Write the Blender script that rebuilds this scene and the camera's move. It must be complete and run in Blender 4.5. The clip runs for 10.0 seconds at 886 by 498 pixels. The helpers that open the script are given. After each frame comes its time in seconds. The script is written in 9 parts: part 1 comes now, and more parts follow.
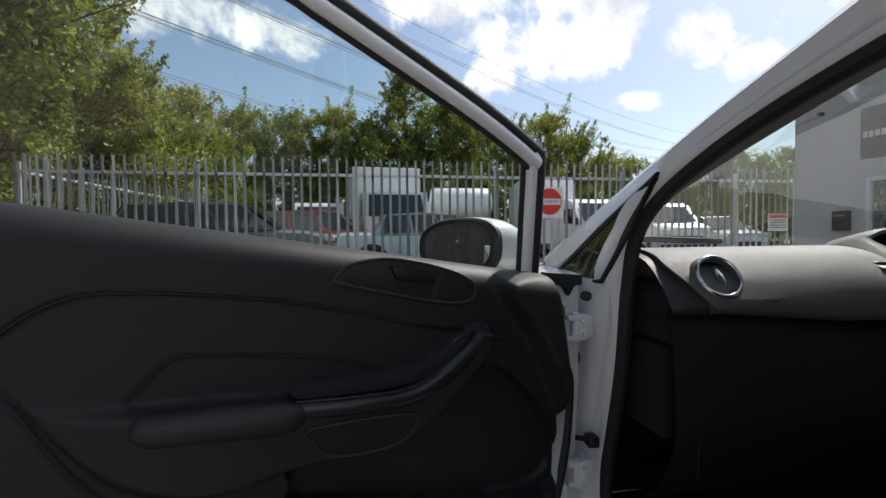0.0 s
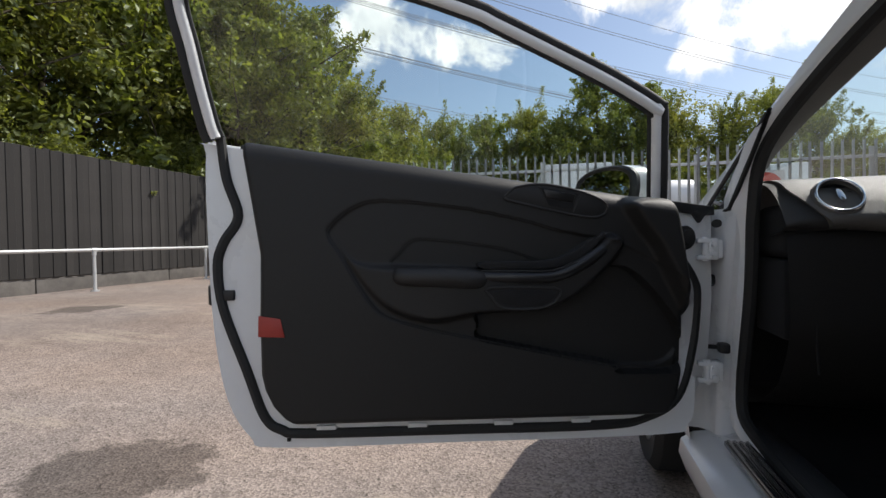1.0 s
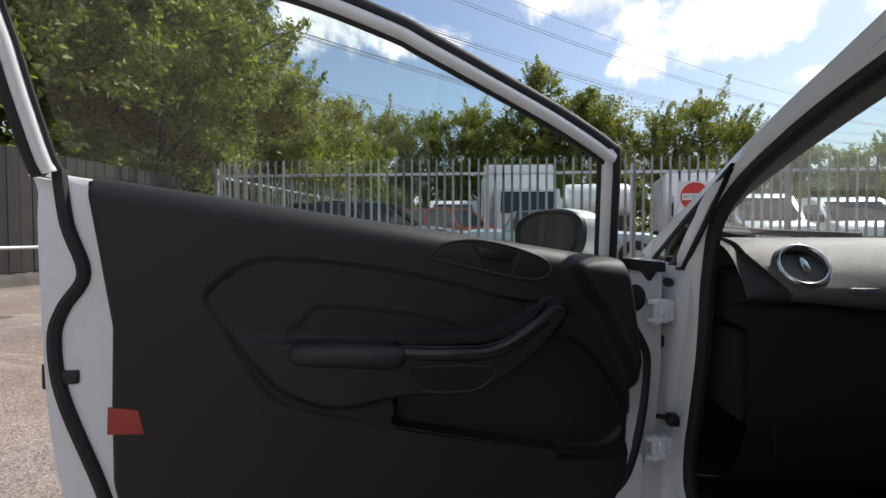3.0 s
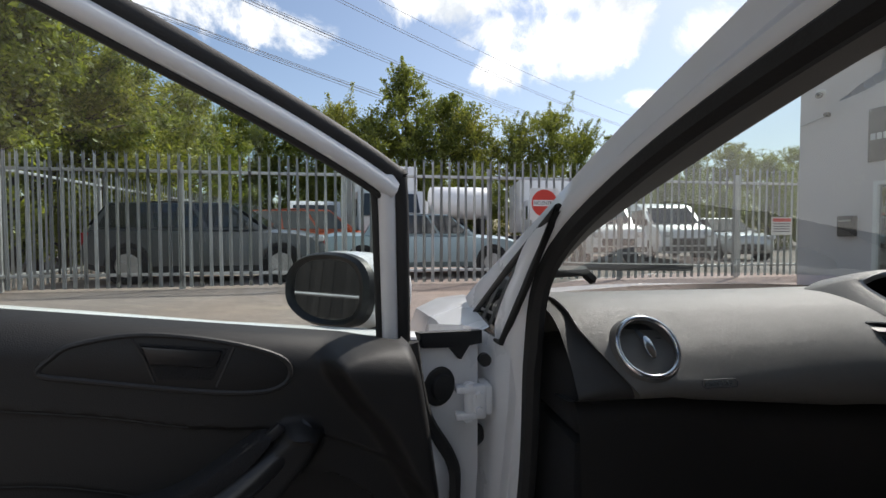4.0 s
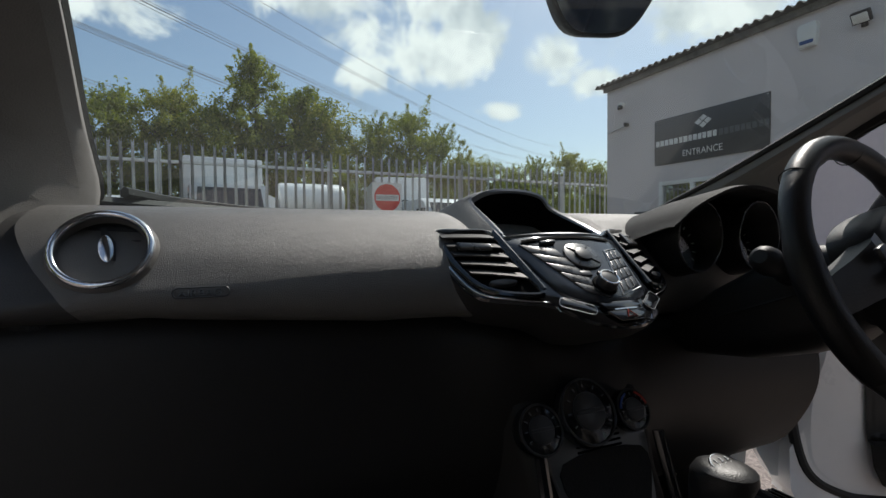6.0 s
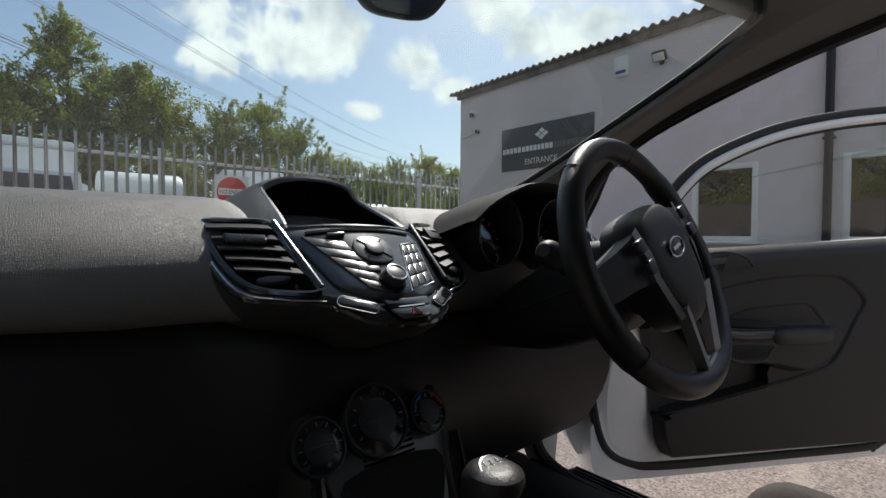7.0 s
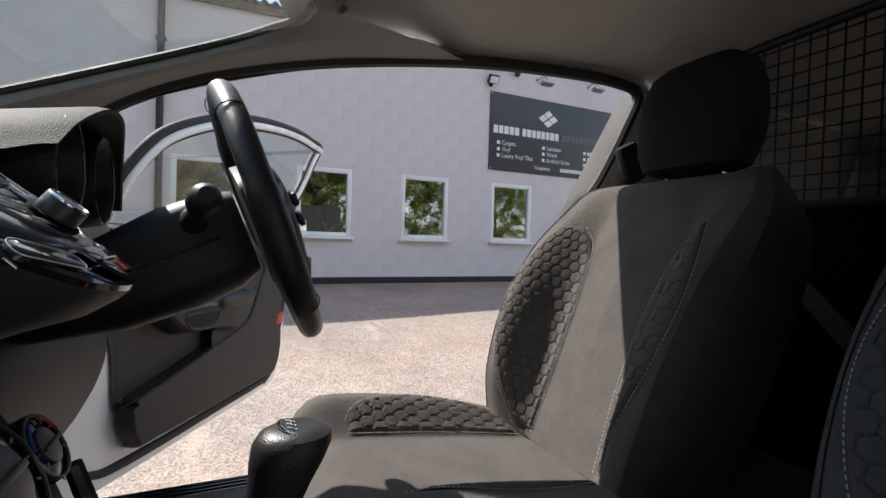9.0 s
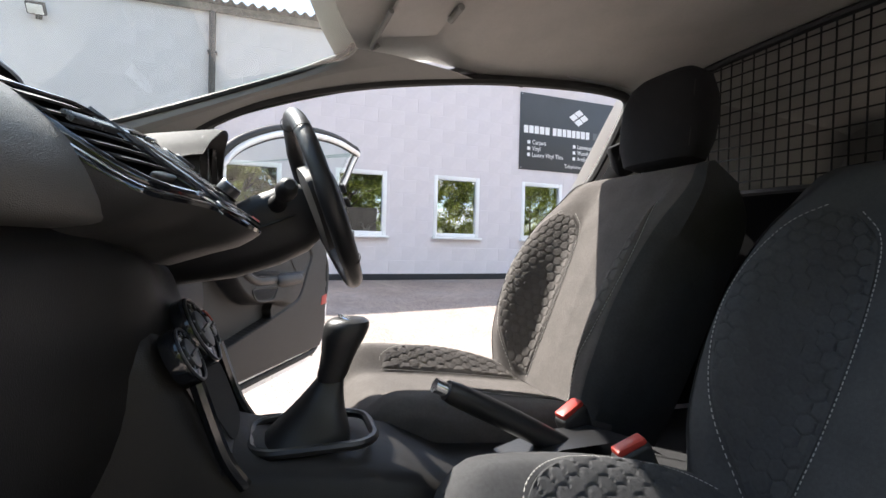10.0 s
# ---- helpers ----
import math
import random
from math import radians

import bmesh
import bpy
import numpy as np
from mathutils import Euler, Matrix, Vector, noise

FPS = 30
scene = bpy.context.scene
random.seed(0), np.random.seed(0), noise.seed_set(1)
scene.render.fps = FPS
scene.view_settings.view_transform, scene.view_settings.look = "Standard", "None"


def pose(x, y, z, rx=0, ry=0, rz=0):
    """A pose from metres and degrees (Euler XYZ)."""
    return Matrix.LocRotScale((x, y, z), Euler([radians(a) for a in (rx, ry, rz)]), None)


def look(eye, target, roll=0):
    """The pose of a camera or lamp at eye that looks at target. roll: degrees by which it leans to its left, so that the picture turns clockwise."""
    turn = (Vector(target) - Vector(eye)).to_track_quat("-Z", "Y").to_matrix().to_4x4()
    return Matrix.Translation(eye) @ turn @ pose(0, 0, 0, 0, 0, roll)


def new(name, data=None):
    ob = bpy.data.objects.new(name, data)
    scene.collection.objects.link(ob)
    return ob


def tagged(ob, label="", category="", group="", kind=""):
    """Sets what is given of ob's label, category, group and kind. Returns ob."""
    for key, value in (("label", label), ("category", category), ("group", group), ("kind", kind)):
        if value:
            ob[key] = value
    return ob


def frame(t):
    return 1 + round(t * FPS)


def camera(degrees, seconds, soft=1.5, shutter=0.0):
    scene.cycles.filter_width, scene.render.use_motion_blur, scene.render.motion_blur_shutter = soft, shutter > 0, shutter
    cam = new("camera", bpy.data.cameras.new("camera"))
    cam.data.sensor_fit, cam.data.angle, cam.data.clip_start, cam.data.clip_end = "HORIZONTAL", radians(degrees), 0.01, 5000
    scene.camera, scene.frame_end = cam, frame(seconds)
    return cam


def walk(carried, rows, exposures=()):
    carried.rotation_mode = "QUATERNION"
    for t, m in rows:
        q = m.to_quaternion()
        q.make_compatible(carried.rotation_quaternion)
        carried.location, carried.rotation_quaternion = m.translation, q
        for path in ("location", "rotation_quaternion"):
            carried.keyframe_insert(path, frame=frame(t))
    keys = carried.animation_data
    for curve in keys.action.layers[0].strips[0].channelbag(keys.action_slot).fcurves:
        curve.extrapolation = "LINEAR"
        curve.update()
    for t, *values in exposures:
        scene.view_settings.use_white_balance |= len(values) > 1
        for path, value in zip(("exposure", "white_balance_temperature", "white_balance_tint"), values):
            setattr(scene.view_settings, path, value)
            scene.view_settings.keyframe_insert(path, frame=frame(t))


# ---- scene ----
cam = camera(86.4, 10.0)
PATH = [
    (0, look((-1.239, -1.002, 1.089), (-0.936, 0.974, 1.035), -0.6)),
    (0.3, look((-1.234, -1.185, 1.122), (-1.437, 0.805, 1.091), -2.1)),
    (0.5, look((-1.205, -1.242, 1.050), (-1.590, 0.720, 1.025), -1.2)),
    (1, look((-1.161, -1.400, 0.919), (-1.652, 0.539, 0.884), -1.0)),
    (1.5, look((-1.176, -1.449, 0.917), (-1.670, 0.488, 0.874), -0.9)),
    (2, look((-1.173, -1.453, 0.910), (-1.664, 0.485, 0.859), -0.8)),
    (2.2, look((-1.181, -1.440, 0.899), (-1.660, 0.501, 0.846), -0.8)),
    (3.3, look((-1.096, -1.071, 1.129), (-1.171, 0.927, 1.071), -0.4)),
    (3.5, look((-1.038, -1.004, 1.148), (-0.965, 0.994, 1.094), -1.0)),
    (4, look((-0.947, -0.788, 1.165), (-0.663, 1.190, 1.101), -0.1)),
    (4.5, look((-0.820, -0.686, 1.068), (-0.342, 1.255, 1.014), -0.4)),
    (5, look((-0.679, -0.698, 1.018), (-0.048, 1.199, 0.965), -0.4)),
    (5.5, look((-0.557, -0.737, 1.013), (0.167, 1.127, 0.957), -0.3)),
    (5.7, look((-0.510, -0.750, 1.016), (0.255, 1.098, 0.960), -0.4)),
    (6.8, look((-0.334, -0.776, 1.010), (0.799, 0.871, 0.954), 0.2)),
    (7, look((-0.328, -0.757, 1.005), (0.978, 0.757, 0.949), 0.3)),
    (7.5, look((-0.350, -0.633, 0.984), (1.450, 0.238, 0.928), 0.9)),
    (8, look((-0.377, -0.511, 0.961), (1.610, -0.289, 0.912), 1.2)),
    (8.5, look((-0.383, -0.444, 0.946), (1.593, -0.753, 0.902), 1.4)),
    (9, look((-0.402, -0.411, 0.945), (1.426, -1.219, 0.908), 1.7)),
    (9.5, look((-0.468, -0.375, 0.903), (1.323, -1.266, 0.867), 1.8)),
    (10, look((-0.664, -0.362, 0.901), (1.220, -1.033, 0.863), 1.4)),
]
walk(cam, PATH, [(0, 0.05), (0.4, 0.0), (1.0, 0.12), (2.2, 0.22), (4, 0.16), (5.5, -0.08), (7, 0.03), (7.5, 0.1), (8, 0.25), (8.7, 0.75), (9.2, 1.15), (9.6, 1.68), (10, 1.95)])

# ---- light ----
SUN_AZ, SUN_EL = 52.0, 50.0
sun_dir = Vector((math.sin(radians(SUN_AZ)) * math.cos(radians(SUN_EL)), math.cos(radians(SUN_AZ)) * math.cos(radians(SUN_EL)), math.sin(radians(SUN_EL))))
sun = new("sun", bpy.data.lights.new("sun", "SUN"))
sun.data.energy, sun.data.angle, sun.data.color = 4.2, radians(0.6), (1.0, 0.95, 0.88)
sun.matrix_world = look(sun_dir * 50, (0, 0, 0))


def node(tree, kind, **values):
    n = tree.nodes.new(kind)
    for k, v in values.items():
        if k in n.inputs:
            n.inputs[k].default_value = v
    return n


# cloud banks of the day: azimuth, elevation, half width and half height in degrees
CLOUDS = [(21, 21, 9, 4.5), (27, 22.5, 5, 4), (15, 18.5, 4, 2.5), (23, 26, 8, 3), (38, 20, 4.5, 3), (31, 14.5, 3.5, 1.3), (42, 17, 3.2, 1.6), (-13, 22.5, 9, 3.6), (-24, 24, 7, 4), (8, 26, 8, 3), (57, 22.5, 11, 4), (74, 26, 10, 4.5), (47, 25, 6, 3), (-35, 34, 12, 6), (5, 44, 22, 7), (50, 46, 24, 8), (95, 38, 16, 8)]


def make_world():
    w = bpy.data.worlds.new("sky")
    scene.world = w
    w.use_nodes = True
    t = w.node_tree
    t.nodes.clear()

    def calc(op, a, b=None, c=None):
        n = t.nodes.new("ShaderNodeMath")
        n.operation = op
        for k, q in enumerate((a, b, c)):
            if q is None:
                continue
            if isinstance(q, (int, float)):
                n.inputs[k].default_value = q
            else:
                t.links.new(q, n.inputs[k])
        return n.outputs[0]

    sky = t.nodes.new("ShaderNodeTexSky")
    sky.sky_type = "NISHITA"
    sky.sun_disc = False
    sky.sun_elevation, sky.sun_rotation = radians(SUN_EL), radians(SUN_AZ)
    sky.air_density, sky.dust_density, sky.ozone_density = 1.0, 1.3, 0.9
    sky_bg = node(t, "ShaderNodeBackground", Strength=0.13)
    t.links.new(sky.outputs[0], sky_bg.inputs[0])
    co = t.nodes.new("ShaderNodeTexCoord")
    sep = t.nodes.new("ShaderNodeSeparateXYZ")
    t.links.new(co.outputs["Generated"], sep.inputs[0])
    az = calc("MULTIPLY", calc("ARCTAN2", sep.outputs[0], sep.outputs[1]), 57.2958)
    el = calc("MULTIPLY", calc("ARCSINE", sep.outputs[2]), 57.2958)
    bank = None
    for a, e, wide, high in CLOUDS:
        dx = calc("MULTIPLY", calc("SUBTRACT", az, a), 1 / wide)
        dy = calc("MULTIPLY", calc("SUBTRACT", el, e), 1 / high)
        d = calc("SUBTRACT", 1.0, calc("SQRT", calc("ADD", calc("MULTIPLY", dx, dx), calc("MULTIPLY", dy, dy))))
        bank = d if bank is None else calc("MAXIMUM", bank, d)
    # flatten the sky's dome, so that clouds shrink towards the horizon
    up = calc("ADD", sep.outputs[2], 0.22)
    comb = t.nodes.new("ShaderNodeCombineXYZ")
    for k in (0, 1):
        t.links.new(calc("DIVIDE", sep.outputs[k], up), comb.inputs[k])
    comb.inputs[2].default_value = CLOUD_SEED
    big = node(t, "ShaderNodeTexNoise", Scale=1.15, Detail=9.0, Roughness=0.56, Distortion=0.25)
    t.links.new(comb.outputs[0], big.inputs["Vector"])
    small = node(t, "ShaderNodeTexNoise", Scale=7.5, Detail=10.0, Roughness=0.62, Distortion=0.3)
    t.links.new(co.outputs["Generated"], small.inputs["Vector"])
    # broken cloud over the rest of the sky
    rest = calc("SUBTRACT", calc("MULTIPLY", calc("SUBTRACT", big.outputs[0], 0.48), 6.0), calc("MULTIPLY", calc("MAXIMUM", calc("ADD", sep.outputs[1], 0.15), 0.0), 4.0))
    field = calc("ADD", calc("MAXIMUM", calc("MAXIMUM", bank, rest), -0.9), calc("MULTIPLY", calc("SUBTRACT", small.outputs[0], 0.5), 3.4))
    ramp = t.nodes.new("ShaderNodeValToRGB")
    ramp.color_ramp.interpolation = "EASE"
    ramp.color_ramp.elements[0].position, ramp.color_ramp.elements[1].position = 0.0, 0.62
    t.links.new(field, ramp.inputs[0])
    puff = node(t, "ShaderNodeTexNoise", Scale=11.0, Detail=7.0, Roughness=0.6)
    t.links.new(co.outputs["Generated"], puff.inputs["Vector"])
    tone = t.nodes.new("ShaderNodeValToRGB")
    tone.color_ramp.elements[0].position, tone.color_ramp.elements[1].position = 0.34, 0.56
    tone.color_ramp.elements[0].color, tone.color_ramp.elements[1].color = (0.62, 0.66, 0.71, 1), (1.0, 1.0, 1.0, 1)
    t.links.new(puff.outputs[0], tone.inputs[0])
    cloud_bg = node(t, "ShaderNodeBackground", Strength=1.2)
    t.links.new(tone.outputs[0], cloud_bg.inputs[0])
    mix = t.nodes.new("ShaderNodeMixShader")
    t.links.new(ramp.outputs[0], mix.inputs[0])
    t.links.new(sky_bg.outputs[0], mix.inputs[1])
    t.links.new(cloud_bg.outputs[0], mix.inputs[2])
    out = t.nodes.new("ShaderNodeOutputWorld")
    t.links.new(mix.outputs[0], out.inputs[0])


CLOUD_SEED = 3.7
make_world()

def ground_z(x, y):
    r = math.hypot(x, y)
    u = min(1.0, max(0.0, (r - 1.6) / 4.6))
    return 0.22 * u * u * (3 - 2 * u)


# ---- materials ----


def material(name, color, rough=0.6, metal=0.0, scale=8.0, vary=0.12, bump=0.0, bump_scale=None, fine=0.0, spec=0.5, per=None, coat=0.0, second=None, detail=6.0):
    """A surface with tone variation at two scales and relief. per: 'object' or 'island' varies pieces; second: a second tone in patches."""
    m = bpy.data.materials.new(name)
    m.use_nodes = True
    t = m.node_tree
    b = t.nodes["Principled BSDF"]
    b.inputs["Roughness"].default_value, b.inputs["Metallic"].default_value = rough, metal
    b.inputs["Specular IOR Level"].default_value, b.inputs["Coat Weight"].default_value = spec, coat
    b.inputs["Coat Roughness"].default_value = 0.05
    co = t.nodes.new("ShaderNodeTexCoord")
    big = node(t, "ShaderNodeTexNoise", Scale=scale, Detail=detail, Roughness=0.6)
    t.links.new(co.outputs["Object"], big.inputs["Vector"])
    tiny = node(t, "ShaderNodeTexNoise", Scale=scale * 14, Detail=3.0)
    t.links.new(co.outputs["Object"], tiny.inputs["Vector"])
    ramp = t.nodes.new("ShaderNodeValToRGB")
    lo = [max(0.0, c * (1 - vary)) for c in color]
    hi = [min(1.0, c * (1 + vary)) for c in (second or color)]
    ramp.color_ramp.elements[0].position, ramp.color_ramp.elements[1].position = 0.32, 0.68
    ramp.color_ramp.elements[0].color, ramp.color_ramp.elements[1].color = (*lo, 1), (*hi, 1)
    t.links.new(big.outputs[0], ramp.inputs[0])
    last = ramp.outputs[0]
    span = t.nodes.new("ShaderNodeMapRange")
    span.inputs[3].default_value, span.inputs[4].default_value = 1 - vary * 0.8 - fine, 1 + vary * 0.8 + fine
    t.links.new(tiny.outputs[0], span.inputs[0])
    mul = t.nodes.new("ShaderNodeMix")
    mul.data_type, mul.blend_type = "RGBA", "MULTIPLY"
    mul.inputs[0].default_value = 1.0
    t.links.new(last, mul.inputs[6])
    t.links.new(span.outputs[0], mul.inputs[7])
    last = mul.outputs[2]
    if per:
        if per == "object":
            src = t.nodes.new("ShaderNodeObjectInfo").outputs["Random"]
        else:
            src = t.nodes.new("ShaderNodeNewGeometry").outputs["Random Per Island"]
        tone = t.nodes.new("ShaderNodeMapRange")
        tone.inputs[3].default_value, tone.inputs[4].default_value = 0.7, 1.25
        t.links.new(src, tone.inputs[0])
        mul2 = t.nodes.new("ShaderNodeMix")
        mul2.data_type, mul2.blend_type = "RGBA", "MULTIPLY"
        mul2.inputs[0].default_value = 1.0
        t.links.new(last, mul2.inputs[6])
        t.links.new(tone.outputs[0], mul2.inputs[7])
        last = mul2.outputs[2]
    t.links.new(last, b.inputs["Base Color"])
    rr = t.nodes.new("ShaderNodeMapRange")
    rr.inputs[3].default_value, rr.inputs[4].default_value = max(0.02, rough * 0.85), min(1.0, rough * 1.15)
    t.links.new(big.outputs[0], rr.inputs[0])
    t.links.new(rr.outputs[0], b.inputs["Roughness"])
    if bump:
        src = node(t, "ShaderNodeTexNoise", Scale=bump_scale or scale * 10, Detail=4.0)
        t.links.new(co.outputs["Object"], src.inputs["Vector"])
        bp = node(t, "ShaderNodeBump", Strength=min(1.0, bump), Distance=0.004)
        t.links.new(src.outputs[0], bp.inputs["Height"])
        t.links.new(bp.outputs[0], b.inputs["Normal"])
    return m


def grain(name, color, rough, cell, strength, vary=0.1, spec=0.4):
    """Moulded plastic with a leather-like grain."""
    m = material(name, color, rough, scale=5.0, vary=vary, spec=spec)
    t = m.node_tree
    co = t.nodes.new("ShaderNodeTexCoord")
    v = node(t, "ShaderNodeTexVoronoi", Scale=cell)
    v.feature = "DISTANCE_TO_EDGE"
    t.links.new(co.outputs["Object"], v.inputs["Vector"])
    bp = node(t, "ShaderNodeBump", Strength=strength, Distance=0.0012)
    t.links.new(v.outputs[0], bp.inputs["Height"])
    t.links.new(bp.outputs[0], t.nodes["Principled BSDF"].inputs["Normal"])
    return m


def glass(name, tint=(0.92, 0.97, 0.95), gloss=0.06, veil=0.0, rough=0.0):
    m = bpy.data.materials.new(name)
    m.use_nodes = True
    t = m.node_tree
    t.nodes.clear()
    tr = node(t, "ShaderNodeBsdfTransparent", Color=(*tint, 1))
    gl = node(t, "ShaderNodeBsdfGlossy", Color=(1, 1, 1, 1), Roughness=rough)
    lw = node(t, "ShaderNodeLayerWeight", Blend=0.5)
    pw = t.nodes.new("ShaderNodeMath")
    pw.operation = "POWER"
    pw.inputs[1].default_value = 4.0
    t.links.new(lw.outputs["Facing"], pw.inputs[0])
    fr = t.nodes.new("ShaderNodeMapRange")
    fr.inputs[3].default_value, fr.inputs[4].default_value = gloss, 0.7
    t.links.new(pw.outputs[0], fr.inputs[0])
    mx = t.nodes.new("ShaderNodeMixShader")
    t.links.new(fr.outputs[0], mx.inputs[0])
    t.links.new(tr.outputs[0], mx.inputs[1])
    t.links.new(gl.outputs[0], mx.inputs[2])
    last = mx.outputs[0]
    if veil:
        # pale veil mixed into the glass, painting the haze of reflections
        haze = node(t, "ShaderNodeBsdfTranslucent", Color=(0.8, 0.8, 0.78, 1))
        nz = node(t, "ShaderNodeTexNoise", Scale=5.0, Detail=6.0)
        co = t.nodes.new("ShaderNodeTexCoord")
        t.links.new(co.outputs["Object"], nz.inputs["Vector"])
        mr = t.nodes.new("ShaderNodeMapRange")
        mr.inputs[3].default_value, mr.inputs[4].default_value = veil * 0.5, veil * 1.5
        t.links.new(nz.outputs[0], mr.inputs[0])
        m2 = t.nodes.new("ShaderNodeMixShader")
        t.links.new(mr.outputs[0], m2.inputs[0])
        t.links.new(last, m2.inputs[1])
        t.links.new(haze.outputs[0], m2.inputs[2])
        last = m2.outputs[0]
    out = t.nodes.new("ShaderNodeOutputMaterial")
    t.links.new(last, out.inputs[0])
    return m


WHITE_PAINT = material("white_car_paint", (0.80, 0.80, 0.80), 0.28, scale=3, vary=0.03, coat=0.6)
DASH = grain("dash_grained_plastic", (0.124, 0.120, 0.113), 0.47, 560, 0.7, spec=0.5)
TRIM = grain("door_trim_plastic", (0.0145, 0.0138, 0.0134), 0.55, 420, 0.3)
TRIM_SOFT = material("door_insert_vinyl", (0.020, 0.0192, 0.0187), 0.55, scale=20, vary=0.1, bump=0.15, bump_scale=500)
BLACK_PLASTIC = material("black_plastic", (0.014, 0.014, 0.015), 0.5, scale=30, vary=0.15, bump=0.1, bump_scale=300)
GLOSS_BLACK = material("gloss_black_panel", (0.010, 0.011, 0.013), 0.12, scale=10, vary=0.1, spec=0.6, coat=0.5)
HANDLE_BLACK = material("satin_black_handle", (0.016, 0.0155, 0.0155), 0.32, scale=14, vary=0.12, spec=0.5)
SILL_AND_DASH_SHADE = grain("sill_and_dash_shade_plastic", (0.040, 0.039, 0.038), 0.5, 420, 0.3)
BUTTON = material("dark_button", (0.03, 0.032, 0.036), 0.35, scale=30, vary=0.1)
RUBBER = material("black_rubber_seal", (0.020, 0.0195, 0.019), 0.7, scale=25, vary=0.2, bump=0.15)
CHROME = material("satin_chrome", (0.75, 0.76, 0.78), 0.16, 1.0, scale=10, vary=0.04)
SILVER = material("silver_plastic", (0.42, 0.43, 0.44), 0.35, 0.6, scale=12, vary=0.06)
STEEL = material("bare_steel", (0.45, 0.45, 0.44), 0.4, 0.9, scale=20, vary=0.15)
LEATHER = grain("black_leather", (0.018, 0.018, 0.019), 0.40, 420, 0.3, spec=0.5)
FABRIC = material("grey_seat_cloth", (0.108, 0.098, 0.092), 0.92, scale=15, vary=0.12, bump=0.5, bump_scale=900, fine=0.1, spec=0.15)
FABRIC_DARK = material("black_seat_cloth", (0.022, 0.022, 0.024), 0.9, scale=15, vary=0.15, bump=0.5, bump_scale=900, fine=0.1, spec=0.2)
FABRIC_HEX = material("quilted_seat_cloth", (0.098, 0.089, 0.083), 0.85, scale=20, vary=0.15, bump=0.4, bump_scale=700, fine=0.1, spec=0.25)
# the grey seat cloth again, darkened in colour to stand for shade
FABRIC_SHADE = material("shaded_grey_seat_cloth", (0.060, 0.060, 0.062), 0.92, scale=15, vary=0.12, bump=0.5, bump_scale=900, fine=0.1, spec=0.15)
THREAD = material("pale_stitching", (0.34, 0.33, 0.31), 0.8, scale=200, vary=0.2)
HEADLINER = material("grey_headliner", (0.44, 0.42, 0.39), 0.95, scale=8, vary=0.06, bump=0.3, bump_scale=700)
PILLAR_TRIM = material("grey_pillar_trim", (0.20, 0.195, 0.185), 0.7, scale=8, vary=0.06, bump=0.2, bump_scale=500)
LOAD_TRIM = material("grey_load_trim", (0.34, 0.32, 0.295), 0.8, scale=8, vary=0.08, bump=0.2, bump_scale=500)
RED_PLASTIC = material("red_plastic", (0.36, 0.035, 0.025), 0.4, scale=20, vary=0.1)
CARPET = material("black_carpet", (0.012, 0.012, 0.013), 0.95, scale=30, vary=0.3, bump=0.6, bump_scale=400)
QUARTER_GLASS = glass("quarter_light_glass", (0.11, 0.125, 0.12), gloss=0.08)
TINTED_GLASS = glass("tinted_rear_glass", (0.48, 0.51, 0.49))
# darker than real board: shade of load space and recesses is in the colour
UNLIT_BLACK = material("unlit_black", (0.003, 0.003, 0.0033), 0.9, scale=20, vary=0.3, bump=0.3, bump_scale=300, spec=0.1)
CAR_GLASS = glass("car_window_glass", (0.86, 0.93, 0.90))
SCREEN_GLASS = glass("windscreen_glass", (0.745, 0.845, 0.825), gloss=0.05, veil=0.012)
MIRROR = material("mirror_glass", (0.44, 0.46, 0.48), 0.02, 1.0, scale=3, vary=0.01)
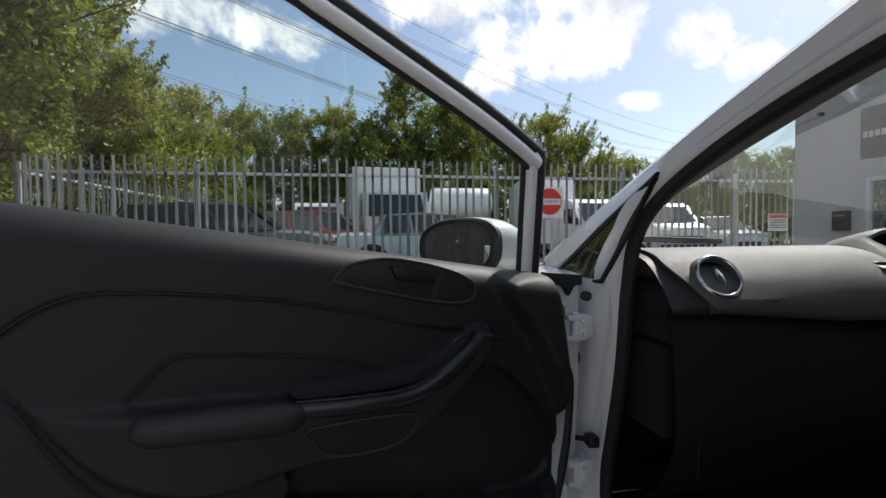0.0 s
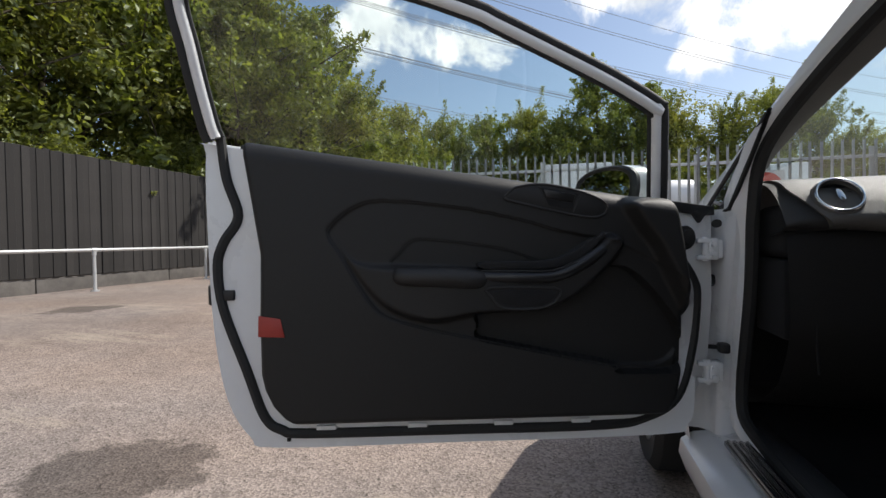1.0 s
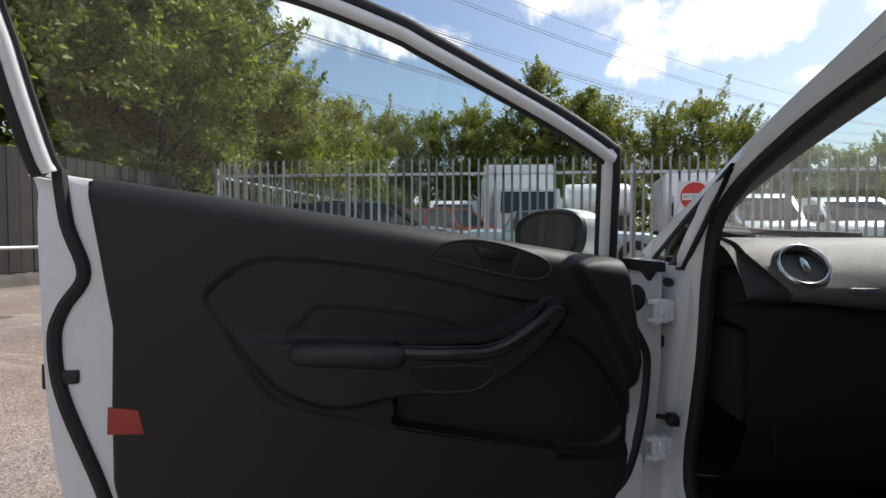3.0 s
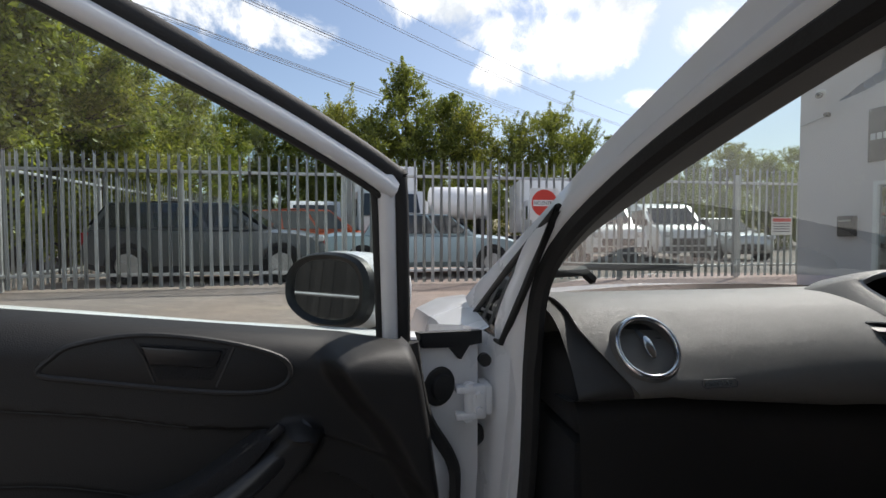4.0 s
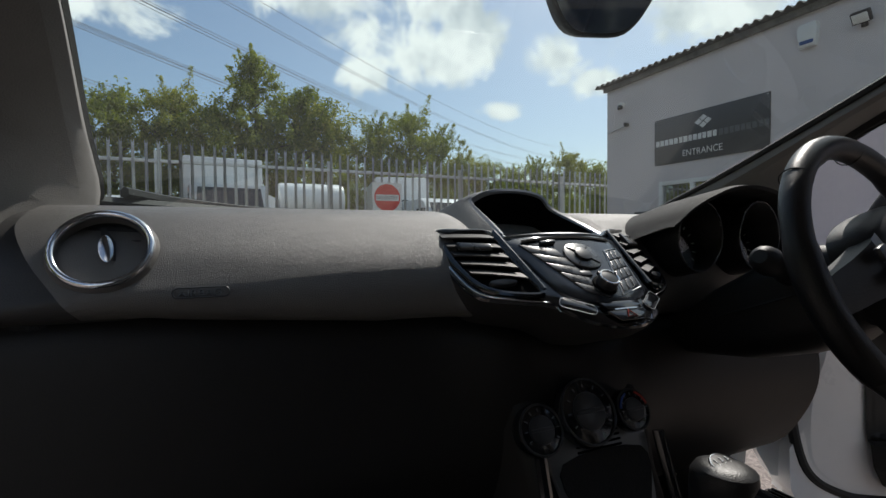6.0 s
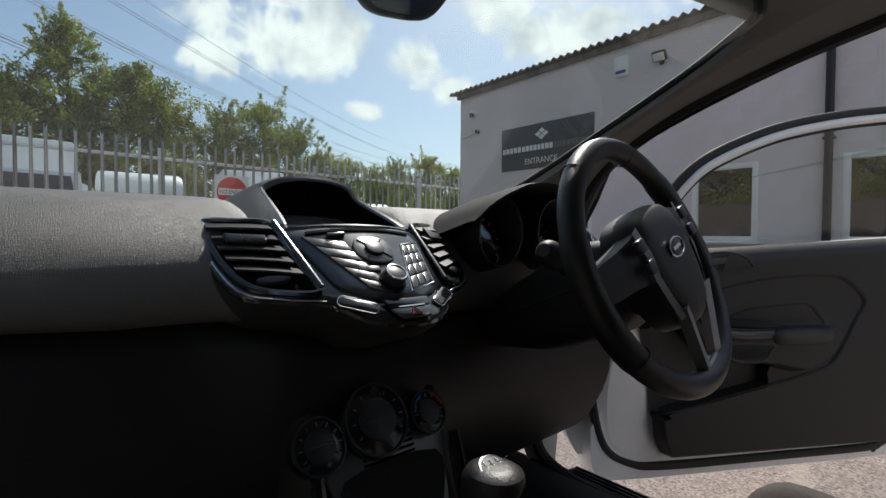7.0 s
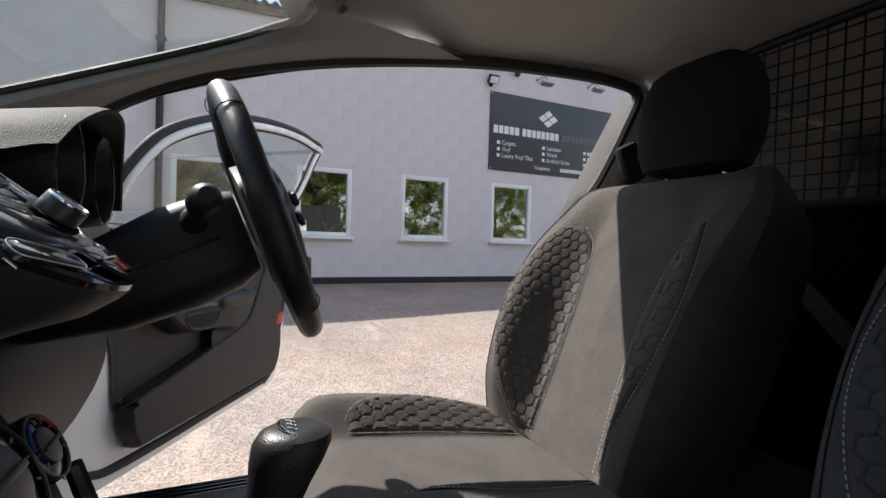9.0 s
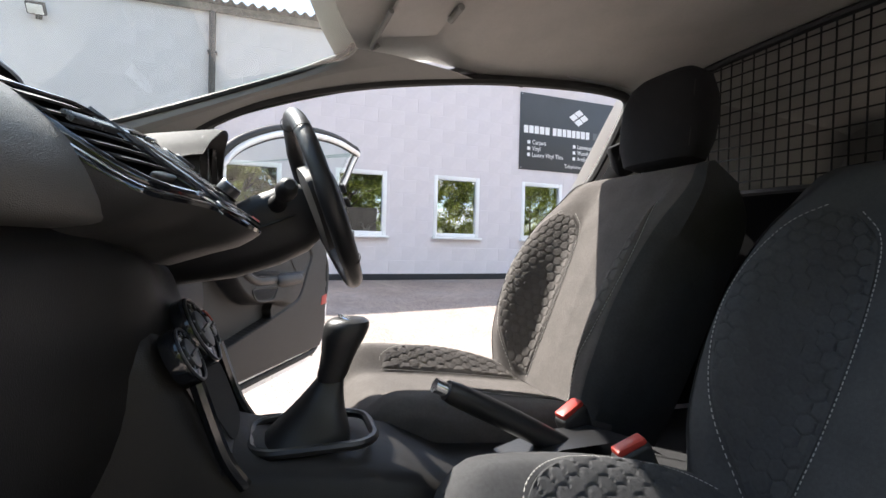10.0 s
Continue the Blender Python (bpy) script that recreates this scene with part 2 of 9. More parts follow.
def asphalt():
    """Worn tarmac: pale aggregate in a darker binder, with old paint scrapes and damp stains."""
    m = material("worn_asphalt", (0.238, 0.206, 0.190), 0.93, scale=0.5, vary=0.07, spec=0.2, second=(0.300, 0.260, 0.236), detail=9.0)
    t = m.node_tree
    b = t.nodes["Principled BSDF"]
    last = b.inputs["Base Color"].links[0].from_socket
    co = t.nodes.new("ShaderNodeTexCoord")

    def times(color, factor):
        mul = t.nodes.new("ShaderNodeMix")
        mul.data_type, mul.blend_type = "RGBA", "MULTIPLY"
        mul.inputs[0].default_value = 1.0
        t.links.new(color, mul.inputs[6])
        t.links.new(factor, mul.inputs[7])
        return mul.outputs[2]

    def span(value, a, c, lo, hi):
        r = t.nodes.new("ShaderNodeMapRange")
        for k, q in enumerate((a, c, lo, hi)):
            r.inputs[1 + k].default_value = q
        t.links.new(value, r.inputs[0])
        return r.outputs[0]

    v = node(t, "ShaderNodeTexVoronoi", Scale=115.0)
    t.links.new(co.outputs["Object"], v.inputs["Vector"])
    sep = t.nodes.new("ShaderNodeSeparateColor")
    t.links.new(v.outputs["Color"], sep.inputs[0])
    last = times(last, span(sep.outputs[0], 0, 1, 0.66, 1.34))
    last = times(last, span(sep.outputs[1], 0.90, 0.94, 1.0, 0.58))
    for scale, lo, hi in ((7.0, 0.90, 1.09), (1.6, 0.92, 1.08)):
        n = node(t, "ShaderNodeTexNoise", Scale=scale, Detail=7.0, Roughness=0.7)
        t.links.new(co.outputs["Object"], n.inputs["Vector"])
        last = times(last, span(n.outputs[0], 0.3, 0.7, lo, hi))
    # broad warm and cool patches
    n = node(t, "ShaderNodeTexNoise", Scale=0.22, Detail=5.0, Roughness=0.6)
    t.links.new(co.outputs["Object"], n.inputs["Vector"])
    warm = t.nodes.new("ShaderNodeMix")
    warm.data_type, warm.blend_type = "RGBA", "MULTIPLY"
    t.links.new(span(n.outputs[0], 0.42, 0.62, 0.0, 0.9), warm.inputs[0])
    t.links.new(last, warm.inputs[6])
    warm.inputs[7].default_value = (1.04, 0.93, 0.84, 1)
    last = warm.outputs[2]
    # ragged old paint
    mp = node(t, "ShaderNodeMapping", Rotation=(0, 0, 0.35), Scale=(0.55, 2.6, 1.0))
    t.links.new(co.outputs["Object"], mp.inputs["Vector"])
    n = node(t, "ShaderNodeTexNoise", Scale=1.1, Detail=11.0, Roughness=0.72)
    t.links.new(mp.outputs[0], n.inputs["Vector"])
    paint = t.nodes.new("ShaderNodeMix")
    paint.data_type = "RGBA"
    t.links.new(span(n.outputs[0], 0.565, 0.66, 0.0, 0.36), paint.inputs[0])
    t.links.new(last, paint.inputs[6])
    paint.inputs[7].default_value = (0.50, 0.425, 0.33, 1)
    last = paint.outputs[2]
    # damp stains with a ragged edge
    wob = node(t, "ShaderNodeTexNoise", Scale=3.2, Detail=6.0, Roughness=0.65)
    t.links.new(co.outputs["Object"], wob.inputs["Vector"])
    for x, y, r in ((-2.85, 0.05, 0.30), (-2.35, -0.25, 0.22), (-6.4, 2.7, 0.30)):
        sub_ = t.nodes.new("ShaderNodeVectorMath")
        sub_.operation = "DISTANCE"
        t.links.new(co.outputs["Object"], sub_.inputs[0])
        sub_.inputs[1].default_value = (x, y, ground_z(x, y))
        add = t.nodes.new("ShaderNodeMath")
        add.operation = "MULTIPLY_ADD"
        t.links.new(wob.outputs[0], add.inputs[0])
        add.inputs[1].default_value = -0.75
        t.links.new(sub_.outputs["Value"], add.inputs[2])
        last = times(last, span(add.outputs[0], r - 0.40, r - 0.34, 0.5, 1.0))
    t.links.new(last, b.inputs["Base Color"])
    bp = node(t, "ShaderNodeBump", Strength=0.7, Distance=0.004)
    t.links.new(v.outputs["Distance"], bp.inputs["Height"])
    t.links.new(bp.outputs[0], b.inputs["Normal"])
    return m


ASPHALT = asphalt()
GALV = material("galvanised_steel", (0.46, 0.47, 0.47), 0.5, 0.55, scale=3, vary=0.14, per="object")
GALV_RAIL = material("galvanised_rail", (0.60, 0.61, 0.61), 0.42, 0.5, scale=3, vary=0.12)
BOARD = material("dark_fence_board", (0.029, 0.0265, 0.025), 0.9, scale=5, vary=0.22, bump=0.6, bump_scale=60, per="object")
GRAVEL_BOARD = material("concrete_gravel_board", (0.13, 0.12, 0.11), 0.95, scale=4, vary=0.25, bump=0.5)
MASONRY = material("painted_blockwork", (0.665, 0.622, 0.635), 0.85, scale=1.2, vary=0.045, bump=0.5, bump_scale=55)
PLINTH = material("black_bitumen_plinth", (0.02, 0.02, 0.021), 0.8, scale=6, vary=0.3, bump=0.4)
UPVC = material("white_upvc", (0.80, 0.80, 0.79), 0.35, scale=3, vary=0.03)
SIGN_GREY = material("dark_grey_sign", (0.040, 0.045, 0.050), 0.45, scale=3, vary=0.08)
SIGN_WHITE = material("sign_white", (0.78, 0.78, 0.78), 0.5, scale=5, vary=0.03)
SIGN_FAINT = material("sign_grey_letter", (0.11, 0.12, 0.125), 0.5, scale=5, vary=0.05)
SIGN_RED = material("sign_red", (0.62, 0.05, 0.035), 0.45, scale=5, vary=0.08)
SHEET_ROOF = material("fibre_cement_sheet", (0.10, 0.098, 0.09), 0.95, scale=3, vary=0.35, bump=0.5, second=(0.15, 0.14, 0.12))
BARK = material("bark", (0.085, 0.068, 0.05), 0.95, scale=9, vary=0.35, bump=0.8, bump_scale=40)


def leaf_material(name, dark, light):
    m = bpy.data.materials.new(name)
    m.use_nodes = True
    t = m.node_tree
    t.nodes.clear()
    rnd = t.nodes.new("ShaderNodeNewGeometry")
    ramp = t.nodes.new("ShaderNodeValToRGB")
    ramp.color_ramp.elements[0].color, ramp.color_ramp.elements[1].color = (*dark, 1), (*light, 1)
    t.links.new(rnd.outputs["Random Per Island"], ramp.inputs[0])
    d = t.nodes.new("ShaderNodeBsdfDiffuse")
    tr = t.nodes.new("ShaderNodeBsdfTranslucent")
    g = node(t, "ShaderNodeBsdfGlossy", Roughness=0.45, Color=(0.6, 0.65, 0.55, 1))
    t.links.new(ramp.outputs[0], d.inputs[0])
    br = t.nodes.new("ShaderNodeMix")
    br.data_type, br.blend_type = "RGBA", "MULTIPLY"
    br.inputs[0].default_value = 1.0
    br.inputs[7].default_value = (1.9, 1.9, 0.8, 1)
    t.links.new(ramp.outputs[0], br.inputs[6])
    t.links.new(br.outputs[2], tr.inputs[0])
    a = t.nodes.new("ShaderNodeMixShader")
    a.inputs[0].default_value = 0.5
    t.links.new(d.outputs[0], a.inputs[1])
    t.links.new(tr.outputs[0], a.inputs[2])
    b = t.nodes.new("ShaderNodeMixShader")
    b.inputs[0].default_value = 0.06
    t.links.new(a.outputs[0], b.inputs[1])
    t.links.new(g.outputs[0], b.inputs[2])
    out = t.nodes.new("ShaderNodeOutputMaterial")
    t.links.new(b.outputs[0], out.inputs[0])
    return m


LEAF_A = leaf_material("leaves_mid_green", (0.080, 0.100, 0.026), (0.250, 0.270, 0.078))
LEAF_B = leaf_material("leaves_olive", (0.100, 0.114, 0.032), (0.285, 0.285, 0.092))
LEAF_C = leaf_material("leaves_deep_green", (0.065, 0.086, 0.021), (0.205, 0.232, 0.064))

# ---- building helpers ----


def finish(name, bm, mats, parent=None, label="", smooth=False):
    me = bpy.data.meshes.new(name)
    bm.normal_update()
    bm.to_mesh(me)
    bm.free()
    for m in (mats if isinstance(mats, (list, tuple)) else [mats]):
        me.materials.append(m)
    if smooth:
        me.shade_smooth()
        me.set_sharp_from_angle(angle=radians(38))
    ob = new(name, me)
    if parent:
        ob.parent = parent
    if label:
        ob["label"] = label
    return ob


def part(name, bm, mat, parent, label="", smooth=True):
    return finish(name, bm, mat, parent, label, smooth)


def thing(name, label, category, at=None, group="", kind=""):
    ob = new(name)
    if at is not None:
        ob.matrix_basis = at
    return tagged(ob, label, category, group, kind)


def box(bm, c, s, bevel=0.0, rot=None, seg=2, mat=0):
    """A box of size s round c, with rounded edges."""
    m = Matrix.Translation(c) @ (rot or Matrix()) @ Matrix.Diagonal((*s, 1))
    r = bmesh.ops.create_cube(bm, size=1.0, matrix=m)
    faces = {f for v in r["verts"] for f in v.link_faces}
    for f in faces:
        f.material_index = mat
    if bevel:
        edges = list({e for f in faces for e in f.edges})
        out = bmesh.ops.bevel(bm, geom=edges, offset=bevel, segments=seg, affect="EDGES", profile=0.5)
        for f in out["faces"]:
            f.material_index = mat
    return bm


def cyl(bm, c, r, h, axis="z", seg=24, r2=None, bevel=0.0, rot=None):
    turn = {"z": Matrix(), "x": Matrix.Rotation(radians(90), 4, "Y"), "y": Matrix.Rotation(radians(90), 4, "X")}[axis]
    m = Matrix.Translation(c) @ (rot or Matrix()) @ turn
    r_ = bmesh.ops.create_cone(bm, cap_ends=True, segments=seg, radius1=r, radius2=r if r2 is None else r2, depth=h, matrix=m)
    if bevel:
        edges = [e for e in {e for v in r_["verts"] for e in v.link_edges} if any(len(f.verts) > 4 for f in e.link_faces)]
        bmesh.ops.bevel(bm, geom=edges, offset=bevel, segments=2, affect="EDGES", profile=0.5)
    return bm


def smooth_line(points, n=8, closed=False):
    """Catmull-Rom through the points."""
    p = [Vector(q) for q in points]
    k = len(p)
    out = []
    for i in range(k if closed else k - 1):
        a, b, c, d = (p[(i - 1) % k], p[i], p[(i + 1) % k], p[(i + 2) % k]) if closed else (p[max(i - 1, 0)], p[i], p[i + 1], p[min(i + 2, k - 1)])
        for j in range(n):
            u = j / n
            out.append(0.5 * ((2 * b) + (c - a) * u + (2 * a - 5 * b + 4 * c - d) * u * u + (3 * b - a - 3 * c + d) * u ** 3))
    if not closed:
        out.append(p[-1])
    return out


def curve2(points, n=5, closed=True):
    return [(p.x, p.y) for p in smooth_line([(x, y, 0) for x, y in points], n, closed)]


def tube(bm, line, r, seg=8, closed=False, flat=1.0, up=None):
    """A round or flattened rod along a line; r is a number or one per point."""
    p = [Vector(q) for q in line]
    k = len(p)
    rings = []
    prev = None
    for i, q in enumerate(p):
        a = p[(i - 1) % k] if closed or i else p[i]
        b = p[(i + 1) % k] if closed or i < k - 1 else p[i]
        d = (b - a).normalized()
        if up is not None:
            side = d.cross(Vector(up)).normalized()
        elif prev is None:
            side = d.orthogonal().normalized()
        else:
            side = (prev - d * prev.dot(d)).normalized()
        prev = side
        top = side.cross(d)
        rad = r[i] if isinstance(r, (list, tuple)) else r
        rings.append([bm.verts.new(q + (side * math.cos(t) + top * math.sin(t) * flat) * rad) for t in (2 * math.pi * j / seg for j in range(seg))])
    for i in range(k if closed else k - 1):
        a, b = rings[i], rings[(i + 1) % k]
        for j in range(seg):
            bm.faces.new((a[j], a[(j + 1) % seg], b[(j + 1) % seg], b[j]))
    if not closed:
        bm.faces.new(list(reversed(rings[0])))
        bm.faces.new(rings[-1])
    return bm


def loft(bm, rows, close=False, cap=False, mat=0):
    """Skin over rows of points, all with the same count."""
    v = [[bm.verts.new(p) for p in row] for row in rows]
    n = len(rows[0])
    for a, b in zip(v, v[1:]):
        for j in range(n if close else n - 1):
            f = bm.faces.new((a[j], a[(j + 1) % n], b[(j + 1) % n], b[j]))
            f.material_index = mat
    if cap:
        bm.faces.new(list(reversed(v[0])))
        bm.faces.new(v[-1])
    return bm


def slab(bm, outline, depth, place, bevel=0.0, seg=2):
    """A flat outline given as (u, v) pairs, made depth thick along the local z of the pose place, with rounded edges."""
    a = [bm.verts.new(place @ Vector((u, v, 0))) for u, v in outline]
    f = bm.faces.new(a)
    r = bmesh.ops.extrude_face_region(bm, geom=[f])
    verts = [g for g in r["geom"] if isinstance(g, bmesh.types.BMVert)]
    shift = place.to_3x3() @ Vector((0, 0, depth))
    bmesh.ops.translate(bm, vec=shift, verts=verts)
    if bevel:
        top = [g for g in r["geom"] if isinstance(g, bmesh.types.BMFace)]
        edges = list({e for g in top for e in g.edges})
        bmesh.ops.bevel(bm, geom=edges, offset=bevel, segments=seg, affect="EDGES", profile=0.5)
    bmesh.ops.recalc_face_normals(bm, faces=bm.faces[:])
    return bm


def rounded(w, h, r, n=5, cx=0.0, cy=0.0):
    """The outline of a rounded rectangle."""
    out = []
    for sx, sy, a0 in ((1, 1, 0), (-1, 1, 90), (-1, -1, 180), (1, -1, 270)):
        for i in range(n + 1):
            a = radians(a0 + 90 * i / n)
            out.append((cx + sx * (w / 2 - r) + r * math.cos(a), cy + sy * (h / 2 - r) + r * math.sin(a)))
    return out


def words(name, text, size, place, mat, parent, label="", squash=1.0):
    """Raised lettering as a mesh."""
    c = bpy.data.curves.new(name, "FONT")
    c.body, c.size, c.extrude, c.resolution_u = text, size, 0.0015, 3
    o = bpy.data.objects.new(name, c)
    me = bpy.data.meshes.new_from_object(o)
    bpy.data.objects.remove(o)
    me.materials.append(mat)
    ob = new(name, me)
    ob.parent = parent
    ob.matrix_basis = place @ Matrix.Diagonal((squash, 1, 1, 1))
    if label:
        ob["label"] = label
    return ob

# ---- ground ----


def make_ground():
    ticks = [-900, -400, -180, -90, -55, -40, -30] + [-24 + 1.0 * i for i in range(49)] + [30, 40, 55, 90, 180, 400, 900]
    fine = sorted(set(ticks + [-6 + 0.25 * i for i in range(49)]))
    bm = bmesh.new()
    rows = [[(x, y, ground_z(x, y) + 0.006 * noise.noise((x * 0.7, y * 0.7, 0.0))) for x in fine] for y in fine]
    loft(bm, rows)
    return tagged(finish("ground", bm, ASPHALT, smooth=True), "worn grey-brown asphalt yard with pale patches", "ground", kind="structure")


make_ground()


# ---- building ----
WALL_X, WALL_SLOPE = 6.93, -0.0265
WALL = Matrix.Translation((WALL_X, 0, 0)) @ Matrix.Rotation(math.atan(-WALL_SLOPE), 4, "Z")  # local y along the wall, local x into it
Y_A, Y_B, EAVE = 6.88, -13.0, 3.97
FALL = 0.019  # the eaves climb this much a metre towards the far end
WINDOWS = [(1.67, 1.48, 0.82, 1.06), (-0.02, 1.48, 0.84, 1.06), (-1.66, 1.48, 0.84, 1.06), (-3.335, 1.48, 0.86, 1.06), (-5.06, 1.48, 0.88, 1.06), (-6.95, 1.48, 0.88, 1.06)]
SHOP = (4.64, 1.05, 1.92, 1.86)  # glazed entrance


def wall_mesh(bm, holes, ya, yb, z0, z1, thick):
    ys = sorted({ya, yb, *[h[0] - h[2] / 2 for h in holes], *[h[0] + h[2] / 2 for h in holes]})
    zs = sorted({z0, z1, *[h[1] - h[3] / 2 for h in holes], *[h[1] + h[3] / 2 for h in holes]})
    for y0, y1 in zip(ys, ys[1:]):
        for a, b in zip(zs, zs[1:]):
            cy, cz = (y0 + y1) / 2, (a + b) / 2
            if any(abs(cy - h[0]) < h[2] / 2 and abs(cz - h[1]) < h[3] / 2 for h in holes):
                continue
            box(bm, (thick / 2, cy, cz), (thick, y1 - y0, b - a))
    bmesh.ops.remove_doubles(bm, verts=bm.verts[:], dist=0.0005)
    return bm


def make_building():
    b = thing("building", "pale lilac-grey painted blockwork unit with a corrugated roof edge", "building", WALL)
    bm = bmesh.new()
    wall_mesh(bm, WINDOWS + [SHOP], Y_B, Y_A, 0.0, EAVE, 0.22)
    part("wall", bm, MASONRY, b, smooth=False)
    bm = bmesh.new()
    box(bm, (5.0, Y_A - 0.11, EAVE / 2), (9.6, 0.22, EAVE))
    box(bm, (5.0, Y_B + 0.11, EAVE / 2), (9.6, 0.22, EAVE))
    box(bm, (9.9, (Y_A + Y_B) / 2, EAVE / 2), (0.22, Y_A - Y_B, EAVE))
    part("end_wall", bm, MASONRY, b, smooth=False)
    bm = bmesh.new()
    box(bm, (5.0, (Y_A + Y_B) / 2, 0.24), (9.4, Y_A - Y_B - 0.5, 0.05))
    part("floor_slab", bm, GRAVEL_BOARD, b, smooth=False)
    bm = bmesh.new()
    box(bm, (0.0, (Y_B - 1 + SHOP[0] - SHOP[2] / 2) / 2 + 0.5, 0.25), (0.03, SHOP[0] - SHOP[2] / 2 - Y_B - 0.01, 0.14), 0.006)
    part("plinth", bm, PLINTH, b, "black bitumen band along the foot")
    # corrugated sheet roof, its wavy edge over the wall
    bm = bmesh.new()
    n = int((Y_A - Y_B + 0.4) / 0.018)
    low, high, low2, high2 = [], [], [], []
    for i in range(n + 1):
        y = Y_B - 0.2 + (Y_A - Y_B + 0.4) * i / n
        w = 0.028 * math.cos(2 * math.pi * y / 0.146)
        e = EAVE + FALL * (Y_A - y) + w
        low.append((-0.16, y, e + 0.13))
        high.append((5.0, y, e + 0.95))
        low2.append((-0.16, y, e + 0.118))
        high2.append((5.0, y, e + 0.938))
    loft(bm, [high2, low2, low, high])
    part("roof", bm, SHEET_ROOF, b, "weathered corrugated fibre-cement sheets")
    bm = bmesh.new()
    box(bm, (-0.035, (Y_A + Y_B) / 2, EAVE + 0.045), (0.07, Y_A - Y_B + 0.1, 0.10), 0.008)
    for v in bm.verts:
        v.co.z += FALL * (Y_A - v.co.y)
    part("fascia", bm, SHEET_ROOF, b)
    bm = bmesh.new()
    slab(bm, [(Y_B, EAVE - 0.004), (Y_A, EAVE - 0.004), (Y_A, EAVE + 0.04), (Y_B, EAVE + 0.04 + FALL * (Y_A - Y_B))], 0.22, Matrix(((0, 0, 1, -0.002), (1, 0, 0, 0), (0, 1, 0, 0), (0, 0, 0, 1))))
    part("wall_head", bm, MASONRY, b, smooth=False)
    bm = bmesh.new()
    tube(bm, [(-0.07, 0.53, 0.25), (-0.07, 0.53, EAVE + 0.1)], 0.045, 12)
    for z in (0.6, 2.2, 3.5):
        box(bm, (-0.05, 0.53, z), (0.10, 0.12, 0.03), 0.004)
    part("downpipe", bm, BLACK_PLASTIC, b, "dark grey plastic downpipe")
    # near-black sheets behind the panes paint the dimness of the rooms
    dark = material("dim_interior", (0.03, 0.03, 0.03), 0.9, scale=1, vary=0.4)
    for cy, cz, w, h in WINDOWS:
        fr = bmesh.new()
        for s in (-1, 1):
            box(fr, (0.03, cy + s * (w / 2 - 0.035), cz), (0.07, 0.07, h), 0.006)
            box(fr, (0.03, cy, cz + s * (h / 2 - 0.035)), (0.066, w - 0.14, 0.07), 0.006)
        win = part("window", fr, UPVC, b)
        bm = bmesh.new()
        box(bm, (-0.03, cy, cz - h / 2 - 0.018), (0.13, w + 0.06, 0.035), 0.008)
        part("sill", bm, UPVC, win)
        bm = bmesh.new()
        box(bm, (0.045, cy, cz), (0.012, w - 0.14, h - 0.14))
        part("pane", bm, WINDOW_PANE, win).visible_shadow = False
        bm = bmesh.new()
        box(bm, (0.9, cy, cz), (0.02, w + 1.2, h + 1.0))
        part("dark_backing", bm, dark, win)
    orn = thing("leaf_ornament", "white leaf-shaped ornament standing on the window sill", "ornament", WALL @ Matrix.Translation((0.15, -1.76, 0.955)))
    bm = bmesh.new()
    cyl(bm, (0, 0, 0.014), 0.05, 0.028, "z", 16, bevel=0.006)
    part("base", bm, UPVC, orn)
    for k, (dy, h, bend) in enumerate(((0.05, 0.22, 0.05), (-0.06, 0.20, -0.10), (-0.16, 0.26, -0.22))):
        bm = bmesh.new()
        line = smooth_line([(0, 0, 0.02), (0, dy * 0.5, h * 0.5), (0, dy + bend * 0.3, h * 0.85), (0, dy + bend, h)], 4)
        tube(bm, line, [0.008 + 0.020 * math.sin(math.pi * i / (len(line) - 1)) for i in range(len(line))], 8, flat=0.35)
        part("leaf", bm, UPVC, orn)
    crate = thing("carton", "plain brown cardboard carton behind the window", "box", WALL @ Matrix.Translation((0.34, -5.10, 0.955)))
    bm = bmesh.new()
    box(bm, (0, 0, 0.15), (0.30, 0.46, 0.30), 0.004)
    part("carton_body", bm, material("brown_card", (0.42, 0.30, 0.18), 0.85, scale=6, vary=0.1), crate)
    bm = bmesh.new()
    box(bm, (-0.151, 0, 0.15), (0.004, 0.05, 0.30))
    part("tape", bm, material("pale_tape", (0.55, 0.45, 0.30), 0.4), crate)
    bm = bmesh.new()
    box(bm, (0.45, (Y_A + Y_B) / 2, 0.93), (0.46, Y_A - Y_B - 5.6, 0.04), 0.004)
    part("inner_ledge", bm, UPVC, b, "white ledge inside the windows")
    # glazed entrance
    fr = bmesh.new()
    cy, cz, w, h = SHOP
    y0, y1, z0, z1 = cy - w / 2, cy + w / 2, cz - h / 2, cz + h / 2
    for y in (y0 + 0.035, 3.67 + 0.62, 4.93, y1 - 0.035):
        box(fr, (0.03, y, cz), (0.07, 0.07, h), 0.006)
    for z in (z0 + 0.035, z1 - 0.035):
        box(fr, (0.03, cy, z), (0.064, w - 0.1, 0.07), 0.006)
    ent = part("entrance", fr, UPVC, b, "white framed glazed entrance")
    for a, c in ((y0 + 0.07, 4.255), (4.325, 4.895), (4.965, y1 - 0.07)):
        bm = bmesh.new()
        box(bm, (0.045, (a + c) / 2, cz), (0.012, c - a, h - 0.14))
        part("pane", bm, WINDOW_PANE, ent).visible_shadow = False
    bm = bmesh.new()
    box(bm, (0.02, 4.61, 1.35), (0.02, 0.30, 0.21))
    part("notice", bm, SIGN_WHITE, ent)
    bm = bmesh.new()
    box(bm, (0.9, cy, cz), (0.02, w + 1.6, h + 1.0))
    part("dark_backing", bm, dark, ent)
    bm = bmesh.new()
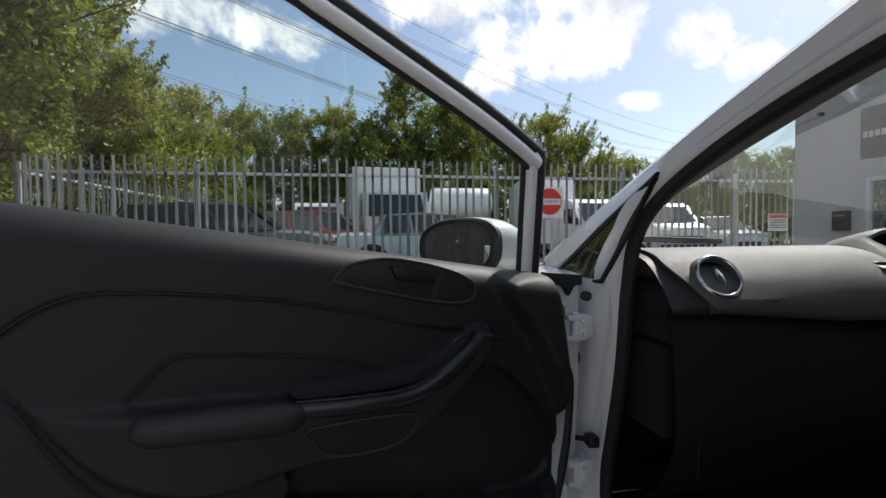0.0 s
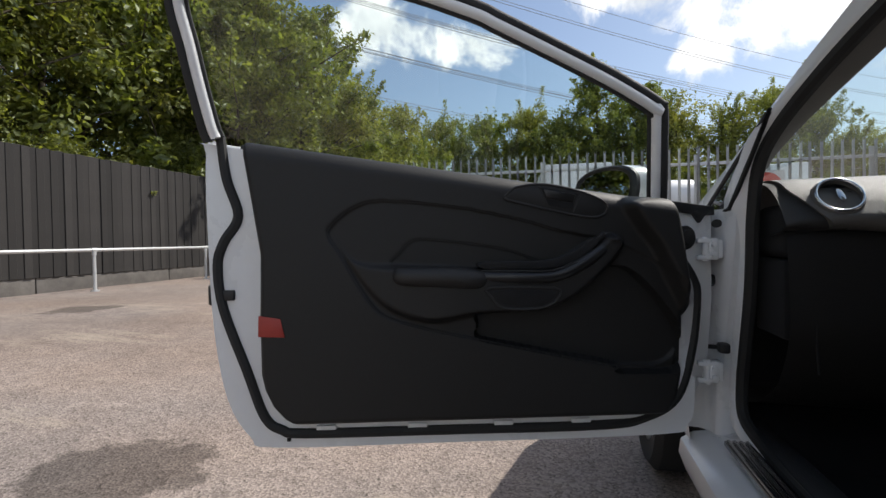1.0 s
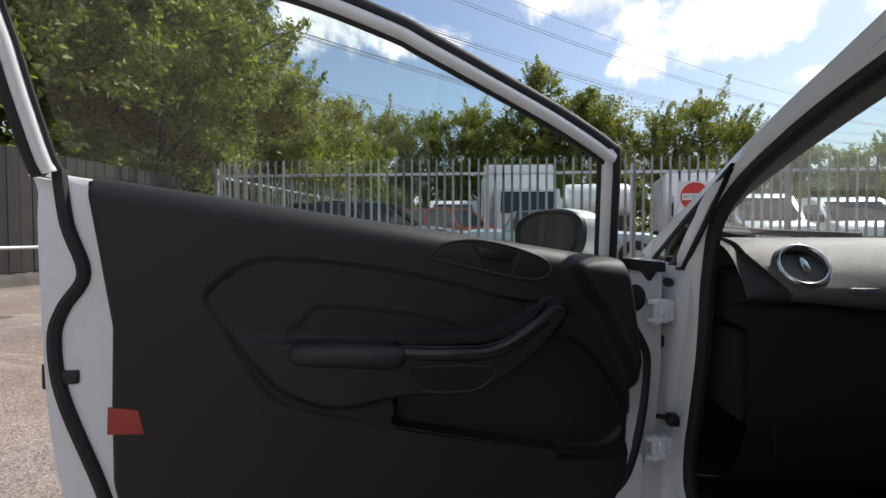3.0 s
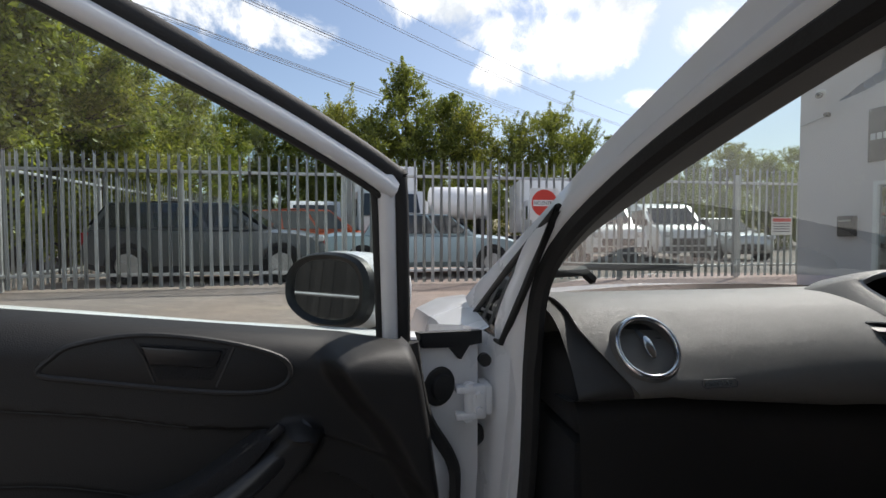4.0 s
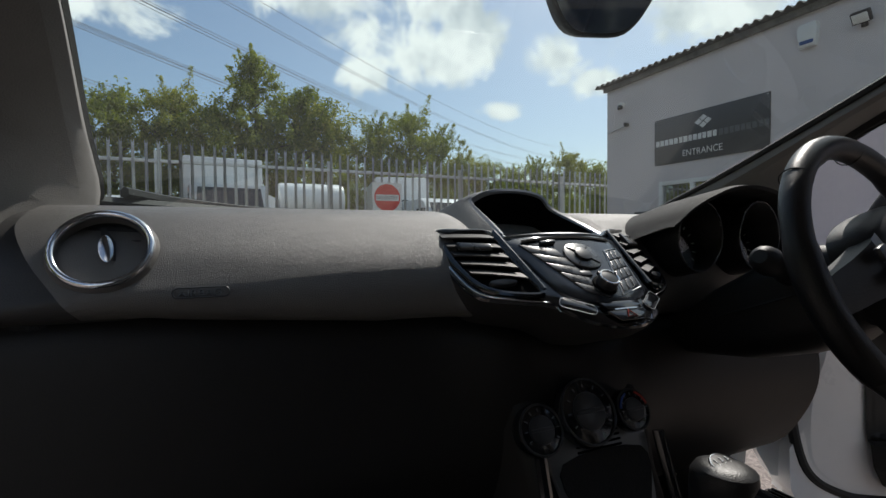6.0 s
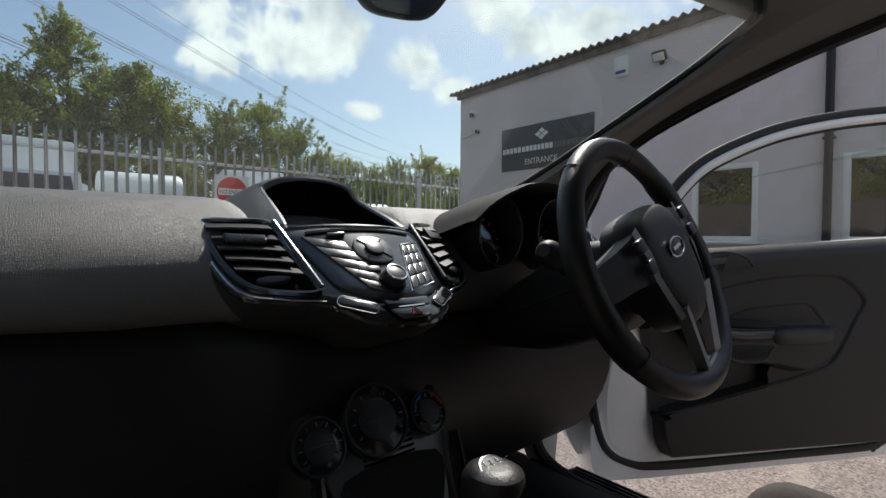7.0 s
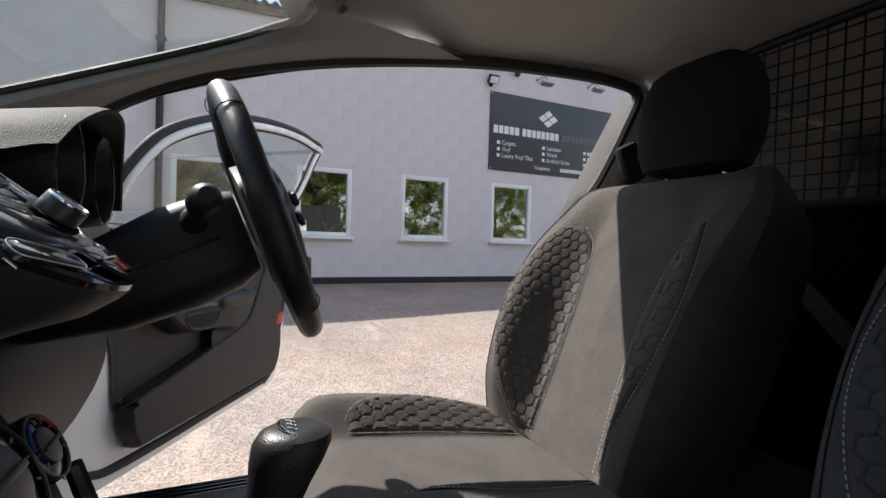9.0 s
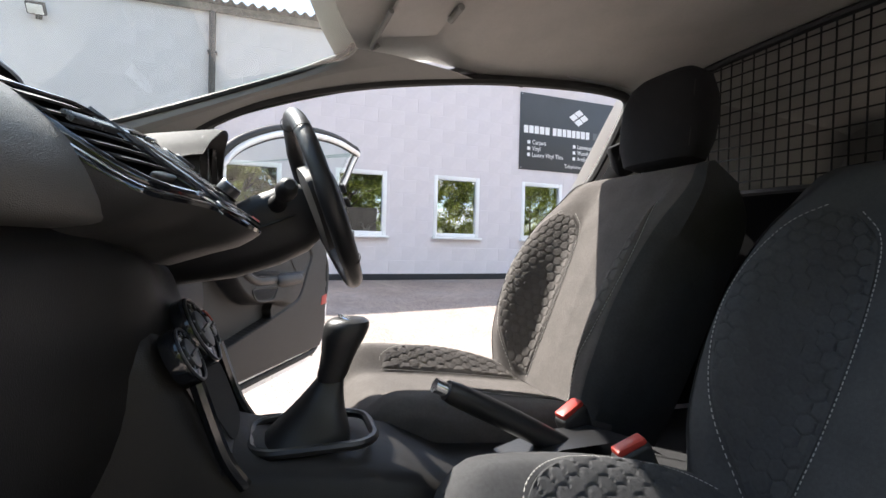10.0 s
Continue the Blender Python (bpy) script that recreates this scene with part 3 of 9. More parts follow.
    tube(bm, [(-0.06, 4.86, 1.15), (-0.06, 4.86, 1.45)], 0.014, 8)
    part("door_handle", bm, CHROME, ent)
    return b


WINDOW_PANE = bpy.data.materials.new("dark_reflecting_pane")
WINDOW_PANE.use_nodes = True
_t = WINDOW_PANE.node_tree
_t.nodes.clear()
_tr, _gl = node(_t, "ShaderNodeBsdfTransparent", Color=(0.5, 0.52, 0.5, 1)), node(_t, "ShaderNodeBsdfGlossy", Color=(0.9, 0.92, 0.92, 1), Roughness=0.01)
_mx, _ou = _t.nodes.new("ShaderNodeMixShader"), _t.nodes.new("ShaderNodeOutputMaterial")
_mx.inputs[0].default_value = 0.38
_t.links.new(_tr.outputs[0], _mx.inputs[1])
_t.links.new(_gl.outputs[0], _mx.inputs[2])
_t.links.new(_mx.outputs[0], _ou.inputs[0])
building = make_building()

FACE = Matrix(((0, 0, -1, 0), (-1, 0, 0, 0), (0, 1, 0, 0), (0, 0, 0, 1)))  # local u to the viewer's right, v up, out of the wall


def on_wall(y, z, out=0.0):
    return WALL @ Matrix.Translation((-out, y, z)) @ FACE


def logo_mesh(s):
    """Four tilted tile shapes in a diamond."""
    bm = bmesh.new()
    for i, (cx, cy) in enumerate(((0, 0.36), (-0.5, 0.0), (0.5, 0.0), (0, -0.36))):
        pts = [(-0.46, 0.0), (0.04, 0.33), (0.46, 0.0), (-0.04, -0.33)]
        a = [bm.verts.new(((cx + u * 0.93) * s, (cy + v * 0.93) * s, 0.0)) for u, v in pts]
        f = bm.faces.new(a)
        r = bmesh.ops.extrude_face_region(bm, geom=[f])
        bmesh.ops.translate(bm, vec=(0, 0, 0.003), verts=[g for g in r["geom"] if isinstance(g, bmesh.types.BMVert)])
    bmesh.ops.recalc_face_normals(bm, faces=bm.faces[:])
    return bm


def bars(name, widths, height, x, y, gap, mat, parent):
    """A row of plain bars in place of lettering."""
    for w in widths:
        bm = bmesh.new()
        box(bm, (x + w / 2, y, 0.004), (w, height, 0.003))
        part(name, bm, mat, parent, smooth=False)
        x += w + gap


def shop_sign(name, y, z, w, h, label):
    s = thing(name, label, "sign", on_wall(y, z, 0.02))
    bm = bmesh.new()
    box(bm, (w / 2, -h / 2, -0.01), (w, h, 0.02), 0.003)
    part("panel", bm, SIGN_GREY, s)
    for u in (0.03, w - 0.03):
        for v in (-0.03, -h + 0.03):
            bm = bmesh.new()
            cyl(bm, (u, v, 0.003), 0.009, 0.006, seg=10)
            part("fixing", bm, SIGN_WHITE, s)
    return s


def letters(n, cell):
    rng = random.Random(n)
    return [cell * rng.uniform(0.72, 0.92) for _ in range(n)]


s1 = shop_sign("entrance_sign", 5.68, 3.11, 2.03, 0.83, "dark grey sign with white lettering above the entrance")
o = part("logo", logo_mesh(0.165), SIGN_WHITE, s1)
o.location = (0.97, -0.20, 0.004)
bars("name_bar", letters(5, 0.085), 0.10, 0.04, -0.44, 0.020, SIGN_WHITE, s1)
bars("name_bar", letters(8, 0.085), 0.10, 0.52, -0.44, 0.020, SIGN_WHITE, s1)
bars("name_bar", letters(9, 0.085), 0.10, 1.25, -0.44, 0.020, SIGN_FAINT, s1)
words("entrance_word", "ENTRANCE", 0.155, Matrix.Translation((0.58, -0.735, 0.003)), SIGN_WHITE, s1, squash=0.92)

s2 = shop_sign("shop_sign", -4.54, 3.64, 2.95, 1.40, "dark grey shop sign with white logo and flooring lists")
o = part("logo", logo_mesh(0.24), SIGN_WHITE, s2)
o.location = (1.28, -0.34, 0.004)
bars("name_bar", letters(5, 0.105), 0.14, 0.08, -0.66, 0.022, SIGN_WHITE, s2)
bars("name_bar", letters(8, 0.105), 0.14, 0.70, -0.66, 0.022, SIGN_WHITE, s2)
bars("name_bar", letters(10, 0.105), 0.13, 1.62, -0.66, 0.022, SIGN_FAINT, s2)
for i, row in enumerate((("Carpets", "Laminate"), ("Vinyl", "Wood"), ("Luxury Vinyl Tiles", "Artificial Grass"))):
    v = -0.93 - 0.115 * i
    for j, wd in enumerate(row):
        u = 0.16 + 1.0 * j
        bm = bmesh.new()
        box(bm, (u + 0.03, v + 0.035, 0.004), (0.06, 0.06, 0.003))
        part("bullet", bm, SIGN_WHITE, s2)
        words("list_word", wd, 0.115, Matrix.Translation((u + 0.10, v, 0.003)), SIGN_WHITE, s2, squash=0.82)
words("list_word", "Telephone:", 0.10, Matrix.Translation((0.98, -1.31, 0.003)), SIGN_WHITE, s2, squash=0.85)
for i, n in enumerate((8, 6, 7)):
    bars("bullet", [0.06], 0.06, 2.16, -0.895 - 0.115 * i, 0.02, SIGN_WHITE, s2)
    bars("list_bar", letters(n, 0.05), 0.07, 2.26, -0.895 - 0.115 * i, 0.012, SIGN_WHITE, s2)
bars("number_bar", letters(11, 0.05), 0.07, 1.60, -1.28, 0.012, SIGN_WHITE, s2)


def floodlight(y, z):
    f = thing("floodlight", "black square floodlight on a bracket on the wall", "lamp", on_wall(y, z, 0.0), "lamps on the wall")
    bm = bmesh.new()
    box(bm, (0, -0.02, 0.10), (0.20, 0.15, 0.07), 0.012, Matrix.Rotation(radians(35), 4, "X"))
    part("housing", bm, BLACK_PLASTIC, f)
    bm = bmesh.new()
    box(bm, (0, -0.045, 0.132), (0.165, 0.115, 0.012), 0.004, Matrix.Rotation(radians(35), 4, "X"))
    part("lens", bm, UPVC, f)
    bm = bmesh.new()
    tube(bm, smooth_line([(0, -0.09, 0.0), (0, -0.10, 0.05), (0, -0.06, 0.09)], 4), 0.014, 8)
    box(bm, (0, -0.09, 0.01), (0.07, 0.07, 0.02), 0.004)
    part("bracket", bm, BLACK_PLASTIC, f)


floodlight(2.54, 3.73)
floodlight(-4.54, 3.84)


def wall_fixtures():
    a = thing("alarm_box", "white burglar alarm box on the wall", "alarm", on_wall(3.16, 3.72, 0.0))
    bm = bmesh.new()
    slab(bm, [(-0.10, -0.15), (0.10, -0.15), (0.13, 0.10), (0.10, 0.17), (-0.10, 0.17), (-0.13, 0.10)], 0.08, Matrix(), 0.02)
    part("cover", bm, UPVC, a)
    bm = bmesh.new()
    box(bm, (0, -0.09, 0.082), (0.17, 0.05, 0.006), 0.002)
    part("band", bm, material("blue_plastic", (0.03, 0.08, 0.25), 0.4), a)
    for y, z in ((-5.58, 3.94), (-6.80, 4.02)):
        s = thing("spotlight", "silver swan-neck spotlight over the shop sign", "lamp", on_wall(y, z, 0.0), "lamps on the wall")
        bm = bmesh.new()
        tube(bm, smooth_line([(0, 0.05, 0), (0, 0.09, 0.12), (0, 0.04, 0.24), (0.0, -0.03, 0.28)], 6), 0.012, 8)
        cyl(bm, (0, 0.05, 0.01), 0.04, 0.02, "z", 16)
        part("arm", bm, STEEL, s)
        bm = bmesh.new()
        box(bm, (0, -0.07, 0.27), (0.26, 0.06, 0.12), 0.015, Matrix.Rotation(radians(-25), 4, "X"))
        part("head", bm, STEEL, s)
    for y, z in ((-5.05, 4.00), (6.45, 3.55)):
        c = thing("security_camera", "small black dome security camera on the wall", "camera", on_wall(y, z, 0.0), "cameras on the wall")
        bm = bmesh.new()
        cyl(bm, (0, 0.05, 0.05), 0.05, 0.10, "z", 16, bevel=0.008)
        part("base", bm, UPVC, c)
        bm = bmesh.new()
        bmesh.ops.create_uvsphere(bm, u_segments=16, v_segments=10, radius=0.055, matrix=Matrix.Translation((0, 0.0, 0.09)))
        part("dome", bm, GLOSS_BLACK, c)
    w = thing("sensor_pipe", "grey conduit with a small sensor on the wall", "sensor", on_wall(6.35, 3.2, 0.0))
    bm = bmesh.new()
    tube(bm, [(-0.5, -0.10, 0.03), (-0.05, -0.03, 0.03)], 0.012, 8)
    part("conduit", bm, STEEL, w)
    bm = bmesh.new()
    cyl(bm, (0.02, -0.01, 0.05), 0.04, 0.08, "z", 14, bevel=0.008)
    part("sensor", bm, BLACK_PLASTIC, w)
    p = thing("post_box", "black box fixed to the wall beside the entrance", "letter box", on_wall(5.95, 1.28, 0.0))
    bm = bmesh.new()
    box(bm, (0, 0, 0.05), (0.26, 0.34, 0.10), 0.012)
    part("body", bm, BLACK_PLASTIC, p)
    bm = bmesh.new()
    box(bm, (0, 0.09, 0.102), (0.2, 0.03, 0.006), 0.002)
    part("slot", bm, STEEL, p)


wall_fixtures()

# ---- fences ----


def pale_mesh():
    """A W-section galvanised pale with a split, pointed head, 2.3 m high."""
    bm = bmesh.new()
    xs = [-0.034, -0.020, -0.007, 0.007, 0.020, 0.034]
    ys = [0.0, -0.012, 0.0, 0.0, -0.012, 0.0]
    tops = [2.24, 2.31, 2.25, 2.25, 2.31, 2.24]
    lo = [bm.verts.new((x, y, 0)) for x, y in zip(xs, ys)]
    hi = [bm.verts.new((x * (0.6 if i in (0, 5) else 1.0), y, z)) for i, (x, y, z) in enumerate(zip(xs, ys, tops))]
    for i in range(5):
        bm.faces.new((lo[i], lo[i + 1], hi[i + 1], hi[i]))
    bmesh.ops.solidify(bm, geom=bm.faces[:], thickness=0.003)
    me = bpy.data.meshes.new("pale")
    bm.to_mesh(me)
    bm.free()
    me.materials.append(GALV)
    return me


PALE = pale_mesh()


def palisade(name, a, b, label):
    """Palisade fencing from a to b: pales, two rails and a post each bay."""
    a, b = Vector((*a, 0)), Vector((*b, 0))
    f = thing(name, label, "fence")
    d = (b - a).normalized()
    turn = math.atan2(d.y, d.x)
    n = int((b - a).length / 0.162)
    rng = random.Random(n)
    for z in (0.26, 2.02):
        bm = bmesh.new()
        mid = (a + b) / 2
        box(bm, (mid.x, mid.y, ground_z(mid.x, mid.y) + z), ((b - a).length, 0.05, 0.05), 0.004, Matrix.Rotation(turn, 4, "Z"))
        part("rail", bm, GALV_RAIL, f)
    k = int((b - a).length / 2.75) + 1
    for i in range(k + 1):
        p = a + d * min((b - a).length, i * 2.75)
        bm = bmesh.new()
        box(bm, (0, 0.055, 1.12), (0.05, 0.05, 2.24), 0.004)
        box(bm, (0, 0.03, 1.12), (0.10, 0.006, 2.24))
        post = part("post", bm, GALV_RAIL, f)
        post.matrix_basis = Matrix.Translation((p.x, p.y, ground_z(p.x, p.y) - 0.05)) @ Matrix.Rotation(turn, 4, "Z")
    for i in range(n + 1):
        p = a + d * (0.162 * i)
        o = new("pale", PALE)
        o.parent = f
        o.matrix_basis = Matrix.Translation((p.x, p.y, ground_z(p.x, p.y) + 0.04)) @ Matrix.Rotation(turn + rng.uniform(-0.03, 0.03), 4, "Z") @ Matrix.Rotation(rng.uniform(-0.006, 0.006), 4, "Y") @ Matrix.Translation((0, -0.026, 0))
    return f


palisade("palisade_fence", (-7.0, 7.77), (8.6, 8.40), "galvanised steel palisade fence in front of the yard")
palisade("palisade_fence", (-7.0, 7.9), (-6.6, 24.0), "galvanised steel palisade fence running back along the yard")


def board_fence():
    f = thing("board_fence", "dark-stained vertical board fence on a concrete gravel board", "fence")
    me_bm = bmesh.new()
    slab(me_bm, [(-0.055, 0.0), (0.055, 0.0), (0.055, 1.0), (-0.055, 1.0)], 0.018, Matrix.Rotation(radians(90), 4, "X"), 0.003, 1)
    me = bpy.data.meshes.new("board")
    me_bm.to_mesh(me)
    me_bm.free()
    me.materials.append(BOARD)
    rng = random.Random(8)
    x, y0, y1 = -8.9, -6.0, 11.2
    for i in range(int((y1 - y0) / 0.102)):
        y = y0 + 0.102 * i
        o = new("board", me)
        o.parent = f
        o.matrix_basis = Matrix.Translation((x + rng.uniform(-0.004, 0.004) + 0.012 * (i % 2), y, 0.46)) @ Matrix.Rotation(radians(90) + rng.uniform(-0.05, 0.05), 4, "Z") @ Matrix.Diagonal((1, 1, 1.98 + rng.uniform(-0.012, 0.012), 1))
    for i in range(7):
        bm = bmesh.new()
        box(bm, (x - 0.02, y0 + 1.25 + i * 2.5, 0.33), (0.05, 2.48, 0.32), 0.006)
        part("gravel_board", bm, GRAVEL_BOARD, f)
    bm = bmesh.new()
    for z in (0.8, 1.5, 2.2):
        box(bm, (x - 0.05, (y0 + y1) / 2, z), (0.05, y1 - y0, 0.08))
    part("fence_rail", bm, BOARD, f)


board_fence()


def knee_rail():
    f = thing("barrier_rail", "low galvanised tube barrier rail in front of the board fence", "barrier")
    x = -8.25
    line = [(x, -6.0, 0.87), (x, 8.86, 0.87), (x + 0.02, 8.97, 0.84), (x + 0.02, 9.02, 0.75)]
    bm = bmesh.new()
    tube(bm, smooth_line(line[:1], 1) + [Vector(p) for p in line[1:]], 0.026, 12)
    part("rail", bm, GALV_RAIL, f)
    for y in (-5.08, -2.71, -0.34, 2.03, 4.40, 6.77, 8.80):
        bm = bmesh.new()
        tube(bm, [(x, y, ground_z(x, y)), (x, y, 0.87)], 0.026, 12)
        cyl(bm, (x, y, ground_z(x, y) + 0.012), 0.06, 0.024, "z", 14)
        tube(bm, [(x, y - 0.045, 0.87), (x, y + 0.045, 0.87)], 0.034, 12)
        tube(bm, [(x, y, 0.79), (x, y, 0.85)], 0.034, 12)
        part("post", bm, GALV_RAIL, f)


knee_rail()


def no_entry():
    s = thing("no_entry_sign", "white square sign with a red NO ENTRY disc on the fence", "sign", Matrix.Translation((2.33, 8.08, 1.742)) @ Matrix.Rotation(radians(2.3), 4, "Z") @ Matrix.Rotation(radians(90), 4, "X"))
    bm = bmesh.new()
    slab(bm, rounded(0.60, 0.62, 0.02), 0.004, Matrix.Translation((0, 0, 0)), 0.0)
    part("plate", bm, SIGN_WHITE, s)
    bm = bmesh.new()
    cyl(bm, (0, 0.02, 0.006), 0.265, 0.004, "z", 48)
    part("disc", bm, SIGN_RED, s)
    bm = bmesh.new()
    box(bm, (0, 0.02, 0.0095), (0.47, 0.12, 0.003))
    part("band", bm, SIGN_WHITE, s)
    words("word", "NO", 0.098, Matrix.Translation((-0.225, -0.013, 0.012)), SIGN_GREY, s, squash=0.92)
    words("word", "ENTRY", 0.098, Matrix.Translation((-0.065, -0.013, 0.012)), SIGN_GREY, s, squash=0.92)
    n = thing("notice_board", "small white notice with a red heading on the fence", "sign", Matrix.Translation((7.75, 8.28, 1.32)) @ Matrix.Rotation(radians(2.3), 4, "Z") @ Matrix.Rotation(radians(90), 4, "X"))
    bm = bmesh.new()
    box(bm, (0, 0, 0), (0.52, 0.38, 0.004))
    part("plate", bm, SIGN_WHITE, n)
    bm = bmesh.new()
    box(bm, (0, 0.13, 0.004), (0.46, 0.07, 0.003))
    part("heading", bm, SIGN_RED, n)
    bm = bmesh.new()
    for i in range(4):
        box(bm, (0, 0.05 - i * 0.055, 0.004), (0.42, 0.02, 0.003))
    part("text_bars", bm, SIGN_GREY, n)


no_entry()

# ---- trees ----


def leaf_cloud(bm_lists, rng, centre, radius, count, size):
    verts, faces = bm_lists
    for _ in range(count):
        d = Vector((rng.gauss(0, 1), rng.gauss(0, 1), rng.gauss(0, 0.8)))
        d = d.normalized() * radius * rng.uniform(0.15, 1.0) ** 0.7 * rng.choice((1.0, 1.0, 1.0, 1.35))
        p = centre + d
        a = Vector((rng.gauss(0, 1), rng.gauss(0, 1), rng.gauss(0, 1))).normalized()
        n = (d.normalized() * 0.6 + Vector((0, 0, 0.5)) + Vector((rng.gauss(0, 0.6), rng.gauss(0, 0.6), rng.gauss(0, 0.6)))).normalized()
        a = (a - n * a.dot(n)).normalized()
        b = n.cross(a)
        s = size * rng.uniform(0.6, 1.35)
        i = len(verts)
        verts += [p - a * s, p - b * s * 0.5 + n * s * 0.1, p + a * s, p + b * s * 0.5 + n * s * 0.1]
        faces.append((i, i + 1, i + 2, i + 3))


def tree_mesh(seed, height, spread, leaves, leaf, low=0.25, pointed=False):
    """A tapered trunk with limbs, and a crown of leaves in clumps along the limbs."""
    rng = random.Random(seed)
    bm = bmesh.new()
    top = Vector((rng.uniform(-0.05, 0.05) * height, rng.uniform(-0.05, 0.05) * height, height * 0.94))
    spine = smooth_line([(0, 0, -0.1), top * 0.35 + Vector((rng.uniform(-0.15, 0.15), rng.uniform(-0.15, 0.15), 0)), top * 0.7, top], 5)
    r0 = height * 0.018
    tube(bm, spine, [r0 * (1 - 0.92 * i / (len(spine) - 1)) for i in range(len(spine))], 7)
    clumps = []
    n = 34
    for i in range(n):
        u = low + (0.97 - low) * (i + rng.random()) / n
        base = spine[min(len(spine) - 1, int(u * (len(spine) - 1)))]
        ang = i * 2.4 + rng.uniform(-0.4, 0.4)
        reach = spread * ((1 - u) ** 0.8 * 1.2 + 0.12 if pointed else (math.sin(math.pi * min(1, (u - low) / (1 - low) * 0.8 + 0.2)) * 0.85 + 0.2)) * rng.uniform(0.55, 1.1)
        tip = base + Vector((math.cos(ang) * reach, math.sin(ang) * reach, reach * rng.uniform(0.25, 0.75)))
        mid = (base + tip) / 2 + Vector((rng.uniform(-0.1, 0.1), rng.uniform(-0.1, 0.1), reach * 0.08))
        limb = smooth_line([base, mid, tip], 3)
        tube(bm, limb, [r0 * 0.42 * (1 - u * 0.6) * (1 - 0.85 * j / (len(limb) - 1)) for j in range(len(limb))], 5)
        for q in (0.35, 0.55, 0.72, 0.88, 1.02):
            c = base.lerp(tip, q)
            clumps.append((c + Vector((rng.gauss(0, 0.16), rng.gauss(0, 0.16), rng.gauss(0, 0.13))) * spread * 0.7, spread * rng.uniform(0.07, 0.19)))
    for q in (0.80, 0.86, 0.92, 0.97, 1.0, 1.03):
        clumps.append((top * q + Vector((rng.gauss(0, 0.10), rng.gauss(0, 0.10), 0)) * spread * (1.3 - q), spread * rng.uniform(0.05, 0.12)))
    # thin upright shoots with leaves along them break the outline
    shoots = []
    for i in range(46):
        c, r = clumps[rng.randrange(len(clumps) // 3, len(clumps))]
        rise = height * rng.uniform(0.05, 0.14) * (0.75 if c.z < 0.5 * height else 1.0)
        tip = c + Vector((c.x * 0.22 + rng.gauss(0, 0.28), c.y * 0.22 + rng.gauss(0, 0.28), rise))
        tube(bm, [c, c.lerp(tip, 0.5), tip], [0.016, 0.011, 0.005], 4)
        for q in (0.2, 0.36, 0.52, 0.66, 0.79, 0.9, 1.0):
            shoots.append((c.lerp(tip, q), spread * (0.105 - 0.065 * q)))
    trunk = bpy.data.meshes.new("trunk")
    bm.to_mesh(trunk)
    bm.free()
    trunk.materials.append(BARK)
    trunk.shade_smooth()
    lists = ([], [])
    per = max(4, leaves // len(clumps))
    for c, r in clumps:
        leaf_cloud(lists, rng, c, r, per, leaf)
    for c, r in shoots:
        leaf_cloud(lists, rng, c, r, 13, leaf * 0.9)
    crown = bpy.data.meshes.new("crown")
    crown.from_pydata([tuple(v) for v in lists[0]], [], lists[1])
    return trunk, crown


TREE_KINDS = {
    "round": tree_mesh(1, 8.0, 2.7, 23000, 0.066, 0.12),
    "tall": tree_mesh(2, 9.5, 2.2, 18000, 0.066, 0.10, True),
    "bushy": tree_mesh(3, 6.0, 2.8, 21000, 0.062, 0.04),
    "open": tree_mesh(4, 8.0, 2.4, 13000, 0.066, 0.15),
}


def plant_tree(kind, x, y, scale, leaf, turn, label, name="tree", cat="tree"):
    t = thing(name, label, cat, Matrix.Translation((x, y, ground_z(x, y) - 0.05)) @ Matrix.Rotation(turn, 4, "Z"), "trees round the yard")
    trunk, crown = TREE_KINDS[kind]
    a = new("trunk", trunk)
    a.parent = t
    b = new("crown", crown)
    if not crown.materials:
        crown.materials.append(leaf)
    b.material_slots[0].link = "OBJECT"
    b.material_slots[0].material = leaf
    b.parent = t
    t.scale = (scale, scale, scale)
    return t


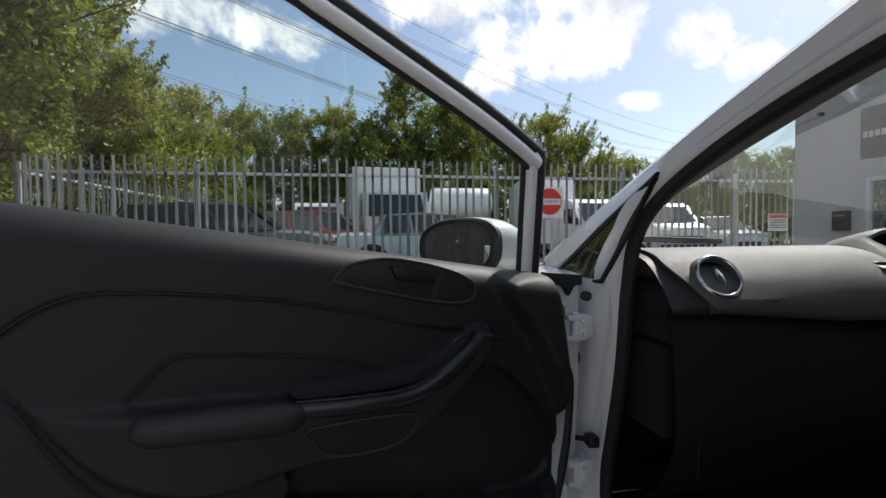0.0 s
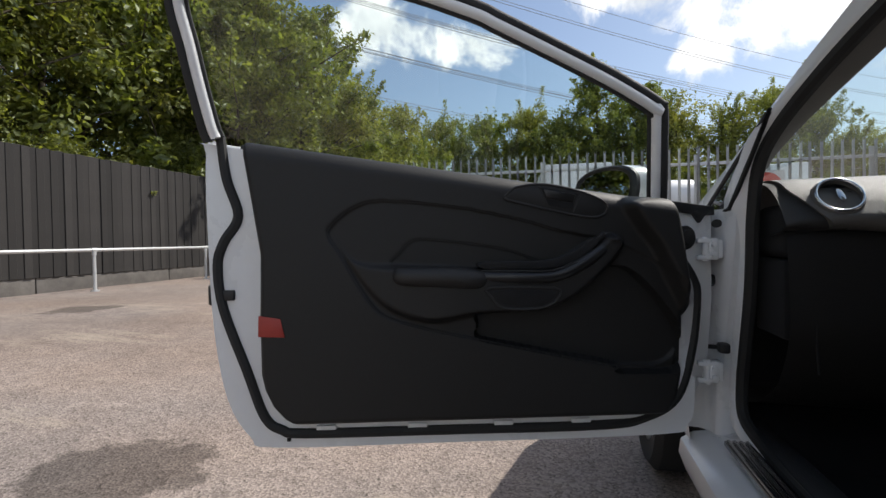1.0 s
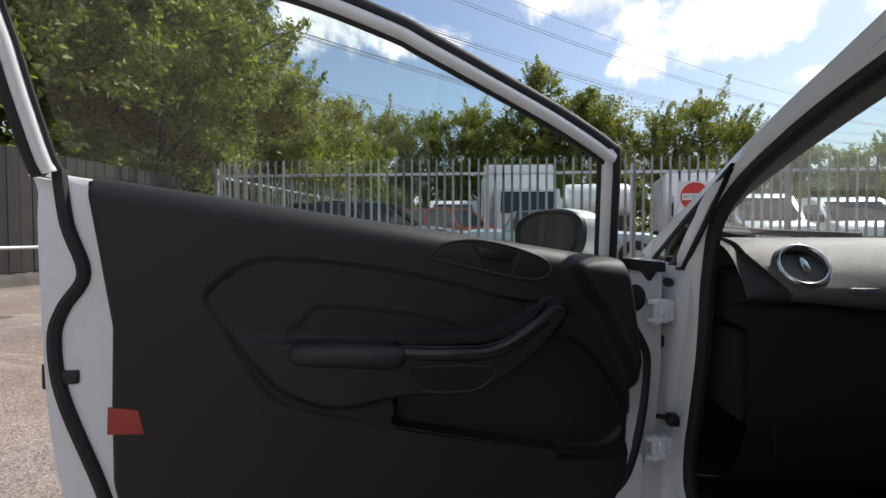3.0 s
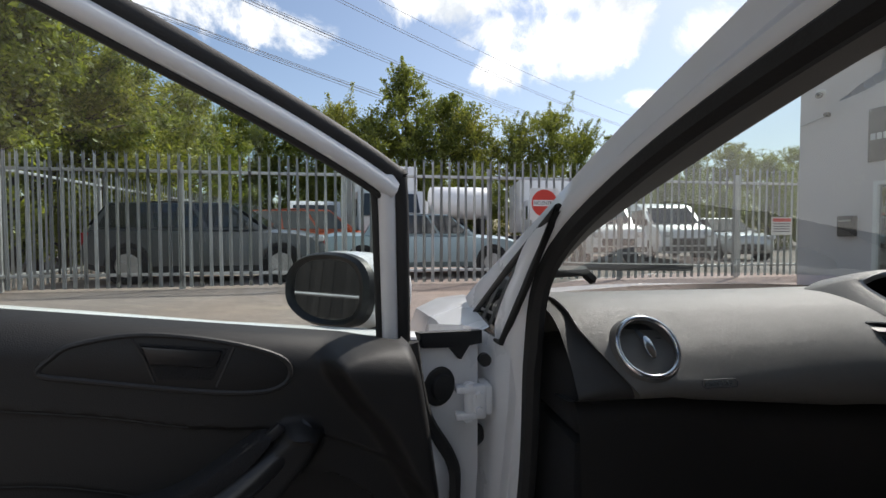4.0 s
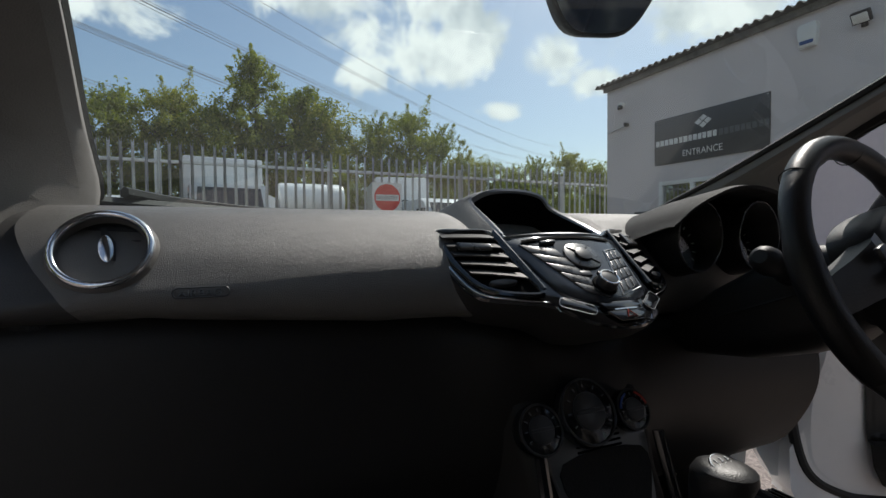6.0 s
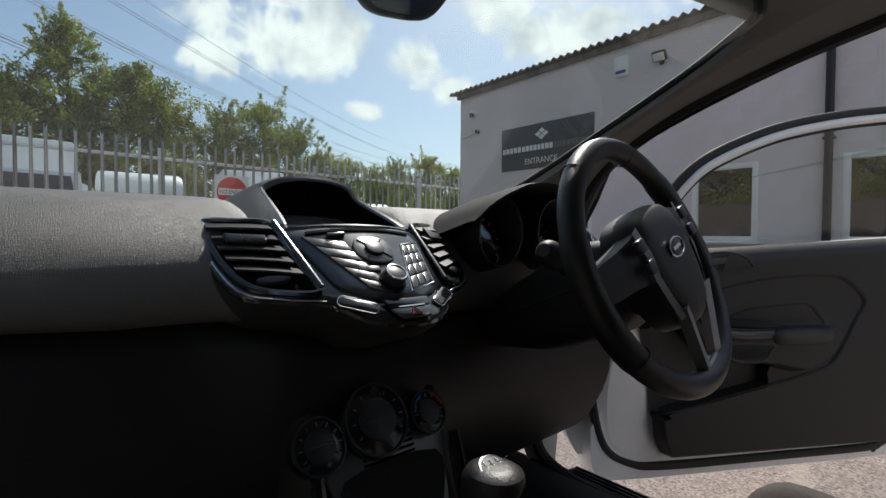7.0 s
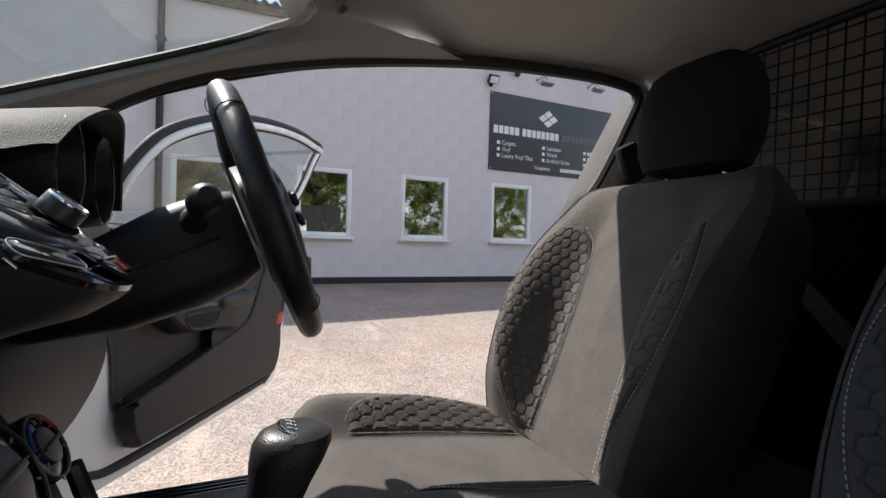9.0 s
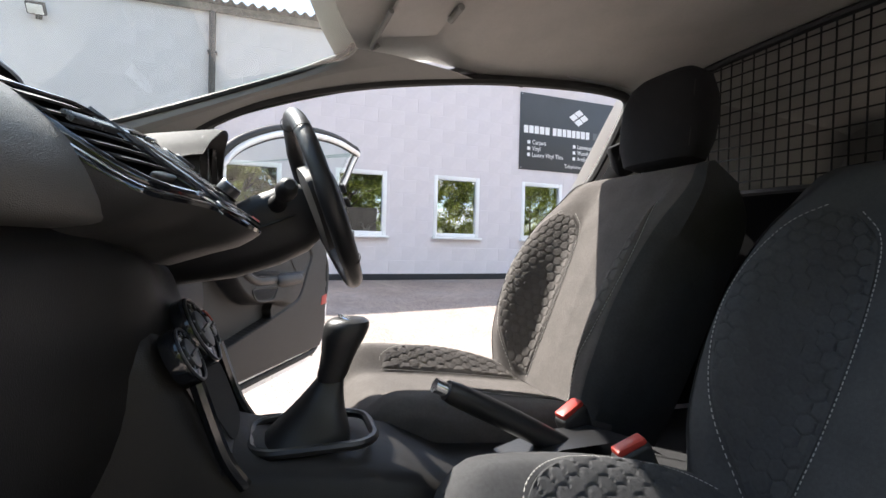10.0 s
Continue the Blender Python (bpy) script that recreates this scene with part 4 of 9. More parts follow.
def plant():
    rng = random.Random(21)
    # the tall belt behind the board fence
    for i, y in enumerate((-5.5, -2.6, 0.2, 2.6, 5.0, 7.2, 9.6, 12.0)):
        k = ("round", "bushy", "round", "open", "bushy", "round", "bushy", "round")[i]
        plant_tree(k, -12.7 + rng.uniform(-0.6, 0.5), y, rng.uniform(1.02, 1.18) * (1.35 if k == "bushy" else 1.05), (LEAF_C, LEAF_A, LEAF_B)[i % 3], rng.uniform(0, 6), "dense leafy tree behind the board fence")
    for y in (-4, -1.2, 1.4, 3.9, 6.3, 8.7):
        plant_tree("bushy", -10.6 + rng.uniform(-0.3, 0.1), y, rng.uniform(0.47, 0.56), LEAF_A, rng.uniform(0, 6), "leafy hedge shrub hanging over the board fence", "shrub", "shrub")
    for i, y in enumerate((-3.5, 1.0, 5.6, 10.5, 15.0)):
        plant_tree("round", -15.5 + rng.uniform(-1, 1), y, rng.uniform(1.25, 1.45), (LEAF_C, LEAF_A)[i % 2], rng.uniform(0, 6), "tall leafy tree in the belt behind the fence")
    # along the side fence
    for i, y in enumerate((13.5, 16.5, 19.5, 22.5)):
        plant_tree(("bushy", "round")[i % 2], -9.3 + rng.uniform(-0.5, 0.5), y, rng.uniform(0.85, 1.0), (LEAF_B, LEAF_A, LEAF_C)[i % 3], rng.uniform(0, 6), "leafy tree beside the side fence")
    for k, x, y, z, leaf in (("round", -10.0, 10.0, 1.04, LEAF_A), ("round", -9.3, 12.3, 1.02, LEAF_C), ("round", -9.6, 11.0, 0.98, LEAF_A), ("bushy", -8.9, 14.6, 0.98, LEAF_B)):
        plant_tree(k, x, y, z, leaf, x * 3 + y, "full leafy tree rising beside the side fence")
    # across the back of the yard
    row = [(-8.5, 26, "round", 1.0), (-5.8, 27, "bushy", 1.35), (-3.4, 27.5, "round", 1.08), (-1.2, 27.5, "bushy", 1.3), (1.0, 27, "tall", 1.17), (3.2, 27.5, "round", 1.15), (5.0, 28, "bushy", 1.35), (7.4, 27.5, "open", 0.98), (9.6, 27.5, "round", 1.08), (11.8, 28, "open", 0.95), (13.8, 28.5, "bushy", 1.02), (16.2, 28.5, "round", 0.75), (18.8, 29, "bushy", 0.95), (21.3, 29.5, "open", 0.82), (24.0, 30, "round", 0.92), (27.5, 30, "bushy", 1.1), (31, 31, "round", 0.95)]
    for i, (x, y, k, s) in enumerate(row):
        plant_tree(k, x, y, s, (LEAF_A, LEAF_C, LEAF_B, LEAF_A)[i % 4], rng.uniform(0, 6), "leafy tree along the back of the yard")
    for i in range(13):
        plant_tree("bushy", -7 + i * 3.0, 25.0 + rng.uniform(-0.5, 0.5), rng.uniform(0.55, 0.72), (LEAF_C, LEAF_A)[i % 2], rng.uniform(0, 6), "low dense shrub along the back of the yard", "shrub", "shrub")
    # behind the camera, seen in the panes and mirrors
    for i in range(7):
        plant_tree(("round", "bushy")[i % 2], -17 + rng.uniform(-2, 1), -24 + i * 3.2, rng.uniform(1.0, 1.3), (LEAF_A, LEAF_C)[i % 2], rng.uniform(0, 6), "leafy tree beyond the yard")


plant()

# ---- parked vehicles ----
TYRE = material("tyre_rubber", (0.02, 0.02, 0.02), 0.85, scale=20, vary=0.2)
ALLOY = material("alloy_wheel", (0.5, 0.5, 0.51), 0.35, 0.8, scale=10, vary=0.08)
DARK_GLASS = material("dark_car_glass", (0.025, 0.03, 0.032), 0.06, scale=4, vary=0.1, spec=0.8)
LAMP_CLEAR = material("headlamp_lens", (0.6, 0.62, 0.64), 0.1, 0.3, scale=10, vary=0.1)
LAMP_RED = material("tail_lamp_lens", (0.4, 0.02, 0.02), 0.15, scale=10, vary=0.1)


def wheel(parent, x, y, r, side):
    bm = bmesh.new()
    prof = [(r * 0.62, 0.09), (r * 0.9, 0.10), (r, 0.07), (r, -0.07), (r * 0.9, -0.10), (r * 0.62, -0.09)]
    rows = [[(x + p * math.cos(t), y + q, r + p * math.sin(t)) for p, q in prof] for t in (2 * math.pi * i / 28 for i in range(29))]
    loft(bm, rows)
    w = part("wheel", bm, TYRE, parent)
    bm = bmesh.new()
    cyl(bm, (x, y + side * 0.052, r + 0.01), r * 1.16, 0.02, "y", 28)
    part("wheel_arch", bm, BLACK_PLASTIC, parent)
    bm = bmesh.new()
    cyl(bm, (x, y + side * 0.05, r), r * 0.64, 0.05, "y", 28)
    for i in range(5):
        a = 2 * math.pi * i / 5
        box(bm, (x + r * 0.32 * math.cos(a), y + side * 0.085, r + r * 0.32 * math.sin(a)), (r * 0.6, 0.025, r * 0.13), 0.006, Matrix.Rotation(-a, 4, "Y"))
    cyl(bm, (x, y + side * 0.09, r), r * 0.14, 0.03, "y", 14)
    part("rim", bm, ALLOY, w)


def parked_car(name, at, turn, length, width, height, paint, label, belt, nose, rear, screen, hatch, cat="car"):
    """A car that faces local +x. belt: waist height; nose/rear: bonnet and tail heights; screen, hatch: where the glass starts and ends, as fractions of the length from the tail."""
    c = thing(name, label, cat, Matrix.Translation((at[0], at[1], ground_z(*at))) @ Matrix.Rotation(radians(turn), 4, "Z"), "parked vehicles behind the fence")
    L, W, H = length, width, height
    xs = [-L / 2, -L / 2 + 0.05, -L / 2 + 0.3, -L * 0.25, 0, L * 0.22, L / 2 - 0.55, L / 2 - 0.15, L / 2]
    tops = [rear - 0.25, rear - 0.06, rear, belt + 0.02, belt, belt - 0.01, nose, nose - 0.10, nose - 0.30]
    lows = [0.42, 0.30, 0.24, 0.22, 0.22, 0.22, 0.22, 0.28, 0.40]
    half = [W * 0.40, W * 0.46, W * 0.49, W / 2, W / 2, W / 2, W * 0.49, W * 0.45, W * 0.34]
    bm = bmesh.new()
    rows = []
    for x, t, b, h in zip(xs, tops, lows, half):
        m = b + (t - b) * 0.55
        rows.append([(x, -h * 0.88, b), (x, -h, b + 0.12), (x, -h, m), (x, -h * 0.95, t - 0.05), (x, -h * 0.82, t), (x, 0, t + 0.03), (x, h * 0.82, t), (x, h * 0.95, t - 0.05), (x, h, m), (x, h, b + 0.12), (x, h * 0.88, b)])
    loft(bm, rows, close=True, cap=True)
    part("body", bm, paint, c)
    g0, g1 = -L / 2 + L * hatch, -L / 2 + L * screen
    r0, r1 = g0 + (H - rear) * 0.55, g1 - (H - belt) * 1.25
    wb, wt = W * 0.44, W * 0.36
    bm = bmesh.new()
    rows = []
    for x, z, w in ((g0, rear - 0.03, wb), (r0, H - 0.06, wt), ((r0 + r1) / 2, H, wt), (r1, H - 0.04, wt), (g1, belt - 0.03, wb)):
        rows.append([(x, -w, z - 0.02), (x, -w * 0.7, z), (x, w * 0.7, z), (x, w, z - 0.02)])
    loft(bm, rows)
    part("roof", bm, paint, c)
    for s in (-1, 1):
        for a, b in ((0.03, 0.33), (0.36, 0.66), (0.69, 0.97)):
            bm = bmesh.new()

            def edge(u, top):
                xl, xh = g0 + 0.08 + (g1 - g0 - 0.16) * u, r0 + 0.02 + (r1 - r0 - 0.04) * u
                k = 0.86 if top else 0.06
                return (xl + (xh - xl) * k, s * ((wb + 0.035) + (wt - wb) * k), belt + (H - belt) * k)
            loft(bm, [[edge(a, False), edge(b, False)], [edge(a, True), edge(b, True)]])
            part("side_window", bm, DARK_GLASS, c)
        bm = bmesh.new()
        loft(bm, [[(g0, s * wb, belt - 0.02), (g1, s * wb, belt - 0.02)], [(r0, s * wt, H - 0.06), (r1, s * wt, H - 0.05)]])
        part("pillar_frame", bm, paint, c)
        bm = bmesh.new()
        box(bm, (L / 2 - 0.13, s * W * 0.36, nose - 0.14), (0.22, 0.28, 0.14), 0.03)
        part("headlight", bm, LAMP_CLEAR, c)
        bm = bmesh.new()
        box(bm, (-L / 2 + 0.10, s * W * 0.40, rear - 0.22), (0.16, 0.2, 0.26), 0.03)
        part("tail_light", bm, LAMP_RED, c)
        bm = bmesh.new()
        box(bm, (g1 - 0.25, s * (W / 2 + 0.06), belt + 0.05), (0.12, 0.18, 0.12), 0.03)
        part("wing_mirror", bm, paint, c)
        for x in (-L * 0.305, L * 0.315):
            wheel(c, x, s * (W / 2 - 0.05), 0.32 if H < 1.55 else 0.36, s)
            bm = bmesh.new()
            cyl(bm, (x, s * (W / 2 - 0.06), 0.36), 0.40 if H >= 1.55 else 0.36, 0.16, "y", 24)
            part("wheel_arch", bm, BLACK_PLASTIC, c)
    for x0, z0, x1, z1, nm in ((g1 + 0.01, belt, r1 + 0.03, H - 0.07, "windscreen"), (g0 - 0.01, rear, r0 - 0.03, H - 0.09, "rear_window")):
        bm = bmesh.new()
        loft(bm, [[(x0, -wb * 0.93, z0 + 0.03), (x0, wb * 0.93, z0 + 0.03)], [(x1, -wt * 0.93, z1), (x1, wt * 0.93, z1)]])
        o = part(nm, bm, DARK_GLASS, c)
        o.location = (0.02 if nm == "windscreen" else -0.02, 0, 0.012)
    bm = bmesh.new()
    box(bm, (L / 2 - 0.02, 0, 0.48), (0.05, W * 0.5, 0.22), 0.02)
    part("grille", bm, BLACK_PLASTIC, c)
    return c


parked_car("suv", (-4.2, 9.75), 1, 4.45, 1.84, 1.62, material("grey_paint", (0.105, 0.112, 0.118), 0.3, 0.4, scale=3, vary=0.05, coat=0.5), "dark grey SUV parked behind the palisade fence", 1.05, 1.0, 1.08, 0.74, 0.03)
parked_car("hatchback", (-2.55, 13.2), 2, 4.2, 1.8, 1.66, material("orange_paint", (0.55, 0.10, 0.03), 0.3, 0.2, scale=3, vary=0.05, coat=0.5), "orange-red hatchback parked behind the grey SUV", 1.05, 1.0, 1.1, 0.76, 0.03)
parked_car("saloon", (0.15, 10.2), 2, 4.55, 1.78, 1.42, material("ice_blue_paint", (0.36, 0.46, 0.50), 0.3, 0.4, scale=3, vary=0.05, coat=0.5), "pale silver-blue saloon parked behind the fence", 0.93, 0.88, 0.96, 0.74, 0.20)
parked_car("estate_car", (11.8, 15.5), -95, 4.3, 1.8, 1.55, material("silver_paint", (0.45, 0.47, 0.48), 0.3, 0.5, scale=3, vary=0.05, coat=0.5), "silver car parked at the back of the yard", 1.0, 0.95, 1.05, 0.75, 0.03)


def van(at, turn, label, H=2.05, W=1.9, L=4.8):
    c = thing("van", label, "van", Matrix.Translation((at[0], at[1], ground_z(*at))) @ Matrix.Rotation(radians(turn), 4, "Z"), "parked vehicles behind the fence")
    bm = bmesh.new()
    prof = [(-L / 2, 0.35), (-L / 2, H - 0.08), (-L / 2 + 0.15, H), (L / 2 - 1.7, H), (L / 2 - 1.35, H - 0.12), (L / 2 - 0.72, 1.25), (L / 2 - 0.15, 1.08), (L / 2, 0.85), (L / 2, 0.32)]
    slab(bm, [(x, z) for x, z in prof], W, Matrix.Translation((0, W / 2, 0)) @ Matrix.Rotation(radians(90), 4, "X"), 0.06)
    part("body", bm, VAN_WHITE, c)
    bm = bmesh.new()
    loft(bm, [[(L / 2 - 0.72, -W * 0.43, 1.27), (L / 2 - 0.72, W * 0.43, 1.27)], [(L / 2 - 1.28, -W * 0.40, H - 0.18), (L / 2 - 1.28, W * 0.40, H - 0.18)]])
    o = part("windscreen", bm, DARK_GLASS, c)
    o.location = (0.03, 0, 0.015)
    for s in (-1, 1):
        bm = bmesh.new()
        box(bm, (L / 2 - 1.55, s * (W / 2 + 0.003), 1.5), (0.75, 0.012, 0.5), 0.004)
        part("side_window", bm, DARK_GLASS, c)
        bm = bmesh.new()
        box(bm, (L / 2 - 0.03, s * W * 0.37, 0.92), (0.12, 0.3, 0.18), 0.03)
        part("headlight", bm, LAMP_CLEAR, c)
        bm = bmesh.new()
        box(bm, (L / 2 - 0.85, s * (W / 2 + 0.12), 1.32), (0.10, 0.18, 0.24), 0.03)
        part("wing_mirror", bm, BLACK_PLASTIC, c)
        for x in (-L * 0.30, L * 0.32):
            wheel(c, x, s * (W / 2 - 0.05), 0.33, s)
    bm = bmesh.new()
    box(bm, (L / 2 + 0.01, 0, 0.68), (0.05, W * 0.6, 0.22), 0.02)
    part("grille", bm, BLACK_PLASTIC, c)
    bm = bmesh.new()
    box(bm, (L / 2 + 0.01, 0, 0.45), (0.08, W * 0.98, 0.16), 0.03)
    part("bumper", bm, BLACK_PLASTIC, c)
    return c


VAN_WHITE = material("white_van_paint", (0.72, 0.73, 0.74), 0.4, scale=2, vary=0.04)
van((-3.3, 18.5), -84, "white camper van parked facing the fence", 2.2)
van((6.4, 15.2), -88, "white panel van parked facing the fence", 2.1)
van((9.2, 15.6), -92, "white panel van parked at the back of the yard", 2.0)


def lorry(at, turn, tank):
    c = thing("lorry", "white tank lorry parked at the back of the yard" if tank else "white box lorry parked at the back of the yard", "lorry", Matrix.Translation((at[0], at[1], ground_z(*at))) @ Matrix.Rotation(radians(turn), 4, "Z"), "parked vehicles behind the fence")
    bm = bmesh.new()
    slab(bm, [(1.4, 0.55), (1.4, 2.1), (1.7, 2.25), (2.6, 2.25), (2.95, 1.45), (3.0, 0.55)], 2.0, Matrix.Translation((0, 1.0, 0)) @ Matrix.Rotation(radians(90), 4, "X"), 0.06)
    part("cab", bm, VAN_WHITE, c)
    bm = bmesh.new()
    loft(bm, [[(2.97, -0.85, 1.48), (2.97, 0.85, 1.48)], [(2.65, -0.8, 2.15), (2.65, 0.8, 2.15)]])
    o = part("windscreen", bm, DARK_GLASS, c)
    o.location = (0.03, 0, 0.01)
    for s in (-1, 1):
        bm = bmesh.new()
        box(bm, (2.2, s * 1.003, 1.75), (0.6, 0.012, 0.5), 0.004)
        part("side_window", bm, DARK_GLASS, c)
        for x in (-2.0, 2.3):
            wheel(c, x, s * 0.92, 0.40, s)
    bm = bmesh.new()
    if tank:
        cyl(bm, (0.1, 0, 2.12), 0.62, 2.3, "x", 32, bevel=0.1)
    else:
        box(bm, (-0.9, 0, 2.1), (4.2, 2.2, 2.2), 0.05)
    part("tank" if tank else "box_body", bm, VAN_WHITE, c)
    bm = bmesh.new()
    box(bm, (-0.2, 0, 0.75), (5.6, 0.9, 0.22), 0.02)
    if tank:
        for x in (-0.7, 0.1, 0.9):
            box(bm, (x, 0, 1.15), (0.2, 1.3, 0.75), 0.02)
    part("chassis", bm, BLACK_PLASTIC, c)


lorry((-0.75, 16.2), -84, False)
lorry((2.35, 17.2), 180, True)
lorry((6.2, 18.8), -100, False)

# ---- power lines ----


def pylon_and_lines():
    p = thing("pylon", "grey lattice electricity pylon rising behind the trees", "pylon", Matrix.Translation((-37.0, 47.0, 0)))
    bm = bmesh.new()
    H = 42.0
    def w_at(z):
        return 3.2 * (1 - z / H) ** 1.2 + 0.55
    levels = [0, 7, 13, 18.5, 23.5, 28, 32, 35.5, 38.5, 42]
    for z0, z1 in zip(levels, levels[1:]):
        a, b = w_at(z0), w_at(z1)
        for sx, sy in ((1, 1), (-1, 1), (-1, -1), (1, -1)):
            tube(bm, [(sx * a, sy * a, z0), (sx * b, sy * b, z1)], 0.14, 5)
        for (x0, y0), (x1, y1) in (((1, 1), (-1, 1)), ((-1, 1), (-1, -1)), ((-1, -1), (1, -1)), ((1, -1), (1, 1))):
            tube(bm, [(x0 * a, y0 * a, z0), (x1 * b, y1 * b, z1)], 0.08, 4)
            tube(bm, [(x1 * a, y1 * a, z0), (x0 * b, y0 * b, z1)], 0.08, 4)
    part("tower", bm, GALV_RAIL, p)
    for z, r in ((26, 7.5), (32, 6.0), (38, 4.8)):
        bm = bmesh.new()
        for s in (-1, 1):
            tube(bm, [(0, 0, z + 1.4), (s * r * 0.6, -s * r * 0.8, z)], 0.12, 5)
            tube(bm, [(0, 0, z - 0.2), (s * r * 0.6, -s * r * 0.8, z)], 0.12, 5)
            tube(bm, [(s * r * 0.6, -s * r * 0.8, z), (s * r * 0.6, -s * r * 0.8, z - 2.2)], 0.10, 6)
        part("crossarm", bm, GALV_RAIL, p)
    wire = material("cable_aluminium", (0.30, 0.31, 0.32), 0.6, 0.3, scale=1, vary=0.1)
    for z, r in ((26, 7.5), (32, 6.0), (38, 4.8), (42.5, 0.0)):
        for s in ((-1, 1) if r else (1,)):
            for k in ((0.0, 0.4) if r else (0.0,)):
                a = Vector((-37 + s * r * 0.6, 47 - s * r * 0.8, z - (2.2 if r else 0.5) + k))
                for far in (Vector((204, 150, 4)), Vector((-200, -150, 4))):
                    b = a + far
                    bm = bmesh.new()
                    line = []
                    for j in range(41):
                        u = j / 40
                        q = a.lerp(b, u)
                        q.z -= 9.0 * 4 * u * (1 - u)
                        line.append(q)
                    tube(bm, line, 0.035, 4)
                    tagged(finish("power_cable", bm, wire), "thin sagging overhead power cable", "cable", "overhead power cables")


pylon_and_lines()

# ---- the white car ----
# x to the car's right, y ahead, z up; the doors hinge at x = +-0.85, y = 0
car = thing("car", "white three-door car-derived van with both doors open", "car")

APERTURE = [(0.703, -0.075, 0.98), (0.70, -0.105, 1.09), (0.685, -0.17, 1.165), (0.665, -0.29, 1.232), (0.65, -0.44, 1.285), (0.637, -0.64, 1.332), (0.628, -0.90, 1.372), (0.622, -1.20, 1.396), (0.622, -1.39, 1.396), (0.632, -1.465, 1.375), (0.645, -1.442, 1.29), (0.668, -1.37, 1.13), (0.69, -1.28, 0.97), (0.71, -1.26, 0.60), (0.70, -1.18, 0.44), (0.69, -1.0, 0.395), (0.688, -0.30, 0.388), (0.688, -0.08, 0.395), (0.695, 0.02, 0.43), (0.694, 0.036, 0.52), (0.694, 0.010, 0.625), (0.696, -0.034, 0.785)]
SCREEN_EDGE = [(0.70, 0.34, 1.015), (0.645, 0.20, 1.085), (0.618, 0.0, 1.16), (0.588, -0.20, 1.232), (0.56, -0.40, 1.300), (0.545, -0.475, 1.325), (0.515, -0.525, 1.342), (0.47, -0.54, 1.35)]


def ring_out(p, grow, dx, s):
    d = Vector((0, p.y + 0.70, p.z - 0.90)).normalized()
    k = 1 - (0.42 * min(1.0, max(0.0, (p.z - 0.97) / 0.12)) + 0.30 * min(1.0, max(0.0, (p.z - 1.14) / 0.10))) * min(1.0, max(0.0, (p.y + 1.0) / 0.2)) - 0.62 * min(1.0, max(0.0, (p.z - 0.85) / 0.15)) * min(1.0, max(0.0, (-1.0 - p.y) / 0.2))
    k *= 1 - 0.55 * min(1.0, max(0.0, (p.y + 0.25) / 0.15)) * min(1.0, max(0.0, (1.0 - p.z) / 0.1))
    grow, dx = grow * k, dx * k if dx > 0 else dx
    return (p.x + s * dx, p.y + d.y * grow, p.z + d.z * grow)


